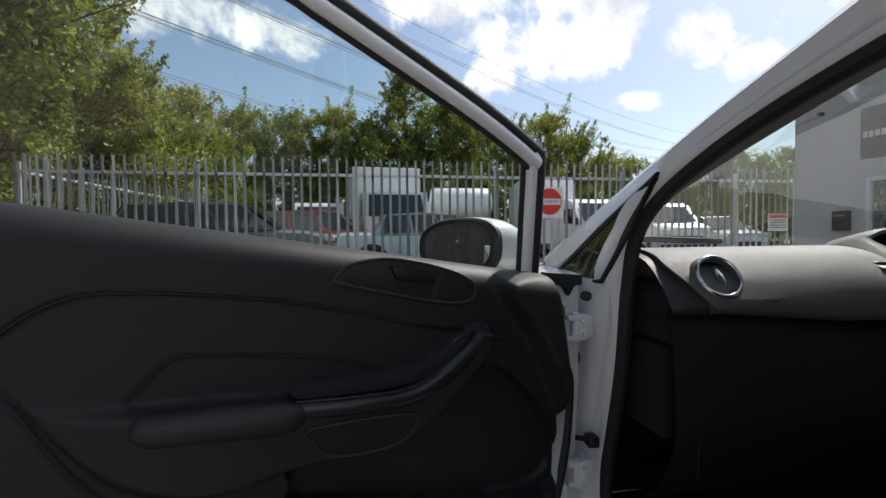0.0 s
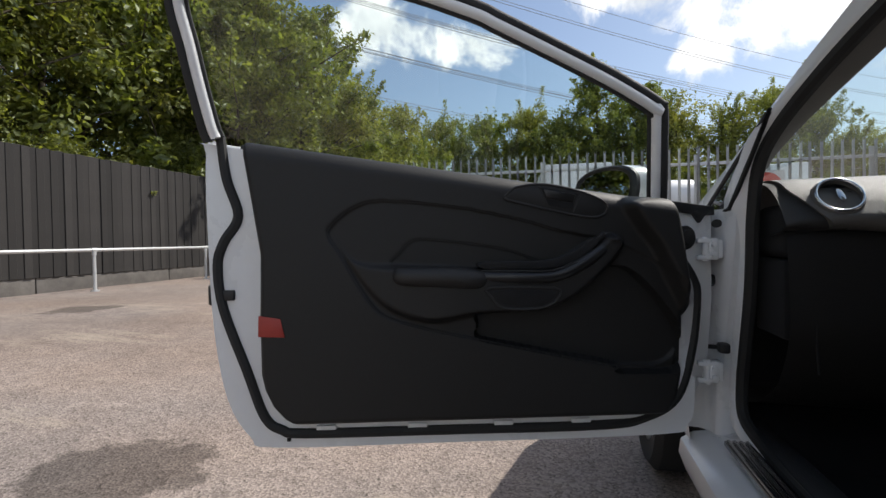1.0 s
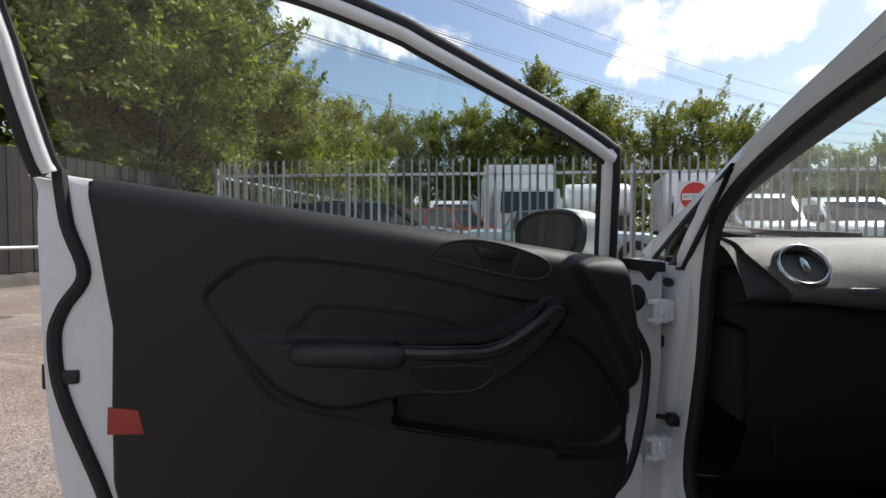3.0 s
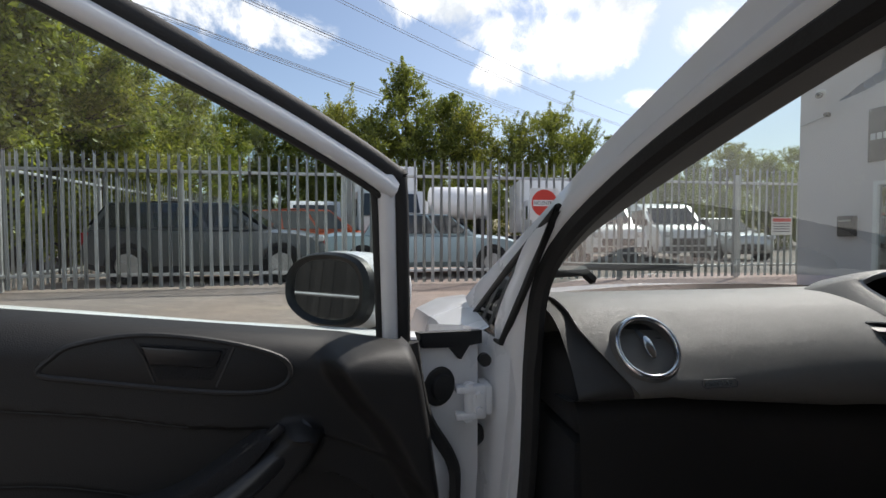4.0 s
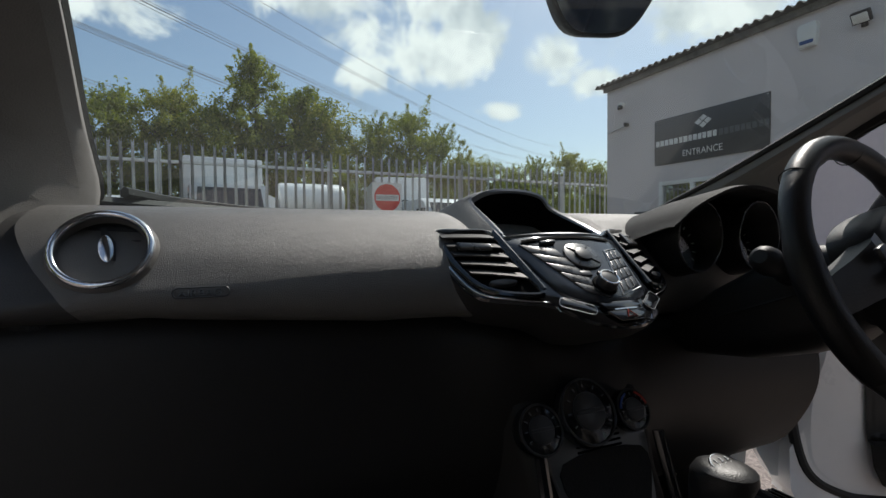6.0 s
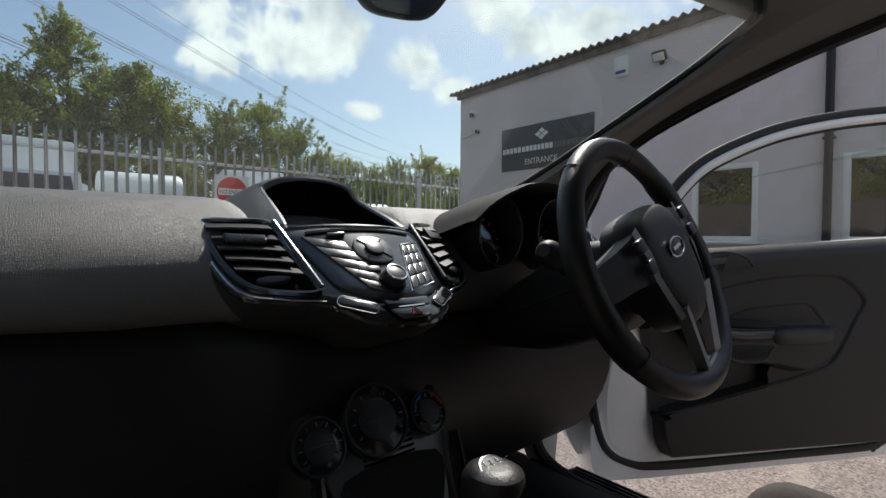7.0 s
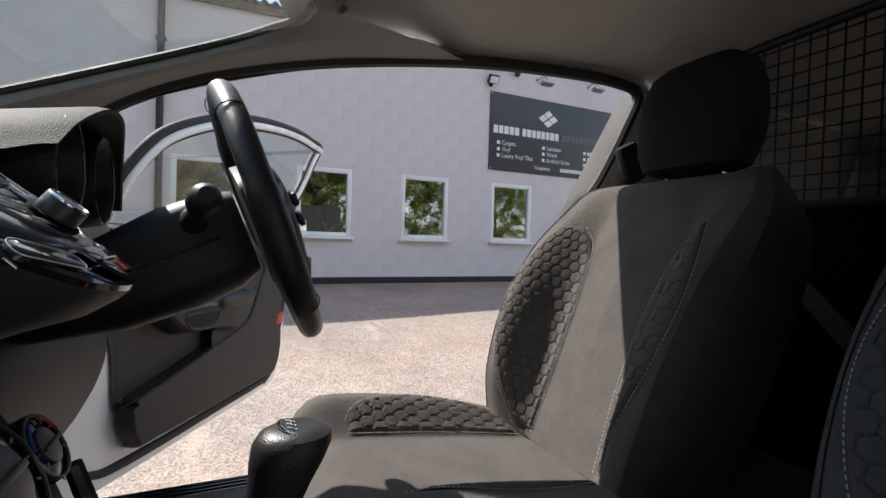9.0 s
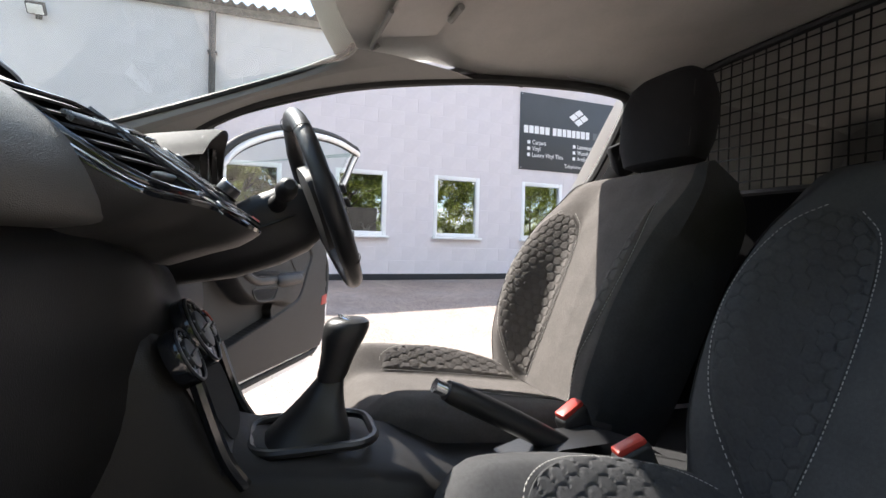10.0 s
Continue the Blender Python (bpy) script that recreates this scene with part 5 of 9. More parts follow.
def car_shell():
    for s in (1, -1):
        line = [(s * x, y, z) for x, y, z in APERTURE]
        ring = smooth_line(line, 6, True)
        bm = bmesh.new()
        rows = []
        for dx, grow in ((-0.012, 0.0), (0.0, 0.004), (0.03, 0.010), (0.042, 0.022), (0.05, 0.045), (0.052, 0.07), (0.03, 0.085), (-0.02, 0.085)):
            row = [ring_out(p, grow, dx, s) for p in ring]
            rows.append(row + [row[0]])
        loft(bm, rows)
        part("door_surround", bm, WHITE_PAINT, car, "white painted door opening")
        bm = bmesh.new()
        tube(bm, [ring_out(p, 0.003, -0.003, s) for p in ring], 0.0155, 8, True)
        part("door_seal", bm, RUBBER, car, "black rubber door seal")
        # inner trim of the windscreen pillar, carried down behind the seal to the dashboard
        dip = 0.022 if s > 0 else 0.0  # the driver's pillar sits a little lower at its middle
        edge = smooth_line([(s * x, y, z - dip * math.sin(math.pi * min(1.0, max(0.0, (y + 0.475) / 0.80))) ** 0.7) for x, y, z in SCREEN_EDGE], 5)
        ap = smooth_line([(s * x, y, z) for x, y, z in APERTURE[0:7]], 5)
        bm = bmesh.new()
        rows, dark = [], []
        n = 26
        for i in range(n + 1):
            u = i / n
            def at(line):
                q = u * (len(line) - 1)
                j = min(len(line) - 2, int(q))
                return line[j].lerp(line[j + 1], q - j)
            a, b = at(edge), at(ap)
            b = b + Vector((-s * 0.012, 0, 0))
            m = a.lerp(b, 0.42) + Vector((-s * 0.022, -0.012, -0.002))
            rows.append([a + Vector((s * 0.012, 0.02, 0.012)), a, a.lerp(m, 0.5) + Vector((-s * 0.007, -0.003, 0)), m])
            dark.append([m, b.lerp(m, 0.5) + Vector((-s * 0.010, 0, 0)), b + Vector((-s * 0.004, 0, 0)), b + Vector((s * 0.02, 0, 0))])
        loft(bm, rows)
        part("pillar_trim", bm, PILLAR_TRIM, car, "grey plastic windscreen pillar trim")
        bm = bmesh.new()
        loft(bm, dark)
        part("pillar_lip", bm, PILLAR_TRIM, car, "rounded inner edge of the pillar trim")
        bm = bmesh.new()
        tube(bm, [p + Vector((s * 0.004, 0.012, 0.008)) for p in edge], 0.007, 6)
        part("screen_seal", bm, RUBBER, car)
        # outer pillar skin with the small fixed quarter light
        bm = bmesh.new()
        top = [(0.632, -0.62, 1.424), (0.632, -0.40, 1.357), (0.643, -0.20, 1.286), (0.655, 0.0, 1.206), (0.678, 0.20, 1.115), (0.705, 0.40, 1.02)]
        low = [(0.645, -0.62, 1.372), (0.652, -0.42, 1.312), (0.668, -0.24, 1.245), (0.69, -0.05, 1.150), (0.715, 0.12, 1.06), (0.735, 0.26, 0.995)]
        drop = 0.04 if s > 0 else 0.0
        a = smooth_line([(s * (x + drop * 0.4), y, z - drop) for x, y, z in top], 4)
        b = smooth_line([(s * (x + drop * 0.4), y, z - drop) for x, y, z in low], 4)
        loft(bm, [[p + Vector((-s * 0.03, 0.02, -0.02)) for p in a], a, [p.lerp(q, 0.5) + Vector((s * 0.012, 0, 0.004)) for p, q in zip(a, b)], b, [q + Vector((-s * 0.02, 0, -0.012)) for q in b]])
        part("pillar_skin", bm, WHITE_PAINT, car, "white windscreen pillar")
        tri = [(s * 0.705, -0.185, 1.200), (s * 0.716, 0.02, 1.102), (s * 0.735, 0.245, 0.978), (s * 0.742, 0.08, 0.976), (s * 0.744, -0.045, 0.988), (s * 0.724, -0.118, 1.095)]
        bm = bmesh.new()
        tube(bm, tri, 0.006, 8, True)
        part("quarter_light_seal", bm, RUBBER, car)
        bm = bmesh.new()
        bm.faces.new([bm.verts.new(p) for p in tri])
        part("quarter_light", bm, QUARTER_GLASS, car, "small dark triangular quarter light").visible_shadow = False
        # sill
        bm = bmesh.new()
        loft(bm, [[(s * x, y, z) for x, z in ((0.688, 0.374), (0.70, 0.372), (0.735, 0.362), (0.80, 0.352), (0.832, 0.33), (0.838, 0.29), (0.82, 0.24), (0.74, 0.20))] for y in (0.10, -0.3, -0.9, -1.45)])
        part("sill", bm, WHITE_PAINT, car, "white painted sill")
        bm = bmesh.new()
        loft(bm, [[(s * x, y, z) for x, z in ((0.700, 0.376), (0.690, 0.400), (0.67, 0.402), (0.62, 0.392), (0.58, 0.36), (0.565, 0.28))] for y in (0.10, -0.3, -0.9, -1.45)])
        part("sill_cover", bm, SILL_AND_DASH_SHADE, car, "black plastic inner sill cover")
        bm = bmesh.new()
        for x in (0.709, 0.724, 0.739, 0.753):
            box(bm, (s * x, -0.60, 0.389), (0.008, 1.10, 0.010), 0.003)
        box(bm, (s * 0.730, -0.60, 0.380), (0.060, 1.12, 0.014), 0.003)
        part("tread_strip", bm, GLOSS_BLACK, car, "ribbed black sill tread")
        # hinge post behind the door seal, with hinges and check strap
        bm = bmesh.new()
        loft(bm, [[(s * x, y, z) for x, y in ((0.69, -0.055 + f), (0.733, -0.062 + f), (0.744, -0.045 + 0.9 * f), (0.750, 0.0 + 0.55 * f), (0.755, 0.06 + 0.25 * f), (0.78, 0.10 + 0.1 * f), (0.845, 0.12))] for z, f in ((0.36, 0.118), (0.43, 0.112), (0.52, 0.115), (0.625, 0.092), (0.785, 0.045), (0.90, 0.012), (0.99, 0.0))])
        part("hinge_post", bm, WHITE_PAINT, car)
        for z in (0.885, 0.56):
            bm = bmesh.new()
            box(bm, (s * 0.778, -0.022, z), (0.026, 0.018, 0.058), 0.005)
            box(bm, (s * 0.800, -0.024, z + 0.022), (0.034, 0.020, 0.012), 0.003)
            box(bm, (s * 0.800, -0.024, z - 0.022), (0.034, 0.020, 0.012), 0.003)
            box(bm, (s * 0.762, 0.0, z), (0.018, 0.05, 0.05), 0.005)
            cyl(bm, (s * 0.794, -0.024, z), 0.009, 0.064, "z", 12)
            cyl(bm, (s * 0.778, -0.034, z + 0.012), 0.007, 0.010, "y", 6)
            cyl(bm, (s * 0.778, -0.034, z - 0.012), 0.007, 0.010, "y", 6)
            part("hinge", bm, WHITE_PAINT, car, "white painted door hinge")
        bm = bmesh.new()
        box(bm, (s * 0.747, 0.0, 0.62), (0.026, 0.034, 0.026), 0.005)
        tube(bm, [(s * 0.755, 0.008, 0.620), (s * 0.79, 0.05, 0.612), (s * 0.84, 0.06, 0.61)], 0.006, 8)
        part("check_strap", bm, BLACK_PLASTIC, car, "black door check strap")
        bm = bmesh.new()
        cyl(bm, (s * 0.765, -0.012, 0.952), 0.011, 0.012, "y", 18)
        part("plug", bm, RUBBER, car)
        bm = bmesh.new()
        tube(bm, smooth_line([(s * 0.752, 0.062, 0.80), (s * 0.772, 0.054, 0.787), (s * 0.803, 0.041, 0.757), (s * 0.820, 0.012, 0.733), (s * 0.845, -0.005, 0.735)], 6), 0.0155, 10)
        part("wiring_gaiter", bm, RUBBER, car, "black ribbed wiring gaiter")
        # front wing
        bm = bmesh.new()
        rows = []
        for y, z1, w in ((0.06, 0.985, -0.01), (0.3, 0.985, 0.0), (0.7, 0.95, 0.01), (1.1, 0.86, -0.03), (1.4, 0.72, -0.12)):
            rows.append([(s * (0.825 + w), y, 0.34), (s * (0.85 + w), y, 0.55), (s * (0.85 + w), y, z1 - 0.12), (s * (0.81 + w), y, z1 - 0.02), (s * (0.74 + w), y, z1 + 0.012), (s * (0.66 + w), y, z1 + 0.02)])
        loft(bm, rows)
        part("wing", bm, WHITE_PAINT, car)
        for y in (0.66, -1.83):
            bm = bmesh.new()
            prof = [(0.19, 0.08), (0.27, 0.095), (0.30, 0.07), (0.30, -0.07), (0.27, -0.095), (0.19, -0.08)]
            loft(bm, [[(s * 0.755 + q, y + p * math.cos(t), 0.30 + p * math.sin(t)) for p, q in prof] for t in (2 * math.pi * i / 32 for i in range(33))])
            w = part("wheel", bm, TYRE, car)
            bm = bmesh.new()
            cyl(bm, (s * 0.80, y, 0.30), 0.20, 0.05, "x", 28)
            for i in range(7):
                a = 2 * math.pi * i / 7
                box(bm, (s * 0.832, y + 0.11 * math.cos(a), 0.30 + 0.11 * math.sin(a)), (0.02, 0.17, 0.03), 0.006, Matrix.Rotation(a, 4, "X"))
            part("rim", bm, ALLOY, w)
        # B pillar, belt guide and rear side
        bm = bmesh.new()
        b0 = [(0.642, -1.468, 1.39), (0.655, -1.435, 1.29), (0.675, -1.36, 1.13), (0.695, -1.275, 0.97), (0.712, -1.25, 0.60), (0.705, -1.18, 0.44)]
        rows = [[(s * (x - 0.018), y - g * 0.03, z) for x, y, z in b0] for g in (0,)]
        rows.append([(s * (x - 0.045), y - 0.05, z) for x, y, z in b0])
        rows.append([(s * (x - 0.05), y - 0.11, z) for x, y, z in b0])
        rows.append([(s * (x - 0.02), y - 0.16, z) for x, y, z in b0])
        loft(bm, rows)
        part("rear_pillar_trim", bm, HEADLINER, car, "pale grey pillar trim")
        bm = bmesh.new()
        box(bm, (s * 0.60, -1.42, 1.175), (0.03, 0.07, 0.11), 0.012, Matrix.Rotation(radians(-25), 4, "X"))
        tube(bm, [(s * 0.60, -1.42, 1.17), (s * 0.615, -1.33, 1.02), (s * 0.62, -1.24, 0.72), (s * 0.62, -1.20, 0.42)], 0.026, 8, flat=0.08)
        part("seat_belt", bm, FABRIC_DARK, car, "black seat belt and guide")
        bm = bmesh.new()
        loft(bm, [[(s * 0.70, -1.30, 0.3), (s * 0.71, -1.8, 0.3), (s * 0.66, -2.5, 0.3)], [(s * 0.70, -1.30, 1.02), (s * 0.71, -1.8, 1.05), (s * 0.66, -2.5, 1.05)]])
        part("load_side_lining", bm, UNLIT_BLACK, car, "near-black lower load space lining")
        bm = bmesh.new()
        loft(bm, [[(s * 0.70, -1.34, 1.02), (s * 0.71, -1.8, 1.05), (s * 0.66, -2.5, 1.05)], [(s * 0.66, -1.48, 1.18), (s * 0.66, -1.8, 1.16), (s * 0.62, -2.5, 1.14)], [(s * 0.62, -1.54, 1.41), (s * 0.60, -1.8, 1.41), (s * 0.56, -2.5, 1.36)]])
        part("rear_side_trim", bm, LOAD_TRIM, car, "brown-grey load space side trim")
        bm = bmesh.new()
        loft(bm, [[(s * 0.85, -1.30, 0.25), (s * 0.85, -1.9, 0.28), (s * 0.76, -2.6, 0.3)], [(s * 0.86, -1.30, 0.9), (s * 0.86, -1.9, 0.95), (s * 0.76, -2.6, 0.95)], [(s * 0.72, -1.50, 1.42), (s * 0.68, -1.9, 1.44), (s * 0.6, -2.6, 1.38)]])
        part("rear_quarter", bm, WHITE_PAINT, car)
    # bonnet
    bm = bmesh.new()
    rows = []
    for y, z in ((0.50, 0.985), (0.8, 0.955), (1.15, 0.88), (1.4, 0.75)):
        rows.append([(x, y - 0.12 * (x / 0.7) ** 2, z + 0.03 * (1 - (x / 0.75) ** 2)) for x in (-0.70, -0.45, -0.2, 0, 0.2, 0.45, 0.70)])
    loft(bm, rows)
    part("bonnet", bm, WHITE_PAINT, car)
    bm = bmesh.new()
    loft(bm, [[(x, 0.32 + 0.16 * (1 - (x / 0.72) ** 2), 1.002) for x in (-0.71, -0.4, 0, 0.4, 0.71)], [(x, 0.44 + 0.12 * (1 - (x / 0.72) ** 2), 0.985) for x in (-0.71, -0.4, 0, 0.4, 0.71)]])
    part("scuttle", bm, BLACK_PLASTIC, car)
    # windscreen
    bm = bmesh.new()
    rows = []
    for x, y, z in smooth_line(SCREEN_EDGE, 3):
        rows.append([(x * k, y + 0.13 * (1 - k * k), z + 0.035 * (1 - k * k)) for k in (-1, -0.8, -0.55, -0.25, 0, 0.25, 0.55, 0.8, 1)])
    loft(bm, rows)
    part("windscreen", bm, SCREEN_GLASS, car, "windscreen with a faint reflection haze mixed into the glass").visible_shadow = False
    # wiper
    bm = bmesh.new()
    tube(bm, smooth_line([(-0.62, 0.25, 1.098), (-0.52, 0.36, 1.086), (-0.3, 0.46, 1.072), (0.0, 0.52, 1.062)], 6), 0.011, 6)
    tube(bm, [(-0.66, 0.235, 1.075), (-0.40, 0.40, 1.066), (-0.36, 0.43, 1.04)], 0.015, 6)
    part("wiper", bm, RUBBER, car, "black windscreen wiper")
    # roof skin and headliner
    ks = (-1, -0.93, -0.8, -0.5, -0.2, 0, 0.2, 0.5, 0.8, 0.93, 1)
    rows, rows2 = [], []
    for y, z, w in ((-0.50, 1.365, 0.53), (-0.60, 1.392, 0.565), (-0.75, 1.42, 0.595), (-0.95, 1.448, 0.61), (-1.3, 1.47, 0.615), (-1.7, 1.465, 0.61), (-2.3, 1.43, 0.58), (-2.6, 1.38, 0.55)):
        f = 1 if y > -0.9 else 0
        rows.append([(w * k * 1.06, y + 0.13 * (1 - k * k) * f, z + 0.045 + 0.02 * (1 - k * k) - 0.06 * abs(k) ** 6) for k in ks])
        rows2.append([(w * k * 1.03, y + 0.13 * (1 - k * k) * f, z - 0.005 + 0.025 * (1 - k * k) - (0.05 if y < -0.8 else 0.012) * abs(k) ** 5) for k in ks])
    bm = bmesh.new()
    loft(bm, rows)
    part("roof", bm, WHITE_PAINT, car)
    bm = bmesh.new()
    loft(bm, rows2)
    part("headliner", bm, HEADLINER, car, "pale grey cloth headliner")
    # floor, firewall and load space
    bm = bmesh.new()
    box(bm, (0, -1.05, 0.27), (1.38, 2.9, 0.05), 0.01)
    part("floor_pan", bm, CARPET, car, "black carpet floor")
    bm = bmesh.new()
    loft(bm, [[(x, y, z) for x in (-0.70, 0, 0.70)] for y, z in ((0.02, 0.29), (0.30, 0.45), (0.34, 0.70), (0.34, 1.0))])
    part("firewall", bm, CARPET, car)
    bm = bmesh.new()
    outer = [(-0.70, -2.61, 0.86), (0.70, -2.61, 0.86), (0.64, -2.46, 1.46), (-0.64, -2.46, 1.46)]
    inner = [(-0.49, -2.59, 0.91), (0.49, -2.59, 0.91), (0.42, -2.50, 1.305), (-0.42, -2.50, 1.305)]
    deep = [(x, y - 0.03, z) for x, y, z in inner]
    loft(bm, [ring + ring[:1] for ring in (outer, inner, deep)])
    part("tailgate_frame", bm, LOAD_TRIM, car, "brown-grey trim round the rear window")
    bm = bmesh.new()
    box(bm, (0, -2.58, 0.56), (1.3, 0.05, 0.68), 0.01)
    part("tailgate_trim", bm, BLACK_PLASTIC, car)
    bm = bmesh.new()
    loft(bm, [[(-0.50, -2.60, 0.90), (0.50, -2.60, 0.90)], [(-0.43, -2.508, 1.315), (0.43, -2.508, 1.315)]])
    part("rear_window", bm, TINTED_GLASS, car, "dark tinted rear window").visible_shadow = False


car_shell()


def mesh_bulkhead():
    b = thing("mesh_bulkhead", "black steel mesh load bulkhead behind the seats", "bulkhead")
    y = -1.60
    bm = bmesh.new()
    tube(bm, smooth_line([(-0.58, y, 1.05), (-0.56, y, 1.36), (-0.50, y, 1.43), (-0.2, y, 1.45), (0.2, y, 1.45), (0.50, y, 1.43), (0.56, y, 1.36), (0.58, y, 1.05)], 5), 0.012, 8)
    tube(bm, [(-0.58, y, 1.05), (0.58, y, 1.05)], 0.012, 8)
    part("frame", bm, BLACK_PLASTIC, b)
    bm = bmesh.new()
    step = 0.034
    for i in range(34):
        x = -0.561 + i * step
        h = 1.445 - 0.10 * max(0.0, (abs(x) - 0.44) / 0.12) ** 2
        tube(bm, [(x, y, 1.05), (x, y, h)], 0.0022, 5)
    for i in range(12):
        z = 1.05 + i * step
        w = 0.575 if z < 1.36 else 0.575 - (z - 1.36) * 0.9
        tube(bm, [(-w, y + 0.004, z), (w, y + 0.004, z)], 0.0022, 5)
    tagged(part("wire_mesh", bm, BLACK_PLASTIC, b), kind="stuff")
    # shade is put into this panel's colour, and its lean keeps sun off
    bm = bmesh.new()
    box(bm, (0, y, 0.68), (1.34, 0.03, 0.73), 0.008)
    for v in bm.verts:
        v.co.y -= (1.05 - v.co.z) * 0.45
    part("lower_panel", bm, UNLIT_BLACK, b, "black solid lower panel")


mesh_bulkhead()


def interior_mirror():
    m = thing("rear_view_mirror", "black plastic rear-view mirror on the windscreen", "mirror", Matrix.Translation((0.072, -0.195, 1.360)) @ Matrix.Rotation(radians(-20), 4, "Z") @ Matrix.Rotation(radians(113), 4, "X"))
    bm = bmesh.new()
    slab(bm, curve2([(-0.076, 0.034), (0.0, 0.038), (0.076, 0.034), (0.072, 0.0), (0.044, -0.034), (0.0, -0.040), (-0.044, -0.034), (-0.072, 0.0)], 4), 0.035, Matrix.Translation((0, 0, -0.02)), 0.008, 3)
    part("housing", bm, BLACK_PLASTIC, m)
    bm = bmesh.new()
    slab(bm, curve2([(-0.069, 0.027), (0.0, 0.031), (0.069, 0.027), (0.065, 0.0), (0.039, -0.028), (0.0, -0.033), (-0.039, -0.028), (-0.065, 0.0)], 4), 0.002, Matrix.Translation((0, 0, 0.0145)))
    part("mirror_glass", bm, MIRROR, m)
    bm = bmesh.new()
    tube(bm, [(0, 0.0, -0.02), (0, 0.03, -0.06), (0, 0.06, -0.10)], 0.014, 10)
    part("stem", bm, BLACK_PLASTIC, m)


interior_mirror()


def sun_visor(x):
    v = thing("sun_visor", "pale grey padded sun visor folded up under the roof", "sun visor")
    bm = bmesh.new()
    box(bm, (x, -0.665, 1.408), (0.32, 0.15, 0.012), 0.005, Matrix.Rotation(radians(-12), 4, "X"), 3)
    part("pad", bm, HEADLINER, v)
    bm = bmesh.new()
    tube(bm, smooth_line([(x + (0.20 if x > 0 else -0.20), -0.60, 1.388), (x + (0.19 if x > 0 else -0.19), -0.58, 1.376), (x, -0.585, 1.380)], 4), 0.006, 8)
    part("arm", bm, PILLAR_TRIM, v)
    bm = bmesh.new()
    tube(bm, [(x - 0.02, -0.735, 1.408), (x + 0.05, -0.735, 1.408)], 0.008, 8)
    part("clip", bm, PILLAR_TRIM, v)


sun_visor(0.32)
sun_visor(-0.32)

# ---- doors ----


def door_pose(side, opened):
    """Door space: u from the hinge to the lock, v up, w towards the cabin when shut."""
    a = radians(opened)
    u = Vector((side * math.sin(a), -math.cos(a), 0))
    w = Vector((-side * math.cos(a), -math.sin(a), 0))
    m = Matrix((u, Vector((0, 0, 1)), w)).transposed().to_4x4()
    return Matrix.Translation((side * 0.85, 0, 0)) @ m


def inside(px, py, poly):
    """Signed distance to a closed polygon, negative inside; arrays in, array out."""
    best = np.full(px.shape, 1e9)
    odd = np.zeros(px.shape, bool)
    k = len(poly)
    for i in range(k):
        (x0, y0), (x1, y1) = poly[i], poly[(i + 1) % k]
        dx, dy = x1 - x0, y1 - y0
        t = np.clip(((px - x0) * dx + (py - y0) * dy) / (dx * dx + dy * dy + 1e-12), 0, 1)
        best = np.minimum(best, np.hypot(px - x0 - t * dx, py - y0 - t * dy))
        odd ^= ((y0 > py) != (y1 > py)) & (px < (x1 - x0) * (py - y0) / (y1 - y0 + 1e-12) + x0)
    return np.where(odd, -best, best)


def ease(d, soft):
    """1 well inside, 0 outside, with a soft edge."""
    t = np.clip(0.5 - d / soft, 0, 1)
    return t * t * (3 - 2 * t)


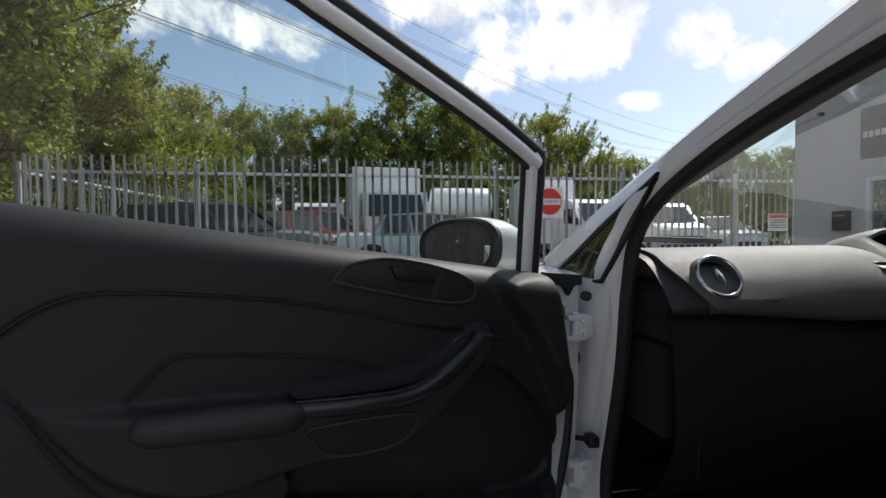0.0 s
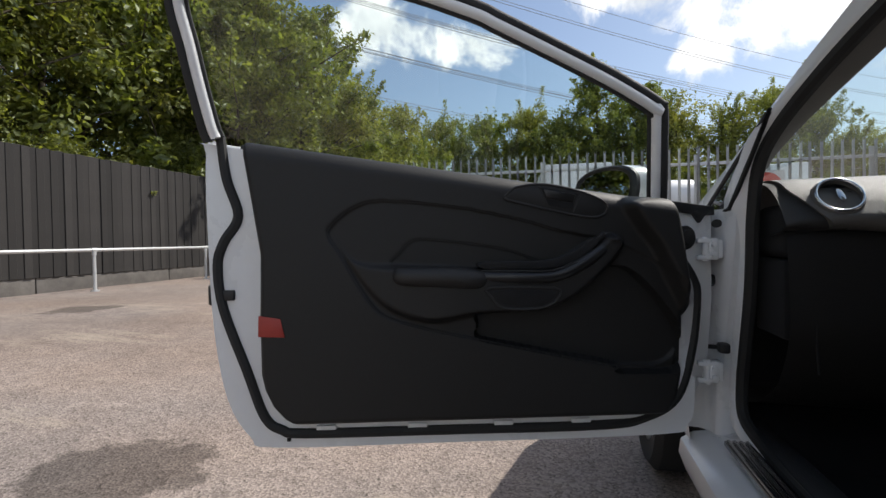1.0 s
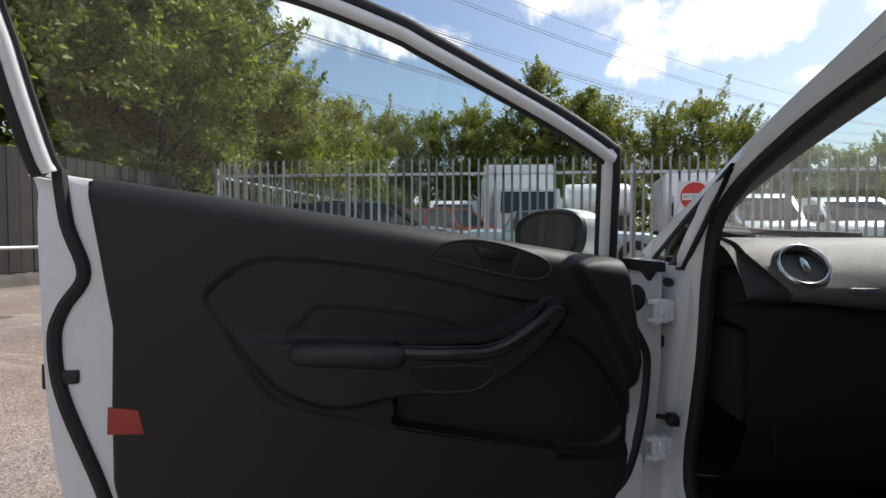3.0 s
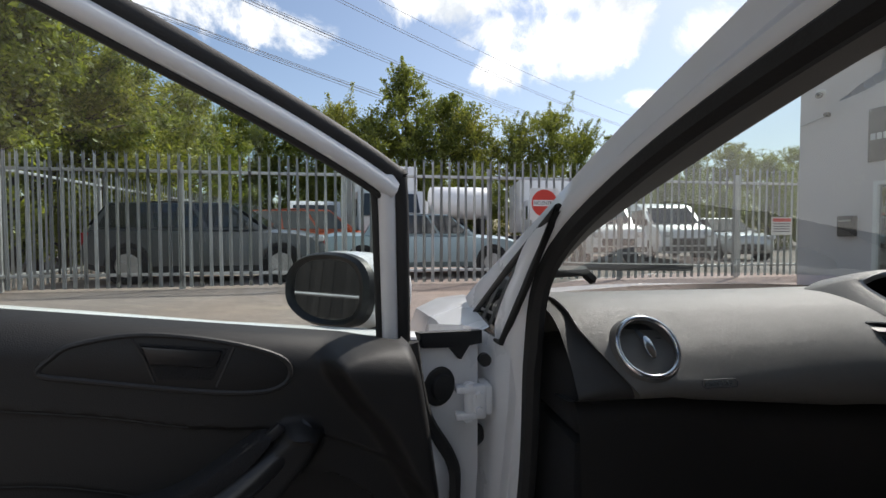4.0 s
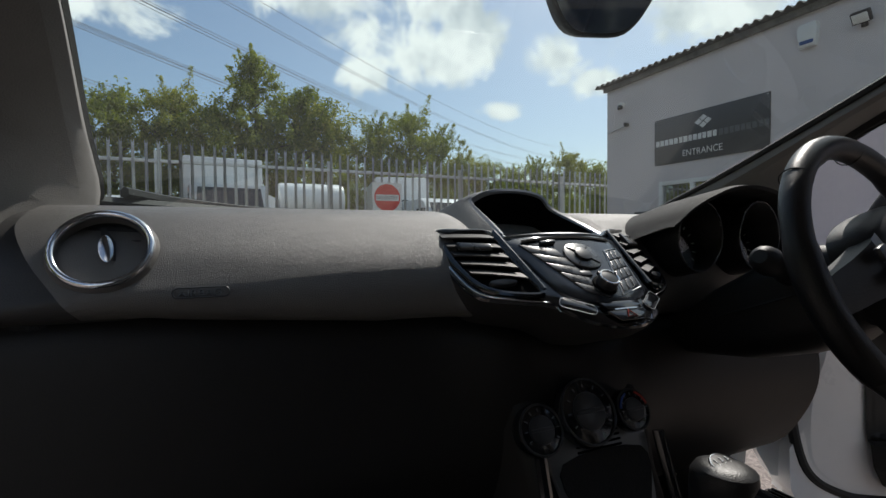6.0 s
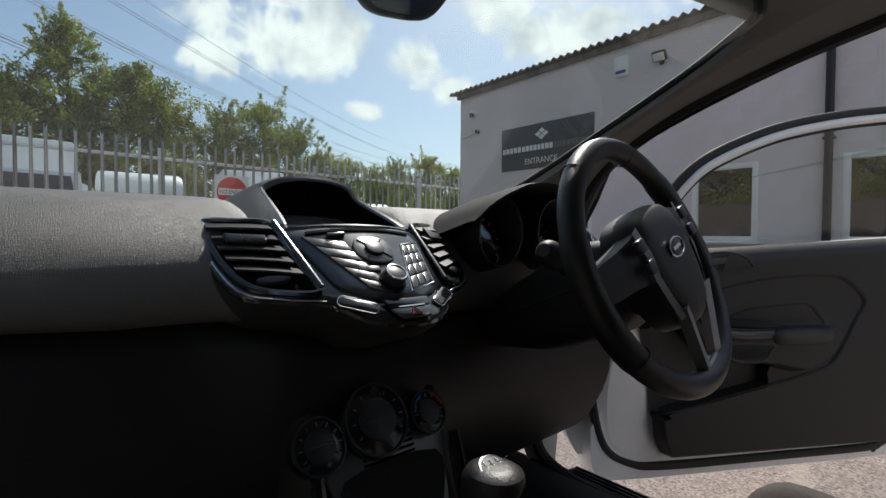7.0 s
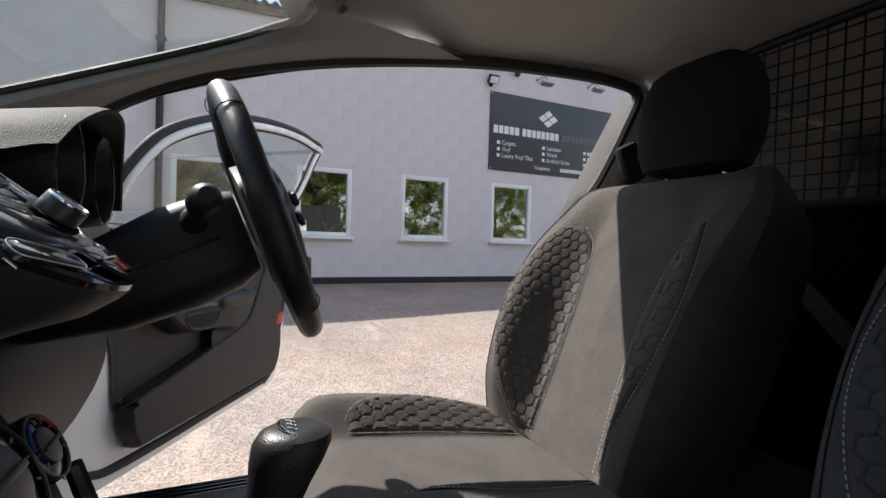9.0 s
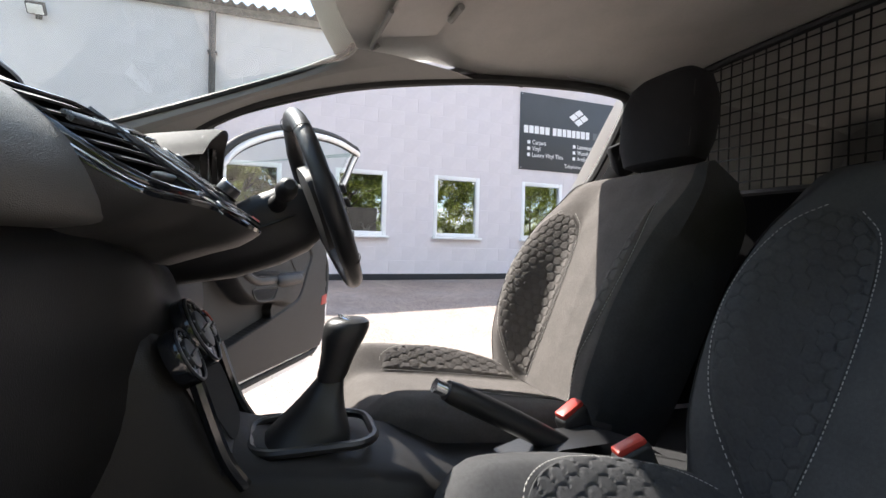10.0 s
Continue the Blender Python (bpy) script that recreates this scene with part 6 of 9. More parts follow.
def make_door(side, opened, L, low, belt0, belt1, frame, label, fore=0.0):
    """The trim is laid out for a door 1.235 long, 0.405 to 1.0..1.19 high, and fitted to the length and heights given."""
    d = new("door")
    d.matrix_basis, d.parent = door_pose(side, opened), car
    tagged(d, label)

    def U(u):
        return u * L / 1.235

    def V(u, v):
        q = (v - 0.405) / (1.0 + 0.16 * u - 0.405)
        return low + q * (belt0 + (belt1 - belt0) * u / 1.235 - low)

    def P(points):
        return [(U(u), V(u, v)) for u, v in points]

    shell = P([(0.0, 0.50), (0.02, 0.43), (0.09, 0.407), (0.66, 0.403), (1.08, 0.403), (1.14, 0.43), (1.195, 0.525), (1.225, 0.70), (1.234, 0.92), (1.234, 1.17), (1.20, 1.19), (0.65, 1.092), (0.06, 0.99), (0.0, 0.96), (0.0, 0.75)])
    bm = bmesh.new()
    slab(bm, [(max(a, 0.045) if b > low + 0.16 else a, b - (0.018 if b > low + 0.4 else 0.0)) for a, b in curve2(shell, 4)], 0.062, Matrix.Translation((0, 0, 0.0)), 0.0)
    slab(bm, [(a + (0.012 if a > L * 0.5 else -0.082 * max(0.0, 1 - a / 0.3) * min(1.0, max(0.0, (b - low - 0.05) / 0.2))), b) for a, b in curve2(shell, 4)], 0.045, Matrix.Translation((0, 0, -0.048)), 0.01)
    part("shell", bm, WHITE_PAINT, d, "white painted door shell")
    # rubber seal on the shell's edge
    seal = P([(1.197, 1.195), (1.185, 1.09), (1.158, 0.995), (1.195, 0.93), (1.212, 0.87), (1.20, 0.76), (1.146, 0.603), (1.104, 0.483), (1.06, 0.448), (1.0, 0.438), (0.66, 0.437), (0.25, 0.437), (0.13, 0.45), (0.045, 0.50), (0.005, 0.62), (-0.01, 0.76), (0.0, 0.81), (0.035, 0.87), (0.05, 0.92), (0.062, 1.0)])
    bm = bmesh.new()
    tube(bm, smooth_line([(u, v, 0.064 if u > 0.2 else 0.056) for u, v in seal], 5), 0.0125, 8)
    part("seal", bm, RUBBER, d, "black rubber edge seal")
    for u in (0.30, 0.50, 0.72, 0.95) if side < 0 else ():
        bm = bmesh.new()
        box(bm, (U(u), V(u, 0.452), 0.066), (0.05, 0.012, 0.01), 0.003)
        part("trim_clip", bm, WHITE_PAINT, d)
    # trim panel as one sculpted sheet
    left = [(0.465, 0.985), (0.472, 1.022), (0.49, 1.052), (0.52, 1.078), (0.56, 1.096), (0.60, 1.104), (0.75, 1.104), (0.90, 1.10), (1.05, 1.122), (1.182, 1.143)]
    right = [(v, u + fore * min(1.0, max(0.0, (0.95 - v) / 0.2))) for v, u in ((0.465, 0.115), (0.48, 0.08), (0.52, 0.058), (0.60, 0.045), (0.70, 0.042), (0.80, 0.047), (0.90, 0.062), (1.0, 0.08))]
    nu, nv = 230, 160
    q = np.linspace(0, 1, nv)[:, None]
    t = np.linspace(0, 1, nu)[None, :]
    ul = np.interp(q, [(v - 0.465) / 0.717 for v, _ in left], [u for _, u in left])
    ur = np.interp(q, [(v - 0.465) / 0.535 for v, _ in right], [u for _, u in right])
    u = ur + (ul - ur) * t
    top = 1.0 + 0.16 * u
    v = 0.467 + (top - 0.467) * q
    swoosh = curve2([(0.36, 0.940), (0.437, 0.964), (0.527, 0.986), (0.629, 1.006), (0.731, 1.018), (0.814, 1.022), (0.862, 1.008), (0.901, 0.982), (0.926, 0.954), (0.922, 0.930), (0.896, 0.889), (0.863, 0.827), (0.825, 0.769), (0.785, 0.735), (0.681, 0.703), (0.566, 0.677), (0.391, 0.638), (0.224, 0.603), (0.10, 0.60), (0.05, 0.66), (0.06, 0.80), (0.20, 0.90)])
    pocket = curve2([(0.565, 0.742), (0.5655, 0.71), (0.565, 0.679), (0.48, 0.658), (0.391, 0.638), (0.224, 0.603), (0.215, 0.586), (0.06, 0.586), (0.042, 0.65), (0.09, 0.74), (0.17, 0.83), (0.235, 0.85), (0.285, 0.81), (0.37, 0.757), (0.45, 0.742)], 4)
    insert = curve2([(0.765, 0.862), (0.753, 0.896), (0.719, 0.925), (0.651, 0.922), (0.527, 0.904), (0.459, 0.885), (0.41, 0.857), (0.55, 0.85)])
    bulge = curve2([(0.05, 1.01), (0.19, 1.01), (0.168, 0.95), (0.130, 0.90), (0.080, 0.80), (0.035, 0.72), (0.0, 0.73), (0.01, 0.88)])
    arm = curve2([(0.908, 0.930), (0.882, 0.889), (0.842, 0.866), (0.754, 0.858), (0.65, 0.852), (0.556, 0.846), (0.46, 0.843), (0.375, 0.848), (0.305, 0.884), (0.245, 0.925), (0.212, 0.90), (0.27, 0.83), (0.34, 0.775), (0.42, 0.748), (0.565, 0.742), (0.68, 0.727), (0.78, 0.758), (0.85, 0.83)])
    out = np.clip((0.915 - u) / 0.30, 0, 1)
    out = out * out * (3 - 2 * out)
    w = np.full(u.shape, 0.112)
    w = w - 0.008 * ease(inside(u, v, swoosh), 0.007)
    w = w - 0.003 * ease(inside(u, v, insert), 0.005)
    w = w + 0.034 * out * ease(inside(u, v, arm), 0.022) + 0.004 * ease(inside(u, v, arm), 0.008)
    w = w - 0.034 * ease(inside(u, v, pocket), 0.006) * (1 - ease(inside(u, v, arm), 0.010))
    w = w + 0.046 * ease(inside(u, v, bulge), 0.026)
    edge = np.minimum(np.minimum((u - ur), (ul - u)) / 0.02, (v - 0.467) / 0.02)
    w = w - 0.035 * (1 - np.clip(edge, 0, 1)) ** 2
    w = np.maximum(w, 0.069)
    roll = np.clip((top - v) / 0.045, 0, 1)
    w = w - 0.055 * (1 - np.sqrt(1 - (1 - roll) ** 2))
    bm = bmesh.new()
    loft(bm, [[(U(u[j, i]), V(u[j, i], v[j, i]), w[j, i]) for i in range(nu)] for j in range(nv)])
    bmesh.ops.recalc_face_normals(bm, faces=bm.faces[:])
    part("trim_panel", bm, TRIM, d, "dark grey moulded trim panel")
    bm = bmesh.new()
    tube(bm, [(U(a), V(a, b), 0.1085) for a, b in swoosh[0:88]], 0.0013, 6)
    tube(bm, [(U(a), V(a, b), 0.1030) for a, b in insert[0:31]], 0.0008, 6)
    part("seam", bm, RUBBER, d, "thin dark panel seam")
    # armrest pad and grab handle
    bm = bmesh.new()
    line = [(U(a), V(a, b), c) for a, b, c in ((0.755, 0.842, 0.118), (0.74, 0.838, 0.132), (0.66, 0.835, 0.137), (0.58, 0.828, 0.135), (0.555, 0.826, 0.125))]
    tube(bm, smooth_line(line, 4), [0.014, 0.019, 0.022, 0.023, 0.023, 0.023, 0.024, 0.024, 0.025, 0.025, 0.025, 0.025, 0.024, 0.023, 0.022, 0.020, 0.018], 14)
    part("armrest_pad", bm, TRIM_SOFT, d, "padded dark grey armrest")
    bm = bmesh.new()
    line = smooth_line([(U(a), V(a, b), c) for a, b, c in ((0.565, 0.835, 0.125), (0.47, 0.832, 0.137), (0.39, 0.832, 0.138), (0.33, 0.853, 0.138), (0.27, 0.89, 0.13), (0.225, 0.918, 0.11))], 5)
    tube(bm, line, 0.0150, 14, flat=1.15)
    part("grab_handle", bm, HANDLE_BLACK, d, "smooth black grab handle")
    bm = bmesh.new()
    line = smooth_line([(U(a), V(a, b), c) for a, b, c in ((0.56, 0.848, 0.136), (0.47, 0.846, 0.148), (0.39, 0.846, 0.149), (0.33, 0.866, 0.148))], 5)
    tube(bm, line, 0.0022, 6)
    part("highlight_strip", bm, BLACK_PLASTIC, d)
    # dark plate paints the shade in the hollow behind the handle
    bm = bmesh.new()
    slab(bm, curve2(P([(0.560, 0.868), (0.47, 0.868), (0.39, 0.870), (0.345, 0.886), (0.285, 0.922), (0.272, 0.914), (0.325, 0.868), (0.39, 0.850), (0.47, 0.848), (0.555, 0.852)]), 3), 0.040, Matrix.Translation((0, 0, 0.102)), 0.004)
    part("grip_shade_plate", bm, CARPET, d, "dark plate painting the shade behind the grab handle")
    # raised black plate paints the shade inside the pull cup
    bm = bmesh.new()
    slab(bm, curve2(P([(0.535, 0.80), (0.39, 0.797), (0.385, 0.78), (0.42, 0.762), (0.505, 0.765), (0.53, 0.785)]), 3), 0.006, Matrix.Translation((0, 0, 0.1370)), 0.002)
    part("pull_cup", bm, CARPET, d, "black plate painting the shade in the pull cup")
    bm = bmesh.new()
    tube(bm, [(a, b, 0.1425) for a, b in curve2(P([(0.54, 0.806), (0.385, 0.803), (0.378, 0.778), (0.416, 0.756), (0.508, 0.758), (0.536, 0.784)]), 3)], 0.0035, 6, True)
    part("cup_rim", bm, TRIM_SOFT, d)
    for k in range(2):
        bm = bmesh.new()
        uu = 0.30 - 0.035 * k
        box(bm, (U(uu), V(uu, 0.905 + 0.02 * k), 0.128), (0.022, 0.014, 0.010), 0.003, Matrix.Rotation(radians(-40), 4, "Z"))
        part("window_switch", bm, BLACK_PLASTIC, d)
    # inner handle in its surround
    bez = P([(0.496, 1.022), (0.485, 1.038), (0.464, 1.050), (0.402, 1.055), (0.319, 1.038), (0.257, 1.013), (0.245, 0.990), (0.262, 0.974), (0.30, 0.974), (0.361, 0.986), (0.457, 1.010)])
    bm = bmesh.new()
    tube(bm, [(a, b, 0.1135) for a, b in curve2(bez, 5)], 0.0034, 8, True)
    part("handle_rim", bm, TRIM_SOFT, d)
    bm = bmesh.new()
    slab(bm, curve2(bez, 5), 0.0125, Matrix.Translation((0, 0, 0.102)), 0.003)
    part("handle_surround", bm, TRIM, d, "oval dark handle surround")
    # flat black plate paints the shade behind the release lever
    bm = bmesh.new()
    slab(bm, P([(0.407, 1.046), (0.316, 1.030), (0.333, 0.994), (0.388, 1.002)]), 0.003, Matrix.Translation((0, 0, 0.1125)), 0.001)
    part("recess", bm, CARPET, d)
    for line in (((0.413, 1.051), (0.402, 1.03), (0.392, 1.000)), ((0.309, 1.031), (0.318, 1.01), (0.329, 0.985))):
        bm = bmesh.new()
        tube(bm, [(a, b, 0.1140) for a, b in P(line)], 0.0018, 6)
        part("separator", bm, TRIM_SOFT, d)
    bm = bmesh.new()
    slab(bm, P([(0.404, 1.043), (0.322, 1.028), (0.330, 1.010), (0.396, 1.022)]), 0.006, Matrix.Translation((0, 0, 0.114)), 0.0025)
    part("release_lever", bm, HANDLE_BLACK, d, "black release lever")
    # red reflector, latch, fixing
    bm = bmesh.new()
    slab(bm, P([(1.097, 0.748), (1.045, 0.740), (1.035, 0.694), (1.099, 0.697)]), 0.004, Matrix.Translation((0, 0, 0.110)), 0.0015)
    part("reflector", bm, RED_PLASTIC, d, "red warning reflector")
    bm = bmesh.new()
    box(bm, (U(1.188), V(1.18, 0.795), 0.064), (0.034, 0.026, 0.012), 0.003)
    part("latch", bm, BLACK_PLASTIC, d, "black door latch")
    bm = bmesh.new()
    box(bm, (U(1.236), V(1.2, 0.795), 0.03), (0.012, 0.05, 0.05), 0.003)
    part("latch_plate", bm, BLACK_PLASTIC, d)
    bm = bmesh.new()
    box(bm, (U(1.045), V(1.04, 0.423), 0.064), (0.010, 0.008, 0.008), 0.002)
    part("drain_plug", bm, RUBBER, d)
    bm = bmesh.new()
    tilt = Matrix.Rotation(radians(-16), 4, "Y")
    cyl(bm, (0.004, V(0.0, 0.916), 0.030), 0.032, 0.012, "z", 28, bevel=0.004, rot=tilt)
    cyl(bm, (0.002, V(0.0, 0.916), 0.037), 0.021, 0.012, "z", 24, bevel=0.004, rot=tilt)
    part("grommet", bm, RUBBER, d, "black rubber grommet in the hinge face")
    # hinge face, its black belt cap and the flange beside the trim
    bm = bmesh.new()
    loft(bm, [[(u + o, V(0.0, z), w) for u, w in ((-0.080, -0.04), (-0.082, 0.004), (-0.033, 0.019), (0.007, 0.031), (0.055, 0.045))] for z, o in ((0.46, 0.07), (0.52, 0.035), (0.60, 0.012), (0.75, 0.0), (0.90, 0.0), (0.995, 0.0))])
    part("hinge_face", bm, WHITE_PAINT, d, "white painted hinge face")
    bm = bmesh.new()
    slab(bm, [(a + 0.082, V(0.0, b)) for a, b in ((-0.082, 0.975), (-0.052, 0.975), (-0.033, 0.955), (-0.012, 0.978), (0.046, 0.986), (0.056, 1.012), (-0.082, 0.998))], 0.012, Matrix.Translation((-0.082, 0, 0.004)) @ Matrix.Rotation(radians(-16), 4, "Y"), 0.002)
    part("belt_cap", bm, BLACK_PLASTIC, d, "black belt-line end cap")
    bm = bmesh.new()
    loft(bm, [smooth_line([(u, V(0.0, z), w) for u, w, z in line], 4) for line in (
        ((0.060, 0.040, 1.0), (0.048, 0.040, 0.95), (0.036, 0.040, 0.892), (0.010, 0.040, 0.84), (-0.012, 0.040, 0.80), (-0.016, 0.040, 0.72), (0.0, 0.040, 0.62), (0.035, 0.040, 0.50), (0.10, 0.040, 0.44)),
        ((0.067, 0.056, 1.0), (0.058, 0.056, 0.95), (0.047, 0.056, 0.892), (0.020, 0.057, 0.84), (-0.004, 0.058, 0.80), (-0.008, 0.058, 0.72), (0.008, 0.058, 0.62), (0.042, 0.060, 0.505), (0.105, 0.060, 0.448)),
        ((0.088, 0.104, 1.0), (0.080, 0.104, 0.95), (0.070, 0.102, 0.89), (0.060, 0.100, 0.83), (0.055, 0.098, 0.775), (0.045, 0.080, 0.70), (0.045, 0.066, 0.60), (0.060, 0.063, 0.515), (0.12, 0.063, 0.468)))])
    part("inner_flange", bm, WHITE_PAINT, d, "white door edge beside the trim")
    # window frame: outer black seal, white inner frame
    line = smooth_line([(a, b, 0.04 + 0.25 * (b - 1.0)) for a, b in frame], 7)
    mid = Vector((U(0.62), (frame[0][1] + 1.30) / 2, 0.08))
    inner = []
    for i, p in enumerate(line):
        tng = (line[min(i + 1, len(line) - 1)] - line[max(i - 1, 0)]).normalized()
        nrm = Vector((tng.y, -tng.x, 0)).normalized()
        if nrm.dot(mid - p) < 0:
            nrm = -nrm
        inner.append((p, nrm))
    bm = bmesh.new()
    tube(bm, [p + n * 0.008 for p, n in inner], 0.0135, 10)
    part("frame_seal", bm, RUBBER, d, "black window frame seal")
    bm = bmesh.new()
    tube(bm, [p + n * 0.029 + Vector((0, 0, 0.006)) for p, n in inner], 0.0125, 10)
    part("window_frame", bm, WHITE_PAINT, d, "white painted window frame")
    bm = bmesh.new()
    tube(bm, [p + n * 0.043 for p, n in inner], 0.006, 8)
    part("glass_channel", bm, RUBBER, d)
    bm = bmesh.new()
    bm.faces.new([bm.verts.new(p + n * 0.043 + Vector((0, 0, -0.012))) for p, n in inner])
    part("window_glass", bm, CAR_GLASS, d, "clear greenish side window").visible_shadow = False
    bm = bmesh.new()
    tube(bm, [(U(0.10), V(0.1, 0.995), 0.03), (U(1.15), V(1.15, 1.165), 0.05)], 0.012, 6)
    part("belt_seal", bm, RUBBER, d)
    # wing mirror: glass in a black rim, white shell swept back to the foot
    def pw(c):
        return math.copysign(abs(c) ** 0.72, c)

    def oval(wide, high, x, z, n=40):
        """An egg outline, lower towards its outer end."""
        return [(x + wide * pw(math.cos(a)), high * pw(math.sin(a)) * (1.0 - 0.14 * max(0.0, -math.cos(a))) + 0.004, z) for a in (2 * math.pi * i / n for i in range(n))]

    m = bmesh.new()
    loft(m, [oval(w_, h_, x_, z_) for w_, h_, x_, z_ in ((0.112, 0.068, 0.004, -0.004), (0.116, 0.072, 0.008, -0.022), (0.116, 0.072, 0.018, -0.050), (0.104, 0.066, 0.030, -0.080), (0.075, 0.050, 0.040, -0.104), (0.030, 0.022, 0.044, -0.116))], close=True, cap=True)
    mir = part("wing_mirror", m, WHITE_PAINT, d, "white wing mirror shell")
    mir.matrix_basis = MIRROR_AT[side]
    m = bmesh.new()
    loft(m, [oval(w_, h_, x_, z_) for w_, h_, x_, z_ in ((0.1125, 0.0685, 0.004, -0.006), (0.111, 0.068, 0.003, 0.008), (0.104, 0.063, 0.0, 0.014), (0.096, 0.057, -0.004, 0.010), (0.092, 0.054, -0.005, 0.001))], close=True)
    part("mirror_rim", m, BLACK_PLASTIC, d).matrix_basis = MIRROR_AT[side]
    m = bmesh.new()
    m.faces.new([m.verts.new(p) for p in oval(0.094, 0.055, -0.005, 0.003)])
    part("mirror_glass", m, MIRROR, d).matrix_basis = MIRROR_AT[side]
    m = bmesh.new()
    box(m, (0.085, -0.066, -0.06), (0.07, 0.03, 0.05), 0.010)
    part("mirror_foot", m, BLACK_PLASTIC, d).matrix_basis = MIRROR_AT[side]
    return d


# pose of the mirror in door space
def mirror_pose(side, opened, centre, facing):
    """The mirror's pose in door space, from its place and facing beside the car."""
    z = Vector(facing).normalized()
    x = Vector((0, 0, 1)).cross(z).normalized()
    m = Matrix((x, z.cross(x), z)).transposed().to_4x4()
    return door_pose(side, opened).inverted() @ Matrix.Translation(centre) @ m


MIRROR_AT = {
    -1: mirror_pose(-1, 74, (-1.035, 0.098, 1.060), (-0.68, -0.73, 0.075)),
    1: mirror_pose(1, 60, (0.99, 0.12, 1.03), (0.50, -0.86, 0.05)),
}
make_door(-1, 74, 1.235, 0.405, 1.0, 1.19, [(0.062, 0.99), (0.075, 1.12), (0.088, 1.235), (0.105, 1.258), (0.22, 1.32), (0.37, 1.388), (0.50, 1.445), (0.565, 1.472), (0.75, 1.525), (0.95, 1.55), (1.15, 1.54), (1.262, 1.50), (1.255, 1.36), (1.235, 1.21), (1.225, 1.17)], "open white passenger door with dark grey trim and clear window")
make_door(1, 60, 1.13, 0.324, 0.955, 1.012, [(0.14, 0.955), (0.17, 1.04), (0.205, 1.117), (0.291, 1.216), (0.444, 1.292), (0.595, 1.337), (0.802, 1.373), (1.015, 1.392), (1.20, 1.39), (1.335, 1.373), (1.30, 1.27), (1.265, 1.174), (1.18, 1.01)], "open white driver's door with dark grey trim and clear window", 0.14)

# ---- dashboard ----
# dash plastic darkened in colour to paint the shade below the pad
DASH_SHADED = grain("shaded_dash_plastic", (0.0165, 0.0155, 0.0147), 0.5, 420, 0.3, spec=0.28)


def dash_profile(x):
    """Points of the dashboard's section at x, from the windscreen down over the pad."""
    c = 1 / (1 + (abs(x + 0.006) / 0.135) ** 6)
    b = 0.082 * c
    e = max(0.0, abs(x) - 0.62) / 0.05
    # on the passenger's side the pad turns sharply under below its belly
    q = min(1.0, max(0.0, (0.02 - x) / 0.16))
    f = 0.024 * min(1.0, max(0.0, (x + 0.55) / 0.28))
    low = [(-0.190 - b, 0.912), (-0.168 - 0.9 * b, 0.885), (-0.13 - 0.5 * b, 0.866)]
    tuck = [(-0.190 - b, 0.938 - f), (-0.160 - 0.9 * b, 0.928 - f), (-0.11 - 0.5 * b, 0.922 - f)]
    low = [(y0 + (y1 - y0) * q, z0 + (z1 - z0) * q) for (y0, z0), (y1, z1) in zip(low, tuck)]
    # hollowed out under the display
    k = 1 / (1 + (abs(x + 0.004) / 0.100) ** 12)
    return [(0.36 - 0.14 * (x / 0.7) ** 2, 1.012), (0.20, 1.035), (0.08, 1.052), (-0.02, 1.058 - 0.018 * k), (-0.09 - 0.05 * b, 1.05 - 0.006 * e - 0.062 * k), (-0.130 - 0.2 * b, 1.032 - 0.008 * e - 0.070 * k), (-0.168 - 0.42 * b + 0.02 * k, 1.002 - 0.012 * e - 0.055 * k), (-0.190 - 0.75 * b + 0.03 * k, 0.972 - 0.012 * e - 0.03 * k), (-0.199 - 0.95 * b, 0.945 - 0.010 * e + (0.010 - 0.6 * f) * q)] + low


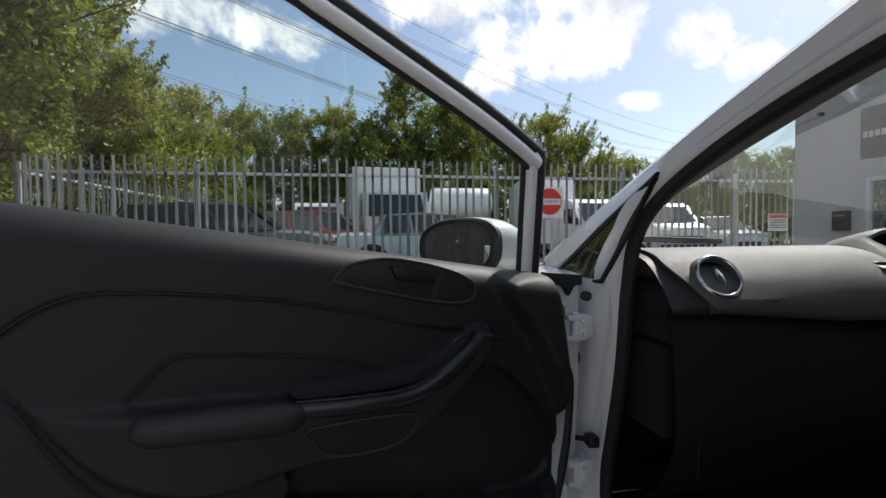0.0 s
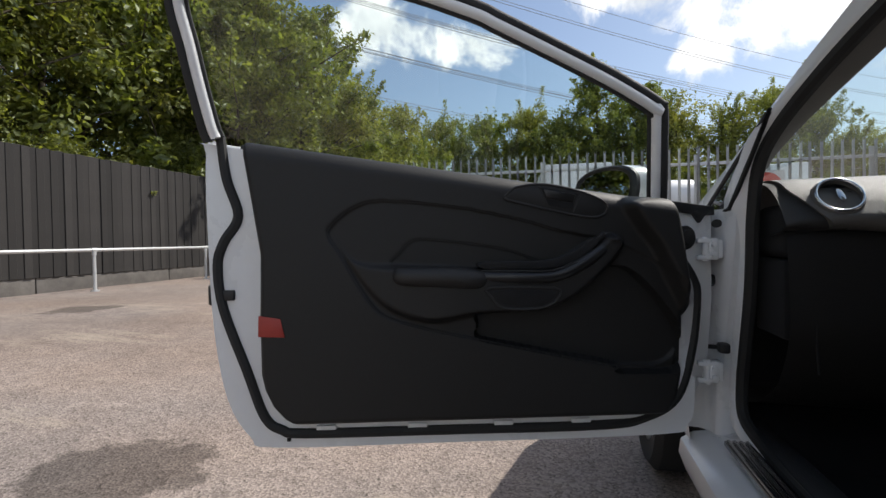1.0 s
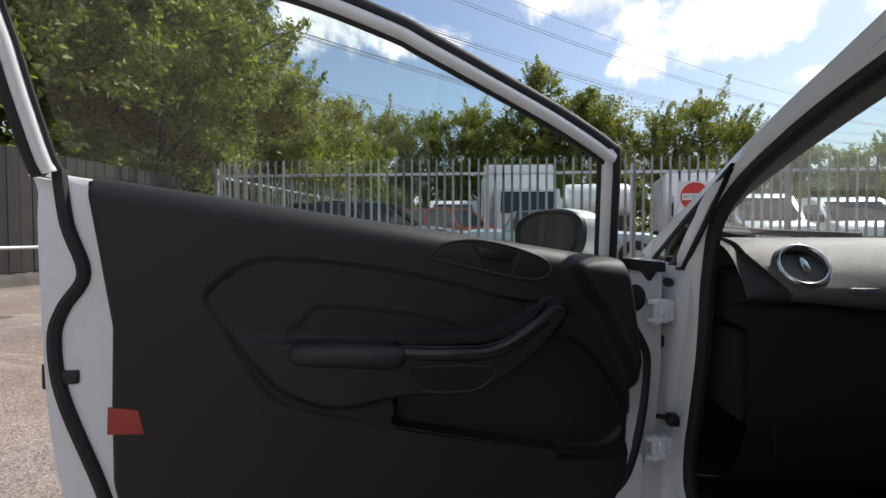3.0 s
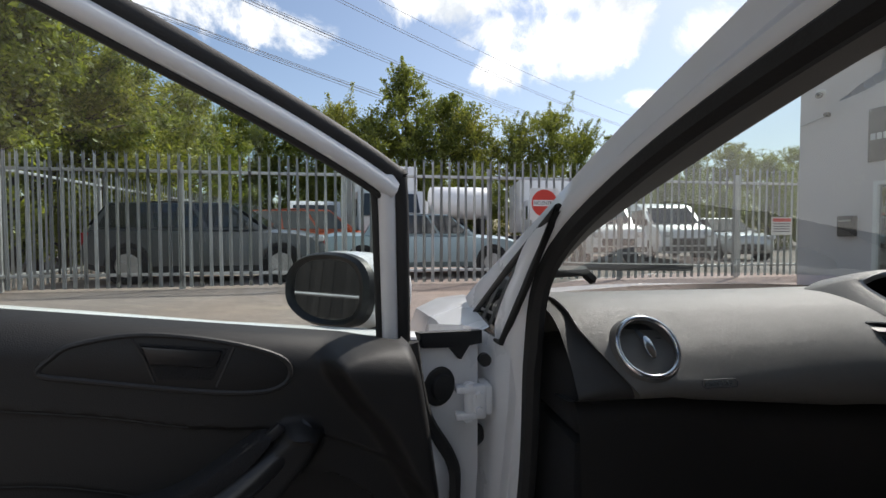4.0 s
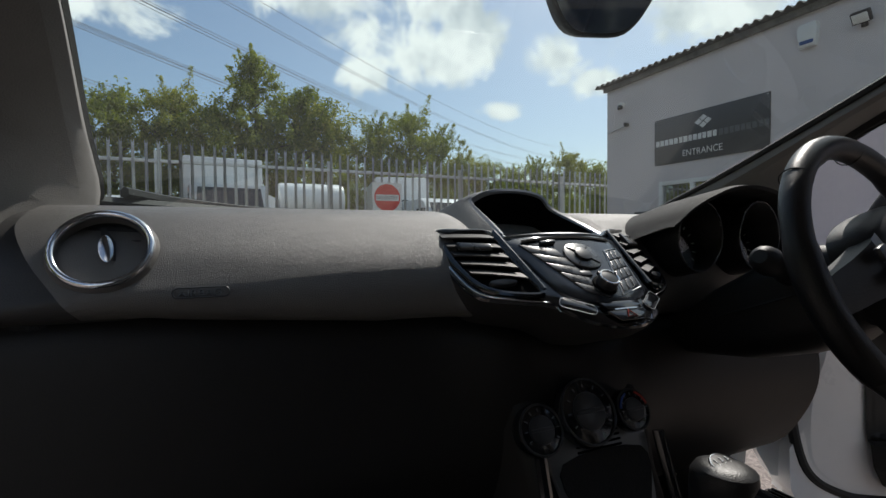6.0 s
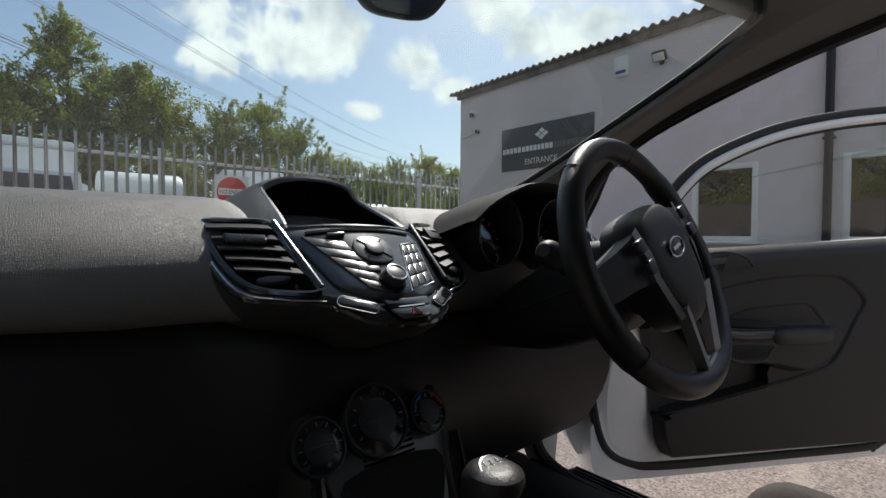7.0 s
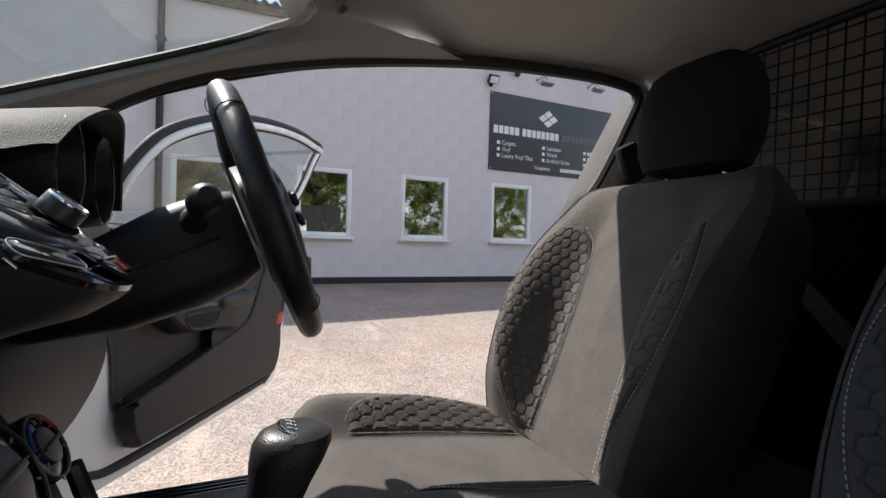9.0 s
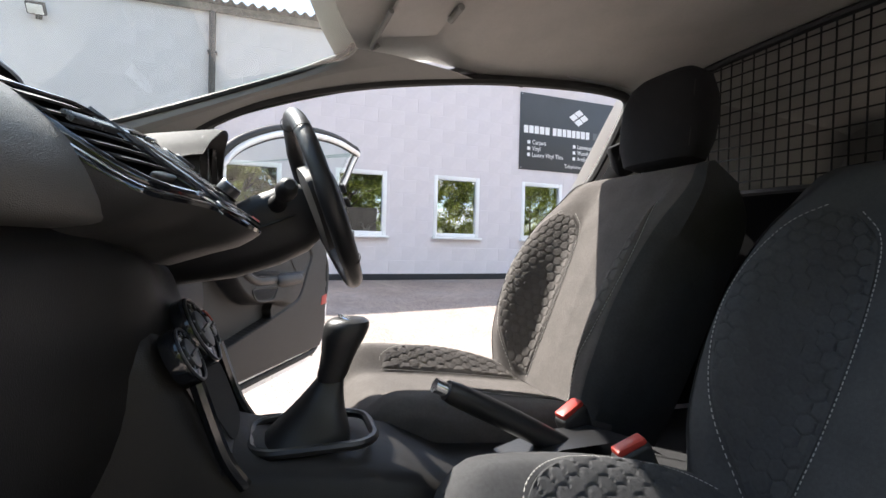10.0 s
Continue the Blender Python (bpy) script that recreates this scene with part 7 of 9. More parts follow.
def make_dash():
    d = thing("dashboard", "dark grey grained plastic dashboard with round vents", "dashboard")
    bm = bmesh.new()
    rows = []
    for i in range(97):
        x = -0.652 + 1.304 * i / 96
        # the passenger's end is cut back below the vent
        rows.append(smooth_line([(-0.5 + (x + 0.5) * (1 - 0.42 * min(1.0, max(0.0, (1.02 - z) / 0.08))) if x < -0.5 else x, y, z) for y, z in dash_profile(x)], 4))
    loft(bm, rows)
    for row in (rows[0], rows[-1]):
        bm.faces.new([bm.verts.new(p) for p in row])
    part("upper_pad", bm, DASH, d, "grained dark grey upper pad")
    # pad's end in a darker plastic, which paints its shaded side
    bm = bmesh.new()
    loft(bm, [smooth_line([(x, y + 0.012, z - 0.004) for y, z in dash_profile(x)[3:]], 3) for x in (-0.55, -0.60, -0.64, -0.675)])
    part("end_trim", bm, SILL_AND_DASH_SHADE, d, "end of the dashboard, darkened in colour for shade")
    # glove box side and knee panels
    bm = bmesh.new()
    rows = []
    for i in range(41):
        x = -0.67 + 1.34 * i / 40
        c = math.exp(-((x - 0.01) / 0.15) ** 2)
        b = 0.082 / (1 + (abs(x + 0.006) / 0.135) ** 6)
        q = min(1.0, max(0.0, (0.02 - x) / 0.16))
        f = 0.024 * min(1.0, max(0.0, (x + 0.55) / 0.28))
        rows.append(smooth_line([(x, y, z) for y, z in ((-0.11 - 0.05 * q - 0.5 * b, 0.872 + (0.056 - f) * q), (-0.150 - 0.026 * q - 0.8 * b, 0.862 + (0.046 - f) * q), (-0.176 - 0.008 * q - 0.75 * b, 0.83 + 0.02 * q), (-0.19 - 0.05 * c - 0.2 * b, 0.77), (-0.19 - 0.06 * c, 0.70), (-0.16 - 0.05 * c, 0.62), (-0.10, 0.54), (0.06, 0.46), (0.30, 0.44))], 3))
    loft(bm, rows)
    part("lower_panel", bm, DASH_SHADED, d, "lower dashboard and glove box, darkened in colour for shade")
    bm = bmesh.new()
    tube(bm, smooth_line([(-0.60, -0.156, 0.83), (-0.40, -0.157, 0.825), (-0.15, -0.185, 0.825)], 6), 0.003, 6)
    tube(bm, smooth_line([(-0.60, -0.16, 0.60), (-0.62, -0.190, 0.72), (-0.60, -0.156, 0.83)], 6), 0.003, 6)
    part("glove_box_seam", bm, CARPET, d)
    # round side vents
    for s in (-1, 1):
        turn = Matrix.Translation((s * 0.567, -0.168, 1.001)) @ Matrix.Rotation(radians(s * 2), 4, "Z") @ Matrix.Rotation(radians(57), 4, "X")
        bm = bmesh.new()
        prof = [(0.054, -0.040), (0.0520, -0.010), (0.0498, 0.003), (0.0465, 0.0080), (0.0425, 0.007), (0.040, -0.004)]
        loft(bm, [[turn @ Vector((r * math.cos(a), r * math.sin(a), h)) for r, h in prof] for a in (2 * math.pi * i / 48 for i in range(49))])
        v = part("side_vent", bm, DASH, d, "round air vent with a chrome ring")
        bm = bmesh.new()
        tube(bm, [turn @ Vector((0.0435 * math.cos(a), 0.0435 * math.sin(a), 0.0082)) for a in (2 * math.pi * i / 56 for i in range(56))], 0.0040, 10, True)
        part("chrome_ring", bm, CHROME, v)
        bm = bmesh.new()
        cyl(bm, (0, 0, -0.012), 0.0410, 0.006, "z", 40)
        for i in range(3):
            tube(bm, [(-0.035 + 0.002 * i, -0.016 + 0.016 * i, -0.006), (0.035 - 0.002 * i, -0.016 + 0.016 * i, -0.006)], 0.0022, 6)
        bm.transform(turn)
        part("louvre_disc", bm, BLACK_PLASTIC, v)
        bm = bmesh.new()
        loft(bm, [[(0.006 + x * 0.4, -0.034, -0.004), (0.006 + x, -0.012, 0.002), (0.004 + x, 0.010, 0.003), (x * 0.4 - 0.006, 0.034, -0.004)] for x in (-0.006, 0.0, 0.006)])
        bm.transform(turn)
        part("vent_flap", bm, BUTTON, v)
        bm = bmesh.new()
        slab(bm, [(0.007 * math.cos(a), 0.017 * math.sin(a)) for a in (2 * math.pi * i / 20 for i in range(20))], 0.004, Matrix.Translation((0.003, 0.0, 0.004)) @ Matrix.Rotation(radians(10), 4, "Z"), 0.0012)
        bm.transform(turn)
        part("vent_tab", bm, CHROME, v)
    # near-black boxes paint the shade in the gaps at both ends
    for s in (-1, 1):
        bm = bmesh.new()
        box(bm, (s * 0.640, -0.055, 0.765), (0.044, 0.17, 0.19), 0.012)
        part("kick_end", bm, CARPET, d)
        bm = bmesh.new()
        box(bm, (s * 0.632, -0.066, 0.928), (0.066, 0.20, 0.13), 0.030, seg=4)
        part("end_cap", bm, CARPET, d)
    # airbag mark
    bm = bmesh.new()
    here = Matrix.Translation((-0.475, -0.2005, 0.957)) @ Matrix.Rotation(radians(66), 4, "X")
    tube(bm, [here @ Vector((x, y, 0.001)) for x, y in rounded(0.054, 0.011, 0.005)], 0.0008, 5, True)
    part("airbag_frame", bm, BUTTON, d)
    words("airbag_word", "AIRBAG", 0.0105, here @ Matrix.Translation((-0.0225, -0.0037, 0.0)), SIGN_FAINT, d, squash=1.15)
    return d


dashboard = make_dash()

# ---- centre stack: panel space, u across, v up the slope, w out of it ----
SLOPE = radians(38)
STACK = Matrix.Translation((-0.006, -0.146, 1.020)) @ Matrix(((1, 0, 0, 0), (0, math.cos(SLOPE), -math.sin(SLOPE), 0), (0, math.sin(SLOPE), math.cos(SLOPE), 0), (0, 0, 0, 1)))


def crown(u):
    """How far the panel's bowed face stands out at u."""
    return 0.034 - 1.25 * u * u


def make_stack():
    s = thing("centre_stack", "gloss black audio unit between two air vents", "audio unit", STACK)

    def bowed(name, bm, mat, parent, label="", smooth=True):
        for v in bm.verts:
            v.co.z += crown(v.co.x)
        return part(name, bm, mat, parent, label, smooth)

    rim = curve2([(-0.190, 0.012), (-0.152, -0.003), (-0.112, -0.020), (-0.085, -0.036), (-0.04, -0.043), (0.0, -0.044), (0.04, -0.043), (0.085, -0.036), (0.112, -0.020), (0.152, -0.003), (0.190, 0.012), (0.184, -0.05), (0.166, -0.126), (0.128, -0.156), (0.085, -0.178), (0.050, -0.214), (0.0, -0.228), (-0.050, -0.214), (-0.085, -0.178), (-0.128, -0.156), (-0.166, -0.126), (-0.184, -0.05)], 4)
    # dash moulding in a darker plastic: shade below the vents is painted in
    bm = bmesh.new()
    loft(bm, [[(a * k, (b + 0.1) * kv - 0.1 + dv, w) for a, b in rim] for k, kv, dv, w in ((1.0, 1.0, 0.0, -0.004), (1.0, 1.0, 0.002, -0.014), (0.97, 0.97, 0.006, -0.034), (0.93, 0.90, 0.016, -0.060), (0.88, 0.80, 0.03, -0.10))], close=True)
    bowed("carrier", bm, SILL_AND_DASH_SHADE, s, "grained grey moulding under the panel")
    bm = bmesh.new()
    loft(bm, [[(a * k, (b + 0.1) * k - 0.1, w) for a, b in rim] for k, w in ((1.0, -0.004), (0.992, 0.0), (0.975, 0.001), (0.8, 0.001), (0.6, 0.001), (0.4, 0.001), (0.2, 0.001), (0.02, 0.001))], close=True, cap=True)
    bowed("panel_skin", bm, GLOSS_BLACK, s, "gloss black surround")
    for k in (-1, 1):
        bm = bmesh.new()
        tube(bm, smooth_line([(k * 0.186, -0.005, 0.001), (k * 0.180, -0.05, 0.001), (k * 0.163, -0.122, 0.001), (k * 0.127, -0.153, 0.001), (k * 0.088, -0.172, 0.0), (k * 0.080, -0.186, -0.003)], 6), 0.0011, 8)
        bowed("silver_edging", bm, CHROME if k < 0 else SILVER, s, "thin bright edging")
    # side air vents
    for k in (-1, 1):
        tl, tr, br, bl = (Vector((k * a, b, 0)) for a, b in ((0.176, 0.000), (0.108, -0.032), (0.092, -0.158), (0.156, -0.120)))
        quad = [tl, tl.lerp(tr, 0.5) + Vector((0, 0.002, 0)), tr, tr.lerp(br, 0.35), tr.lerp(br, 0.7), br, br.lerp(bl, 0.5) + Vector((k * 0.006, -0.006, 0)), bl, bl.lerp(tl, 0.35) + Vector((k * 0.006, 0, 0)), bl.lerp(tl, 0.7) + Vector((k * 0.004, 0, 0))]
        ring = curve2([(q.x, q.y) for q in quad], 4)
        bm = bmesh.new()
        tube(bm, [(a, b, 0.003) for a, b in ring], 0.0042, 8, True)
        v = bowed("air_vent", bm, GLOSS_BLACK, s, "air vent with black louvres")
        # near-black backing paints the shade behind the louvres
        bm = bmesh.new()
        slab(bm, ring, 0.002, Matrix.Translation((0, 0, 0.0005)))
        bowed("vent_back", bm, UNLIT_BLACK, v)
        for i in range(5):
            t = 0.10 + 0.165 * i
            a, b = tl.lerp(bl, t), tr.lerp(br, t)
            d = (b - a) * 0.95
            wide = Vector((0, 0.0085, 0))
            bm = bmesh.new()
            rows = [[a + d * q + wide * e + Vector((k * 0.004 * math.sin(math.pi * t), 0, 0.003 + z)) for e, z in ((1, 0.0), (0.9, 0.0022), (-0.9, 0.0082), (-1, 0.006))] for q in (0.03, 0.35, 0.7, 1.0)]
            loft(bm, rows, close=True, cap=True)
            bowed("louvre", bm, LOUVRE, v)
        bm = bmesh.new()
        c = tl.lerp(bl, 0.33).lerp(tr.lerp(br, 0.33), 0.42)
        slab(bm, [(c.x - 0.019, c.y + 0.014), (c.x + 0.019, c.y - 0.007 if k < 0 else c.y + 0.014), (c.x + 0.019, c.y - 0.017 if k < 0 else c.y + 0.002), (c.x - 0.019, c.y + 0.002 if k < 0 else c.y - 0.012)], 0.006, Matrix.Translation((0, 0, 0.008)), 0.002)
        bowed("vent_slider", bm, SILVER_BTN, v, "grey vent slider")
        bm = bmesh.new()
        c = tl.lerp(bl, 0.93).lerp(tr.lerp(br, 0.93), 0.42)
        slab(bm, [(c.x + 0.016 * math.cos(a), c.y + 0.0055 * math.sin(a) - k * 0.30 * 0.016 * math.cos(a) * -1) for a in (2 * math.pi * i / 20 for i in range(20))], 0.006, Matrix.Translation((0, 0, 0.003)), 0.0015)
        bowed("thumb_wheel", bm, BUTTON, v)
        bm = bmesh.new()
        tube(bm, smooth_line([tr + Vector((-k * 0.004, 0.0, 0.006)), tr.lerp(br, 0.5) + Vector((-k * 0.004, 0, 0.006)), br + Vector((-k * 0.003, 0.004, 0.006))], 5), 0.0032, 8)
        bowed("divider", bm, SILVER_BTN, v, "satin grey divider beside the vent")
    # audio face plate
    bm = bmesh.new()
    outline = curve2([(-0.094, -0.055), (0.0, -0.058), (0.094, -0.055), (0.086, -0.10), (0.068, -0.165), (0.034, -0.188), (0.0, -0.191), (-0.034, -0.188), (-0.068, -0.165), (-0.086, -0.10)], 5)
    loft(bm, [[(a * k, (b + 0.12) * k - 0.12, w) for a, b in outline] for k, w in ((1.0, 0.001), (0.99, 0.004), (0.97, 0.005), (0.7, 0.005), (0.4, 0.005), (0.05, 0.005))], close=True, cap=True)
    face = bowed("face_plate", bm, material("audio_fascia", (0.036, 0.043, 0.054), 0.2, 0.35, scale=10, vary=0.08, coat=0.3), s, "blue-black audio face plate")
    # raised near-black strip paints the shade of the slot
    bm = bmesh.new()
    loft(bm, [[(-0.076 + 0.0095 * i, -0.0635 + a, 0.0055 + b) for a, b in ((-0.00225, 0.0), (0.00225, 0.0), (0.00225, 0.0015), (-0.00225, 0.0015))] for i in range(17)], close=True, cap=True)
    bowed("disc_slot", bm, UNLIT_BLACK, face, smooth=False)
    bm = bmesh.new()
    box(bm, (-0.041, -0.073, 0.007), (0.024, 0.006, 0.006), 0.002)
    bowed("eject_button", bm, SILVER_BTN, s)

    def four(name, corners, h, mat, bevel=0.001):
        bm = bmesh.new()
        slab(bm, corners, h, Matrix.Translation((0, 0, 0.0045)), bevel)
        return bowed(name, bm, mat, s)

    # five slanting mode keys with their words
    la, lb = Vector((-0.083, -0.067)), Vector((-0.037, -0.170))
    ra, rb = Vector((-0.036, -0.086)), Vector((-0.010, -0.186))
    for i, text in enumerate(("CD", "RADIO", "AUX", "PHONE", "MENU")):
        a, b = i / 5 + 0.012, (i + 1) / 5 - 0.012
        p, q, r, t = la.lerp(lb, a), ra.lerp(rb, a), ra.lerp(rb, b), la.lerp(lb, b)
        four("mode_button", [tuple(p), tuple(q), tuple(r), tuple(t)], 0.0024, SILVER_BTN, 0.0008)
        c = (p + q + r + t) / 4
        slant = math.atan2((q - p).y, (q - p).x)
        words("key_word", text, 0.0068, Matrix.Translation((c.x - 0.0018 * len(text), c.y - 0.0005 + 0.0008 * len(text), crown(c.x) + 0.0072)) @ Matrix.Rotation(math.atan(2.9 * c.x), 4, "Y") @ Matrix.Rotation(slant, 4, "Z"), SIGN_FAINT, s, squash=1.0).data.transform(Matrix.Diagonal((1, 1, 0.2, 1)))
    corners = [Vector(q) for q in ((0.048, -0.094, 0), (0.079, -0.084, 0), (0.058, -0.162, 0), (0.017, -0.177, 0))]

    def key_at(a, b):
        return corners[0].lerp(corners[1], a).lerp(corners[3].lerp(corners[2], a), b)

    for i in range(4):
        for j in range(3):
            quad = [key_at((j + a) / 3, (i + b) / 4) for a, b in ((0.06, 0.06), (0.94, 0.06), (0.94, 0.94), (0.06, 0.94))]
            four("number_key", [(q.x, q.y) for q in quad], 0.0026, SILVER_BTN, 0.0009)
    bm = bmesh.new()
    tube(bm, [(q.x, q.y, 0.0055) for q in (key_at(-0.05, -0.04), key_at(1.05, -0.04), key_at(1.05, 1.04), key_at(-0.05, 1.04))], 0.0012, 6, True)
    bowed("keypad_edge", bm, SILVER, s)
    bm = bmesh.new()
    slab(bm, curve2([(-0.020, -0.084), (-0.002, -0.079), (0.018, -0.084), (0.026, -0.100), (0.018, -0.124), (-0.002, -0.131), (-0.022, -0.124), (-0.030, -0.104)], 4), 0.004, Matrix.Translation((0, 0, 0.0045)), 0.0015)
    ring = bowed("menu_ring", bm, SILVER_BTN, s, "rounded menu pad")
    for a in range(4):
        bm = bmesh.new()
        box(bm, (-0.002 + 0.0165 * math.cos(radians(45 + 90 * a)), -0.105 + 0.0165 * math.sin(radians(45 + 90 * a)), 0.009), (0.0165, 0.0014, 0.001), 0.0, Matrix.Rotation(radians(45 + 90 * a), 4, "Z"))
        bowed("pad_split", bm, UNLIT_BLACK, ring, smooth=False)
    bm = bmesh.new()
    cyl(bm, (-0.002, -0.105, 0.0095), 0.0125, 0.005, "z", 26, bevel=0.001)
    bowed("ok_button", bm, BUTTON, ring)
    for q in ((-0.019, -0.139), (0.009, -0.142)):
        bm = bmesh.new()
        box(bm, (q[0], q[1], 0.006), (0.017, 0.009, 0.003), 0.001, Matrix.Rotation(radians(-6), 4, "Z"))
        bowed("seek_button", bm, BUTTON, s)
    bm = bmesh.new()
    cyl(bm, (-0.006, -0.164, 0.008), 0.0165, 0.004, "z", 30, bevel=0.001)
    bowed("knob_collar", bm, UNLIT_BLACK, s)
    bm = bmesh.new()
    cyl(bm, (-0.006, -0.164, 0.014), 0.0135, 0.016, "z", 30, bevel=0.002)
    knob = bowed("volume_knob", bm, BUTTON, s, "black volume knob with a chrome rim")
    bm = bmesh.new()
    tube(bm, [(-0.006 + 0.0122 * math.cos(a), -0.164 + 0.0122 * math.sin(a), 0.0218) for a in (2 * math.pi * i / 32 for i in range(32))], 0.0013, 6, True)
    bowed("knob_rim", bm, CHROME, knob)
    for k in (-1, 1):
        turn = Matrix.Translation((k * 0.060, -0.188, -0.0005)) @ Matrix.Rotation(radians(k * 34), 4, "Z")
        bm = bmesh.new()
        slab(bm, rounded(0.044, 0.015, 0.006), 0.005, turn, 0.002)
        bowed("lower_button", bm, GLOSS_BLACK, s)
        bm = bmesh.new()
        tube(bm, [turn @ Vector((u, v, 0.0045)) for u, v in rounded(0.045, 0.016, 0.0065)], 0.0004, 5, True)
        bowed("button_edge", bm, SILVER, s)
    four("lock_button", [(-0.032, -0.190), (0.030, -0.190), (0.026, -0.203), (-0.028, -0.203)], 0.002, GLOSS_BLACK, 0.001)
    hz = four("hazard_button", [(-0.030, -0.205), (0.028, -0.205), (0.018, -0.221), (-0.020, -0.221)], 0.002, GLOSS_BLACK, 0.001)
    bm = bmesh.new()
    box(bm, (-0.001, -0.204, 0.0068), (0.036, 0.0016, 0.0008))
    bowed("bright_line", bm, CHROME, s, smooth=False)
    bm = bmesh.new()
    tube(bm, [(-0.001, -0.207, 0.007), (0.0055, -0.217, 0.007), (-0.0075, -0.217, 0.007)], 0.0011, 5, True)
    bowed("hazard_mark", bm, RED_PLASTIC, hz, "small red warning triangle")
    # display hood: a deep recess, its shade in the near-black lining, in a satin grey rim
    lip = smooth_line([(0.098, -0.046, 0.022), (0.092, 0.010, 0.008), (0.085, 0.066, -0.008), (0.078, 0.088, -0.010), (0.066, 0.101, 0.000), (0.040, 0.108, 0.005), (0.0, 0.111, 0.006), (-0.035, 0.110, 0.002), (-0.058, 0.108, -0.008), (-0.068, 0.100, -0.014), (-0.073, 0.050, -0.002), (-0.080, 0.0, 0.013), (-0.088, -0.042, 0.025)], 5)
    front = smooth_line([(-0.088, -0.042, 0.025), (-0.045, -0.047, 0.034), (0.0, -0.049, 0.037), (0.05, -0.048, 0.034), (0.098, -0.046, 0.022)], 5)
    ring = lip + front[1:-1]
    mid = Vector((0.0, 0.02, 0.0))

    def flare(p, out, down):
        d = Vector((p.x, (p.y - 0.02) * 0.8, 0))
        d = d.normalized() if d.length else d
        return p + d * out + Vector((0, 0, -down))

    bm = bmesh.new()
    loft(bm, [[flare(p, a, b) for p in lip] for a, b in ((0.0, 0.0), (0.003, -0.001), (0.010, 0.002), (0.024, 0.014), (0.045, 0.040), (0.07, 0.075))])
    part("display_hood", bm, DASH, s, "grey hood over the display")
    bm = bmesh.new()
    loft(bm, [[flare(p, a, b) for p in ring + ring[:1]] for a, b in ((-0.003, 0.003), (-0.001, -0.0005), (0.004, -0.002), (0.008, 0.0015))])
    part("hood_edging", bm, SILVER_TRIM, s, "satin grey rim of the display recess")
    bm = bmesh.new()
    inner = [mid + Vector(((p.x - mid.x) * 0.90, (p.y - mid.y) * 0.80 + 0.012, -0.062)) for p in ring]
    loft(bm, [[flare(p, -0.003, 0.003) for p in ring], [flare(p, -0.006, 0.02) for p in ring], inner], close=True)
    part("hood_lining", bm, UNLIT_BLACK, s)
    bm = bmesh.new()
    slab(bm, [(p.x, p.y) for p in inner][::2], 0.003, Matrix.Translation((0, 0, -0.064)))
    part("display", bm, GLOSS_BLACK, s, "unlit black display")
    return s


LOUVRE = material("black_louvre", (0.008, 0.008, 0.009), 0.5, scale=30, vary=0.1)
SILVER_TRIM = material("satin_grey_trim", (0.20, 0.205, 0.21), 0.32, 0.5, scale=14, vary=0.06)
SILVER_BTN = material("grey_button", (0.095, 0.098, 0.102), 0.27, 0.5, scale=30, vary=0.08)
make_stack()


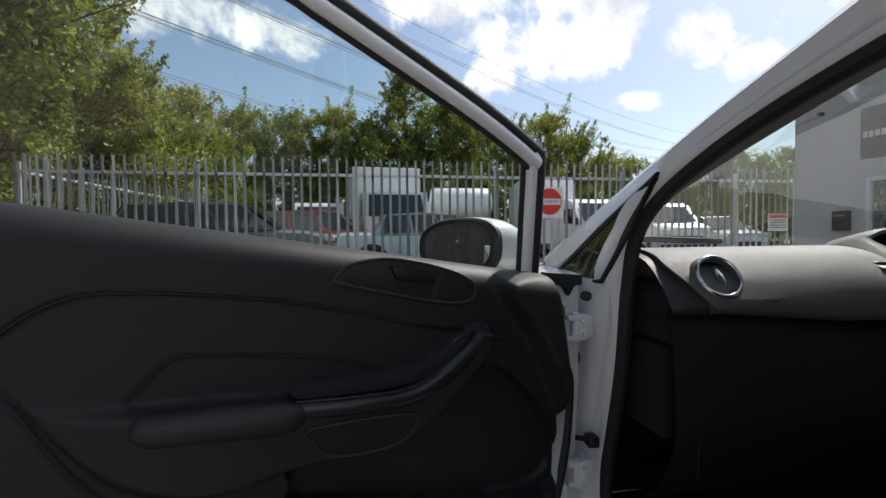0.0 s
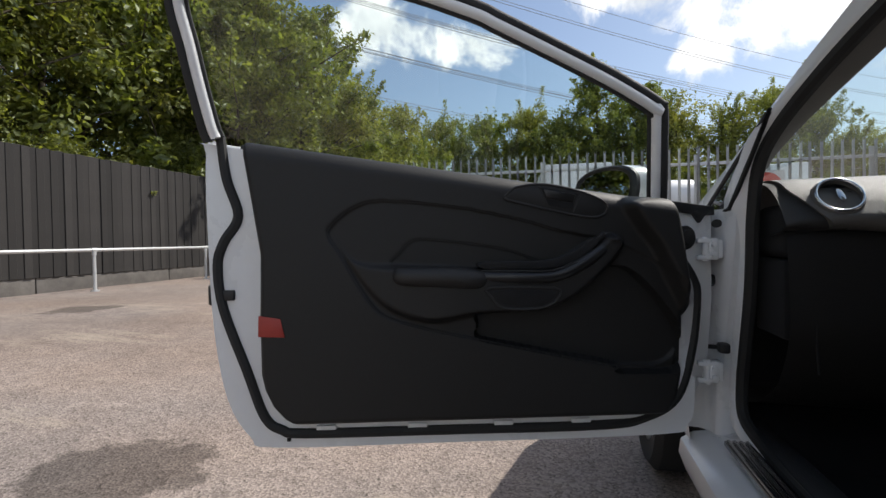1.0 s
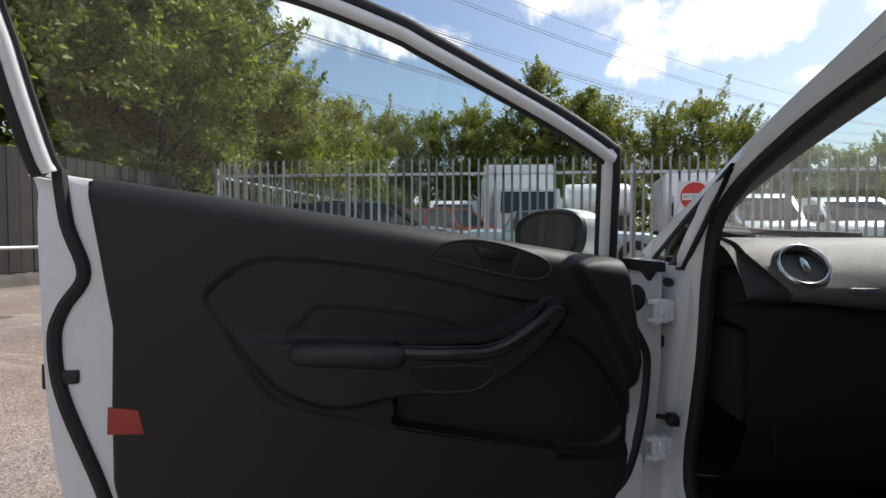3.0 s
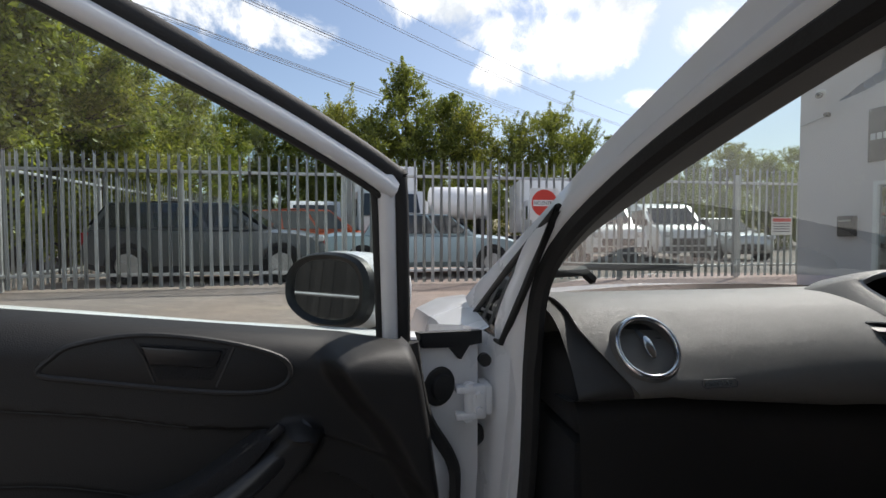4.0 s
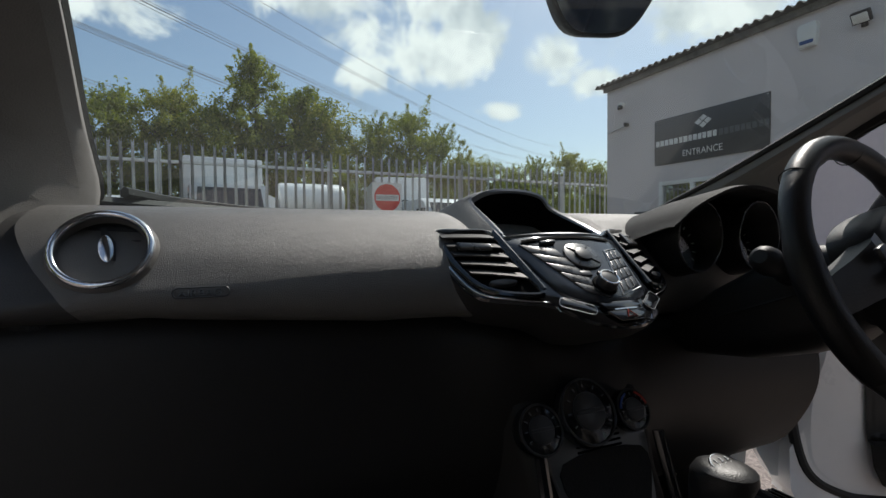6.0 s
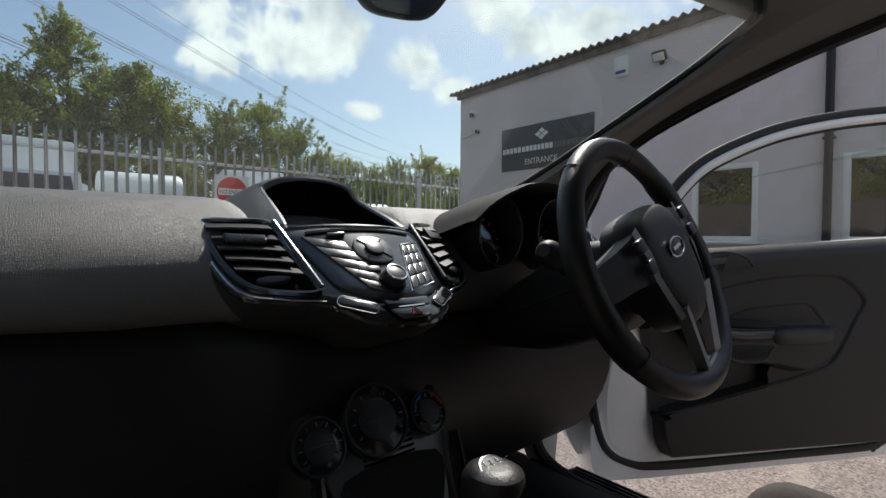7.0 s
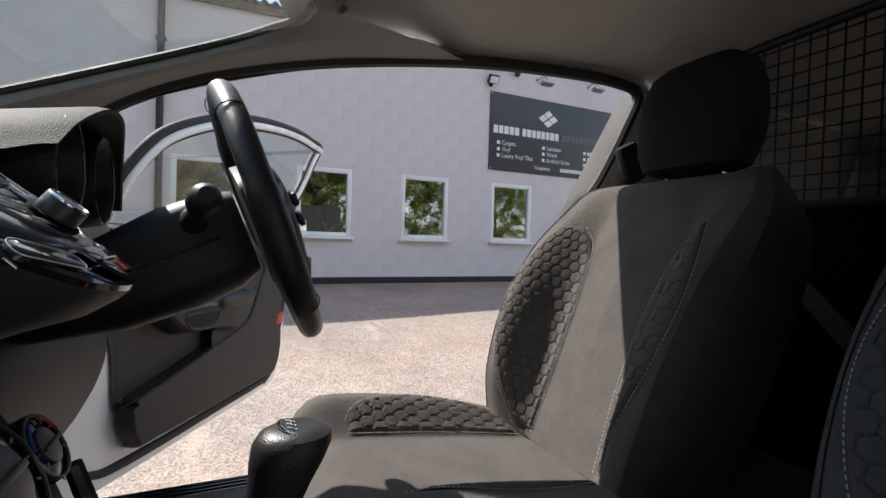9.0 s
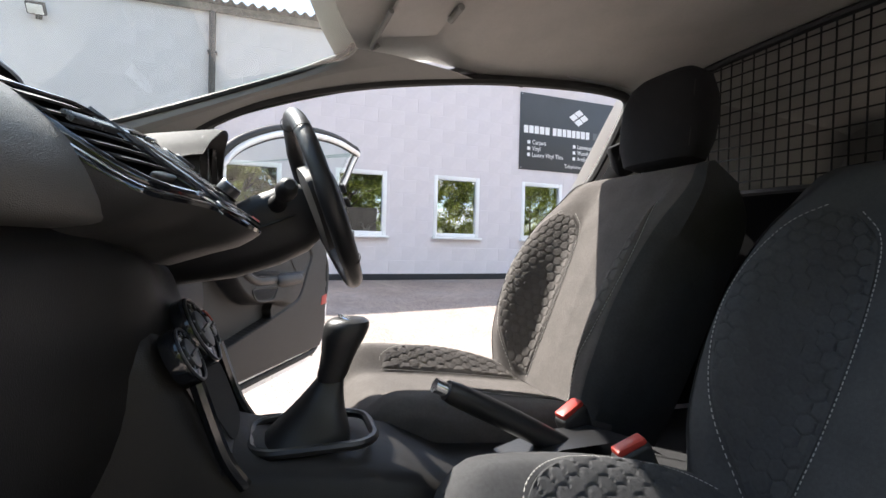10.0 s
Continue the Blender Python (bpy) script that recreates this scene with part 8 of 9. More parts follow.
def make_console():
    c = thing("centre_console", "black plastic centre console with heater dials", "console")
    bm = bmesh.new()
    rows = []
    for y, z, w in ((-0.14, 0.84, 0.115), (-0.235, 0.80, 0.105), (-0.262, 0.76, 0.10), (-0.285, 0.70, 0.095), (-0.31, 0.645, 0.095), (-0.36, 0.628, 0.10), (-0.46, 0.62, 0.105), (-0.54, 0.60, 0.105), (-0.62, 0.56, 0.10), (-0.75, 0.545, 0.095), (-0.95, 0.54, 0.09)):
        rows.append([(x * w + 0.0, y, zz) for x, zz in ((-1.12, 0.28), (-1.1, z - 0.05), (-1.0, z - 0.012), (-0.85, z), (0, z + 0.004), (0.85, z), (1.0, z - 0.012), (1.1, z - 0.05), (1.12, 0.28))])
    loft(bm, rows)
    part("body", bm, DASH_SHADED, c)
    for x, z, r in ((-0.093, 0.755, 0.033), (-0.019, 0.768, 0.045), (0.062, 0.757, 0.029)):
        turn = Matrix.Translation((x, -0.248 if r < 0.04 else -0.250, z)) @ Matrix.Rotation(radians(62), 4, "X")
        bm = bmesh.new()
        cyl(bm, (0, 0, 0.024), r, 0.018, "z", 36, bevel=0.003)
        bm.transform(turn)
        dial = part("heater_dial", bm, GLOSS_BLACK, c, "round gloss black heater dial")
        bm = bmesh.new()
        tube(bm, [(r * 0.93 * math.cos(a), r * 0.93 * math.sin(a), 0.034) for a in (2 * math.pi * i / 40 for i in range(40))], 0.0016, 6, True)
        bm.transform(turn)
        part("dial_rim", bm, BUTTON, dial)
        for i in range(9):
            bm = bmesh.new()
            a = radians(-30 + 30 * i)
            box(bm, (r * 0.72 * math.cos(a), r * 0.72 * math.sin(a), 0.0355), (0.0045, 0.0016, 0.001), 0.0, Matrix.Rotation(a, 4, "Z"))
            bm.transform(turn)
            part("dial_mark", bm, SIGN_FAINT, dial, smooth=False)
        bm = bmesh.new()
        cyl(bm, (0, 0, 0.034), r * 0.55, 0.006, "z", 28, bevel=0.002)
        box(bm, (0, 0, 0.037), (r * 1.0, r * 0.12, 0.005), 0.001)
        bm.transform(turn)
        part("dial_grip", bm, BUTTON, dial)
        if x > 0.05:
            for col, a0 in ((RED_PLASTIC, 10), (material("blue_mark", (0.03, 0.09, 0.4), 0.4), 110)):
                bm = bmesh.new()
                tube(bm, [turn @ Vector((r * 0.8 * math.cos(radians(a0 + 10 * i)), r * 0.8 * math.sin(radians(a0 + 10 * i)), 0.036)) for i in range(7)], 0.0016, 5)
                part("colour_arc", bm, col, dial)
    # silver framed storage tray below the dials, its inner shade painted as a dark plate
    here = Matrix.Translation((0.0, -0.293, 0.695)) @ Matrix.Rotation(radians(66), 4, "X")
    bm = bmesh.new()
    slab(bm, curve2([(-0.080, 0.066), (0.0, 0.070), (0.080, 0.066), (0.078, 0.0), (0.066, -0.050), (0.040, -0.074), (-0.040, -0.074), (-0.066, -0.050), (-0.078, 0.0)], 4), 0.006, here @ Matrix.Translation((0, 0, -0.004)), 0.002)
    part("tray_frame", bm, SILVER_TRIM, c, "satin grey tray surround")
    bm = bmesh.new()
    slab(bm, curve2([(-0.066, 0.030), (0.066, 0.030), (0.060, -0.030), (0.035, -0.052), (-0.035, -0.052), (-0.060, -0.030)], 4), 0.002, here @ Matrix.Translation((0, 0, 0.005)))
    part("tray_shade_plate", bm, CARPET, c)
    bm = bmesh.new()
    for i in range(4):
        box(bm, (0, 0.038 + i * 0.0065, 0.003), (0.075, 0.0032, 0.003), 0.001)
    bm.transform(here)
    part("vent_grille", bm, UNLIT_BLACK, c)
    for k in (-1, 1):
        bm = bmesh.new()
        tube(bm, smooth_line([(k * 0.10, -0.285, 0.74), (k * 0.102, -0.312, 0.66), (k * 0.10, -0.335, 0.62)], 5), 0.008, 8)
        part("side_edging", bm, GLOSS_BLACK, c)
    # surround of the gear lever
    bm = bmesh.new()
    tube(bm, [(x, -0.415 + y, 0.634) for x, y in rounded(0.120, 0.160, 0.035)], 0.0065, 8, True)
    part("gaiter_surround", bm, HANDLE_BLACK, c)
    return c


make_console()


def make_gear_lever():
    g = thing("gear_lever", "black leather gear lever with a shift-pattern cap", "gear lever")
    bm = bmesh.new()
    rows = []
    for t, w, dy in ((0.0, 0.050, 0.060), (0.15, 0.046, 0.054), (0.3, 0.040, 0.046), (0.45, 0.034, 0.037), (0.6, 0.029, 0.030), (0.75, 0.024, 0.024), (0.9, 0.019, 0.019), (1.0, 0.016, 0.016)):
        c = Vector((0.0, -0.405 - 0.035 * t, 0.625 + 0.088 * t))
        rows.append([(c.x + w * (1 + 0.06 * math.sin(9 * t + 3 * a)) * math.copysign(abs(math.cos(a)) ** 0.7, math.cos(a)), c.y + dy * math.copysign(abs(math.sin(a)) ** 0.7, math.sin(a)), c.z) for a in (2 * math.pi * i / 28 for i in range(28))])
    loft(bm, rows, close=True)
    part("gaiter", bm, LEATHER, g, "folded black leather gaiter")
    bm = bmesh.new()
    rows = []
    for t, r in ((0.0, 0.016), (0.12, 0.0185), (0.3, 0.0195), (0.5, 0.0225), (0.7, 0.0265), (0.85, 0.0280), (0.94, 0.0255), (0.985, 0.0195), (1.0, 0.010)):
        c = Vector((-0.006, -0.437 - 0.024 * t, 0.705 + 0.086 * t))
        rows.append([(c.x + r * math.cos(a), c.y + r * 1.12 * math.sin(a), c.z) for a in (2 * math.pi * i / 28 for i in range(28))])
    loft(bm, rows, close=True, cap=True)
    k = part("knob", bm, LEATHER, g, "black leather knob")
    cap = Matrix.Translation((-0.006, -0.4635, 0.7855)) @ Matrix.Rotation(radians(20), 4, "X")
    bm = bmesh.new()
    slab(bm, [(0.0170 * math.cos(a), 0.0190 * math.sin(a)) for a in (2 * math.pi * i / 28 for i in range(28))], 0.005, cap @ Matrix.Translation((0, 0, -0.002)), 0.002)
    part("cap", bm, BLACK_PLASTIC, k)
    bm = bmesh.new()
    tube(bm, [cap @ Vector((0.0170 * math.cos(a), 0.0190 * math.sin(a), 0.0016)) for a in (2 * math.pi * i / 32 for i in range(32))], 0.0014, 6, True)
    part("cap_rim", bm, CHROME, k)
    bm = bmesh.new()
    for x in (-0.008, 0.0, 0.008):
        box(bm, (x, 0, 0.0035), (0.0013, 0.013, 0.0008))
    box(bm, (0, 0, 0.0035), (0.0175, 0.0013, 0.0008))
    bm.transform(cap)
    part("shift_pattern", bm, SIGN_WHITE, k)
    for ch, x, y in (("1", -0.0105, 0.0085), ("3", -0.0025, 0.0085), ("5", 0.0055, 0.0085), ("2", -0.0105, -0.014), ("4", -0.0025, -0.014), ("R", 0.0055, -0.014)):
        words("gear_figure", ch, 0.0072, cap @ Matrix.Translation((x, y, 0.0025)), SIGN_WHITE, k)
    return g


make_gear_lever()


def make_handbrake():
    h = thing("handbrake", "black leather handbrake lever with a chrome button", "handbrake")
    bm = bmesh.new()
    line = smooth_line([(-0.025, -0.60, 0.683), (-0.024, -0.63, 0.668), (-0.02, -0.72, 0.62), (-0.015, -0.80, 0.575), (-0.01, -0.86, 0.54)], 4)
    tube(bm, line, [0.015 + 0.004 * math.sin(math.pi * i / (len(line) - 1)) for i in range(len(line))], 14)
    part("grip", bm, LEATHER, h)
    bm = bmesh.new()
    tube(bm, [(-0.025, -0.582, 0.692), (-0.025, -0.60, 0.683)], 0.0105, 16)
    part("button", bm, CHROME, h)
    bm = bmesh.new()
    loft(bm, [[(x, y, z) for x in (-0.055, -0.03, 0.0, 0.02)] for y, z in ((-0.70, 0.565), (-0.78, 0.585), (-0.88, 0.585), (-0.98, 0.55))])
    part("gaiter", bm, LEATHER, h)


make_handbrake()


def make_wheel():
    tilt = Matrix.Translation((0.322, -0.4485, 0.9725)) @ Matrix.Rotation(radians(-21.7), 4, "X")
    w = thing("steering_wheel", "black leather steering wheel with silver spokes", "steering wheel", tilt @ Matrix.Rotation(radians(-18), 4, "Y"))
    bm = bmesh.new()
    n = 72
    tube(bm, [(0.1715 * math.cos(a), 0.004 * math.cos(2 * a), 0.1715 * math.sin(a)) for a in (2 * math.pi * i / n for i in range(n))], [0.0165 + 0.002 * (abs(math.sin(2 * math.pi * i / n * 1.0)) < 0.5) for i in range(n)], 16, True)
    part("rim", bm, LEATHER, w, "leather wheel rim")
    for a in (radians(62), radians(118), radians(205), radians(335)):
        bm = bmesh.new()
        p = Vector((0.1715 * math.cos(a), 0, 0.1715 * math.sin(a)))
        t = Vector((-math.sin(a), 0, math.cos(a)))
        ring = [p + (Vector((math.cos(a), 0, math.sin(a))) * math.cos(b) + Vector((0, 1, 0)) * math.sin(b)) * 0.0178 for b in (2 * math.pi * i / 18 for i in range(18))]
        tube(bm, ring, 0.0009, 5, True)
        part("rim_seam", bm, RUBBER, w)
    # airbag pad
    bm = bmesh.new()
    rows = []
    for y, k in ((0.02, 1.0), (-0.012, 1.0), (-0.026, 0.94), (-0.033, 0.84), (-0.037, 0.6), (-0.038, 0.2)):
        rows.append([(u * k, y, v * k - 0.005) for u, v in curve2([(-0.064, 0.066), (0.0, 0.078), (0.064, 0.066), (0.078, 0.01), (0.060, -0.055), (0.030, -0.088), (0.0, -0.094), (-0.030, -0.088), (-0.060, -0.055), (-0.078, 0.01)], 4)])
    loft(bm, rows, close=True, cap=True)
    pad = part("airbag_pad", bm, BLACK_PLASTIC, w, "black airbag cover")
    face = Matrix.Translation((0, -0.0375, 0.006)) @ Matrix.Rotation(radians(90), 4, "X")
    bm = bmesh.new()
    slab(bm, [(0.025 * math.cos(a), 0.0125 * math.sin(a)) for a in (2 * math.pi * i / 32 for i in range(32))], 0.003, face, 0.001)
    part("badge", bm, material("badge_blue_black", (0.012, 0.016, 0.03), 0.2, scale=20, vary=0.1), pad, "dark oval badge")
    bm = bmesh.new()
    tube(bm, [face @ Vector((0.025 * math.cos(a), 0.0125 * math.sin(a), 0.0028)) for a in (2 * math.pi * i / 36 for i in range(36))], 0.0014, 6, True)
    box(bm, face @ Vector((0, 0, 0.003)), (0.026, 0.001, 0.0045), 0.0)
    part("badge_rim", bm, CHROME, pad)
    # spokes: two at the sides, a V below
    for s in (-1, 1):
        bm = bmesh.new()
        rows = []
        for x, h, y in ((0.058, 0.036, -0.018), (0.085, 0.030, -0.014), (0.115, 0.026, -0.008), (0.145, 0.024, -0.002), (0.162, 0.022, 0.002)):
            rows.append([(s * x, y - 0.012, 0.018 + h), (s * x, y - 0.014, 0.018), (s * x, y - 0.010, 0.018 - h), (s * x, y + 0.014, 0.018 - h), (s * x, y + 0.014, 0.018 + h)])
        loft(bm, rows, close=True, cap=True)
        sp = part("side_spoke", bm, BLACK_PLASTIC, w)
        bm = bmesh.new()
        rows = [[(s * 0.070, -0.034, 0.058), (s * 0.082, -0.032, 0.054)], [(s * 0.066, -0.036, 0.02), (s * 0.080, -0.034, 0.02)], [(s * 0.070, -0.034, -0.012), (s * 0.083, -0.032, -0.012)], [(s * 0.064, -0.033, -0.04), (s * 0.075, -0.030, -0.04)], [(s * 0.052, -0.032, -0.072), (s * 0.060, -0.026, -0.074)]]
        loft(bm, rows)
        bmesh.ops.solidify(bm, geom=bm.faces[:], thickness=0.004)
        part("spoke_trim", bm, SILVER, sp, "thin silver spoke trim")
        for z in (0.036, 0.008):
            bm = bmesh.new()
            box(bm, (s * 0.085, -0.036, z), (0.020, 0.008, 0.018), 0.003)
            part("wheel_switch", bm, BUTTON, sp)
        bm = bmesh.new()
        rows = []
        for t in (0.0, 0.35, 0.7, 1.0):
            x, z = s * (0.046 - 0.026 * t), -0.062 - 0.108 * t
            y = -0.034 + 0.026 * t
            rows.append([(x - s * 0.008, y, z), (x + s * 0.010, y - 0.003, z), (x + s * 0.010, y + 0.012, z), (x - s * 0.008, y + 0.012, z)])
        loft(bm, rows, close=True, cap=True)
        part("lower_spoke", bm, SILVER, w, "silver lower spoke")
    bm = bmesh.new()
    box(bm, (0, -0.006, -0.160), (0.056, 0.014, 0.016), 0.005)
    part("lower_bridge", bm, SILVER, w)
    # column shroud and stalks hang from the column
    c = thing("steering_column", "black plastic steering column shroud with stalks", "steering column", tilt)
    bm = bmesh.new()
    rows = []
    for y, a, up, dn in ((0.03, 0.058, 0.045, 0.07), (0.06, 0.066, 0.052, 0.085), (0.12, 0.07, 0.05, 0.09), (0.20, 0.07, 0.035, 0.085), (0.30, 0.06, 0.0, 0.06)):
        rows.append([(x, y, z) for x, z in curve2([(-a, 0.0), (-a * 0.85, up * 0.85), (0, up), (a * 0.85, up * 0.85), (a, 0.0), (a * 0.85, -dn * 0.8), (0, -dn), (-a * 0.85, -dn * 0.8)], 3)])
    loft(bm, rows, close=True, cap=True)
    part("shroud", bm, BLACK_PLASTIC, c)
    bm = bmesh.new()
    tube(bm, smooth_line([(-0.0725, 0.06, -0.01), (-0.075, 0.14, -0.012), (-0.072, 0.22, -0.012)], 4), 0.002, 5)
    part("shroud_seam", bm, RUBBER, c)
    for s in (-1, 1):
        bm = bmesh.new()
        line = smooth_line([(s * 0.050, 0.085, 0.018), (s * 0.085, 0.078, 0.022), (s * 0.115, 0.068, 0.028), (s * 0.140, 0.060, 0.034), (s * 0.158, 0.055, 0.038)], 4)
        tube(bm, line, [0.020, 0.019, 0.017, 0.015, 0.0135, 0.0125, 0.012, 0.013, 0.015, 0.017, 0.0185, 0.019, 0.0185, 0.0175, 0.016, 0.013, 0.009][:len(line)], 14)
        part("stalk", bm, BLACK_PLASTIC, c, "black column stalk")
    return w


make_wheel()


def glide(x, xs, ys):
    """A smooth curve through the knots (xs, ys), read at x."""
    x = min(max(x, xs[0]), xs[-1])
    i = max(k for k in range(len(xs) - 1) if xs[k] <= x)
    h = xs[i + 1] - xs[i]

    def slope(k):
        a, b = max(0, k - 1), min(len(xs) - 1, k + 1)
        return (ys[b] - ys[a]) / (xs[b] - xs[a])

    t = (x - xs[i]) / h
    return (2 * t ** 3 - 3 * t ** 2 + 1) * ys[i] + (t ** 3 - 2 * t ** 2 + t) * h * slope(i) + (3 * t ** 2 - 2 * t ** 3) * ys[i + 1] + (t ** 3 - t ** 2) * h * slope(i + 1)


COWL = grain("cowl_plastic", (0.022, 0.0215, 0.021), 0.72, 320, 0.7, spec=0.25)


def make_binnacle():
    b = thing("instrument_binnacle", "black instrument cowl with two round dials", "instrument panel")
    bm = bmesh.new()
    rows = []
    for y, xl, xr, zt, zl, zr in ((0.14, 0.09, 0.52, 0.985, 0.93, 0.93), (0.03, 0.115, 0.50, 1.020, 0.950, 0.94), (-0.07, 0.135, 0.485, 1.050, 0.975, 0.955), (-0.16, 0.152, 0.474, 1.076, 1.000, 0.965), (-0.238, 0.168, 0.464, 1.094, 1.026, 0.975), (-0.252, 0.170, 0.462, 1.093, 1.028, 0.975), (-0.250, 0.174, 0.457, 1.087, 1.026, 0.975), (-0.19, 0.174, 0.455, 1.074, 1.012, 0.970)):
        row = []
        for i in range(41):
            t = i / 40
            h = glide(t, [0, 0.12, 0.30, 0.45, 0.66, 0.84, 0.95, 1.0], [0.0, 0.50, 0.88, 1.0, 0.99, 0.88, 0.52, 0.0])
            base = zl + (zr - zl) * t
            row.append((xl + (xr - xl) * t, y - 0.022 * math.sin(math.pi * t) * (y < -0.2), base + (zt - base) * h))
        rows.append(row)
    loft(bm, rows)
    part("cowl", bm, COWL, b, "grained black cowl")
    # near-black lining paints the shade under the cowl
    bm = bmesh.new()
    back = [(0.316 + (x - 0.316) * 0.97, -0.10, z - 0.022) for x, _, z in rows[-1]]
    loft(bm, [rows[-1], back, [(x, -0.10, 0.90) for x, _, z in back]])
    part("cowl_lining", bm, UNLIT_BLACK, b)
    for x, r in ((0.238, 0.054), (0.384, 0.057)):
        here = Matrix.Translation((x, -0.222, 1.004)) @ Matrix.Rotation(radians(74), 4, "X")
        # a tube cut longer at the top than at the bottom
        ring = [2 * math.pi * i / 48 for i in range(49)]
        bm = bmesh.new()
        rows = []
        for k, h0 in ((0.92, -0.15), (0.96, -0.06), (1.0, 0.0), (1.02, 0.020), (1.0, 0.024), (0.96, 0.020), (0.90, -0.03)):
            rows.append([here @ Vector((r * k * 0.93 * math.cos(a), r * k * (1.04 if math.sin(a) > 0 else 0.98) * math.sin(a), h0 + (0.016 * math.sin(a) if h0 > 0.015 else 0.0))) for a in ring])
        loft(bm, rows)
        pod = part("dial_pod", bm, BLACK_PLASTIC, b, "tubular gauge pod")
        bm = bmesh.new()
        tube(bm, [here @ Vector((r * 0.93 * math.cos(a), r * (1.03 if math.sin(a) > 0 else 0.97) * math.sin(a), 0.0245 + 0.016 * math.sin(a))) for a in ring[:-1]], 0.0014, 6, True)
        part("pod_edge", bm, SILVER_BTN, pod, "thin grey edge")
        bm = bmesh.new()
        cyl(bm, (0, 0, -0.026), r * 0.9, 0.004, "z", 40)
        bm.transform(here)
        part("dial_face", bm, UNLIT_BLACK, pod)
        bm = bmesh.new()
        cyl(bm, (0, 0, -0.008), r * 0.92, 0.002, "z", 40)
        bm.transform(here)
        part("dial_lens", bm, CAR_GLASS, pod, "clear domed lens").visible_shadow = False
        for i in range(13):
            bm = bmesh.new()
            a = radians(-40 + 21.7 * i)
            box(bm, (0.040 * math.cos(a), 0.040 * math.sin(a), -0.0232), (0.007, 0.0018, 0.001), 0.0, Matrix.Rotation(a, 4, "Z"))
            bm.transform(here)
            part("dial_mark", bm, SIGN_WHITE, pod, smooth=False)
        bm = bmesh.new()
        box(bm, (-0.018, -0.014, -0.020), (0.045, 0.003, 0.002), 0.0, Matrix.Rotation(radians(38), 4, "Z"))
        bm.transform(here)
        part("needle", bm, RED_PLASTIC, pod)
    return b


make_binnacle()

# ---- seats ----


def hex_pad(x, y, cell):
    """Height 0..1 of a quilted hexagon pattern at (x, y)."""
    h = cell * math.sqrt(3)
    best = []
    for ox, oy in ((0, 0), (cell * 0.5 * 1.0, h * 0.5)):
        cx, cy = round((x - ox) / cell) * cell + ox, round((y - oy) / h) * h + oy
        best.append((math.hypot(x - cx, y - cy), x - cx, y - cy))
    _, dx, dy = min(best)
    e = max(abs(dx), abs(dx) * 0.5 + abs(dy) * 0.866)
    t = min(1.0, max(0.0, (cell * 0.5 - e) / (cell * 0.11)))
    return t * (2 - t)


def bolster(k):
    """Forward swell of the side bolsters at k = -1..1 across the seat."""
    a = abs(k)
    t = min(1.0, max(0.0, (a - 0.42) / 0.36))
    rise = t * t * (3 - 2 * t)
    return rise * (1.0 if a < 0.86 else math.sqrt(max(0.0, 1 - ((a - 0.86) / 0.16) ** 2)))


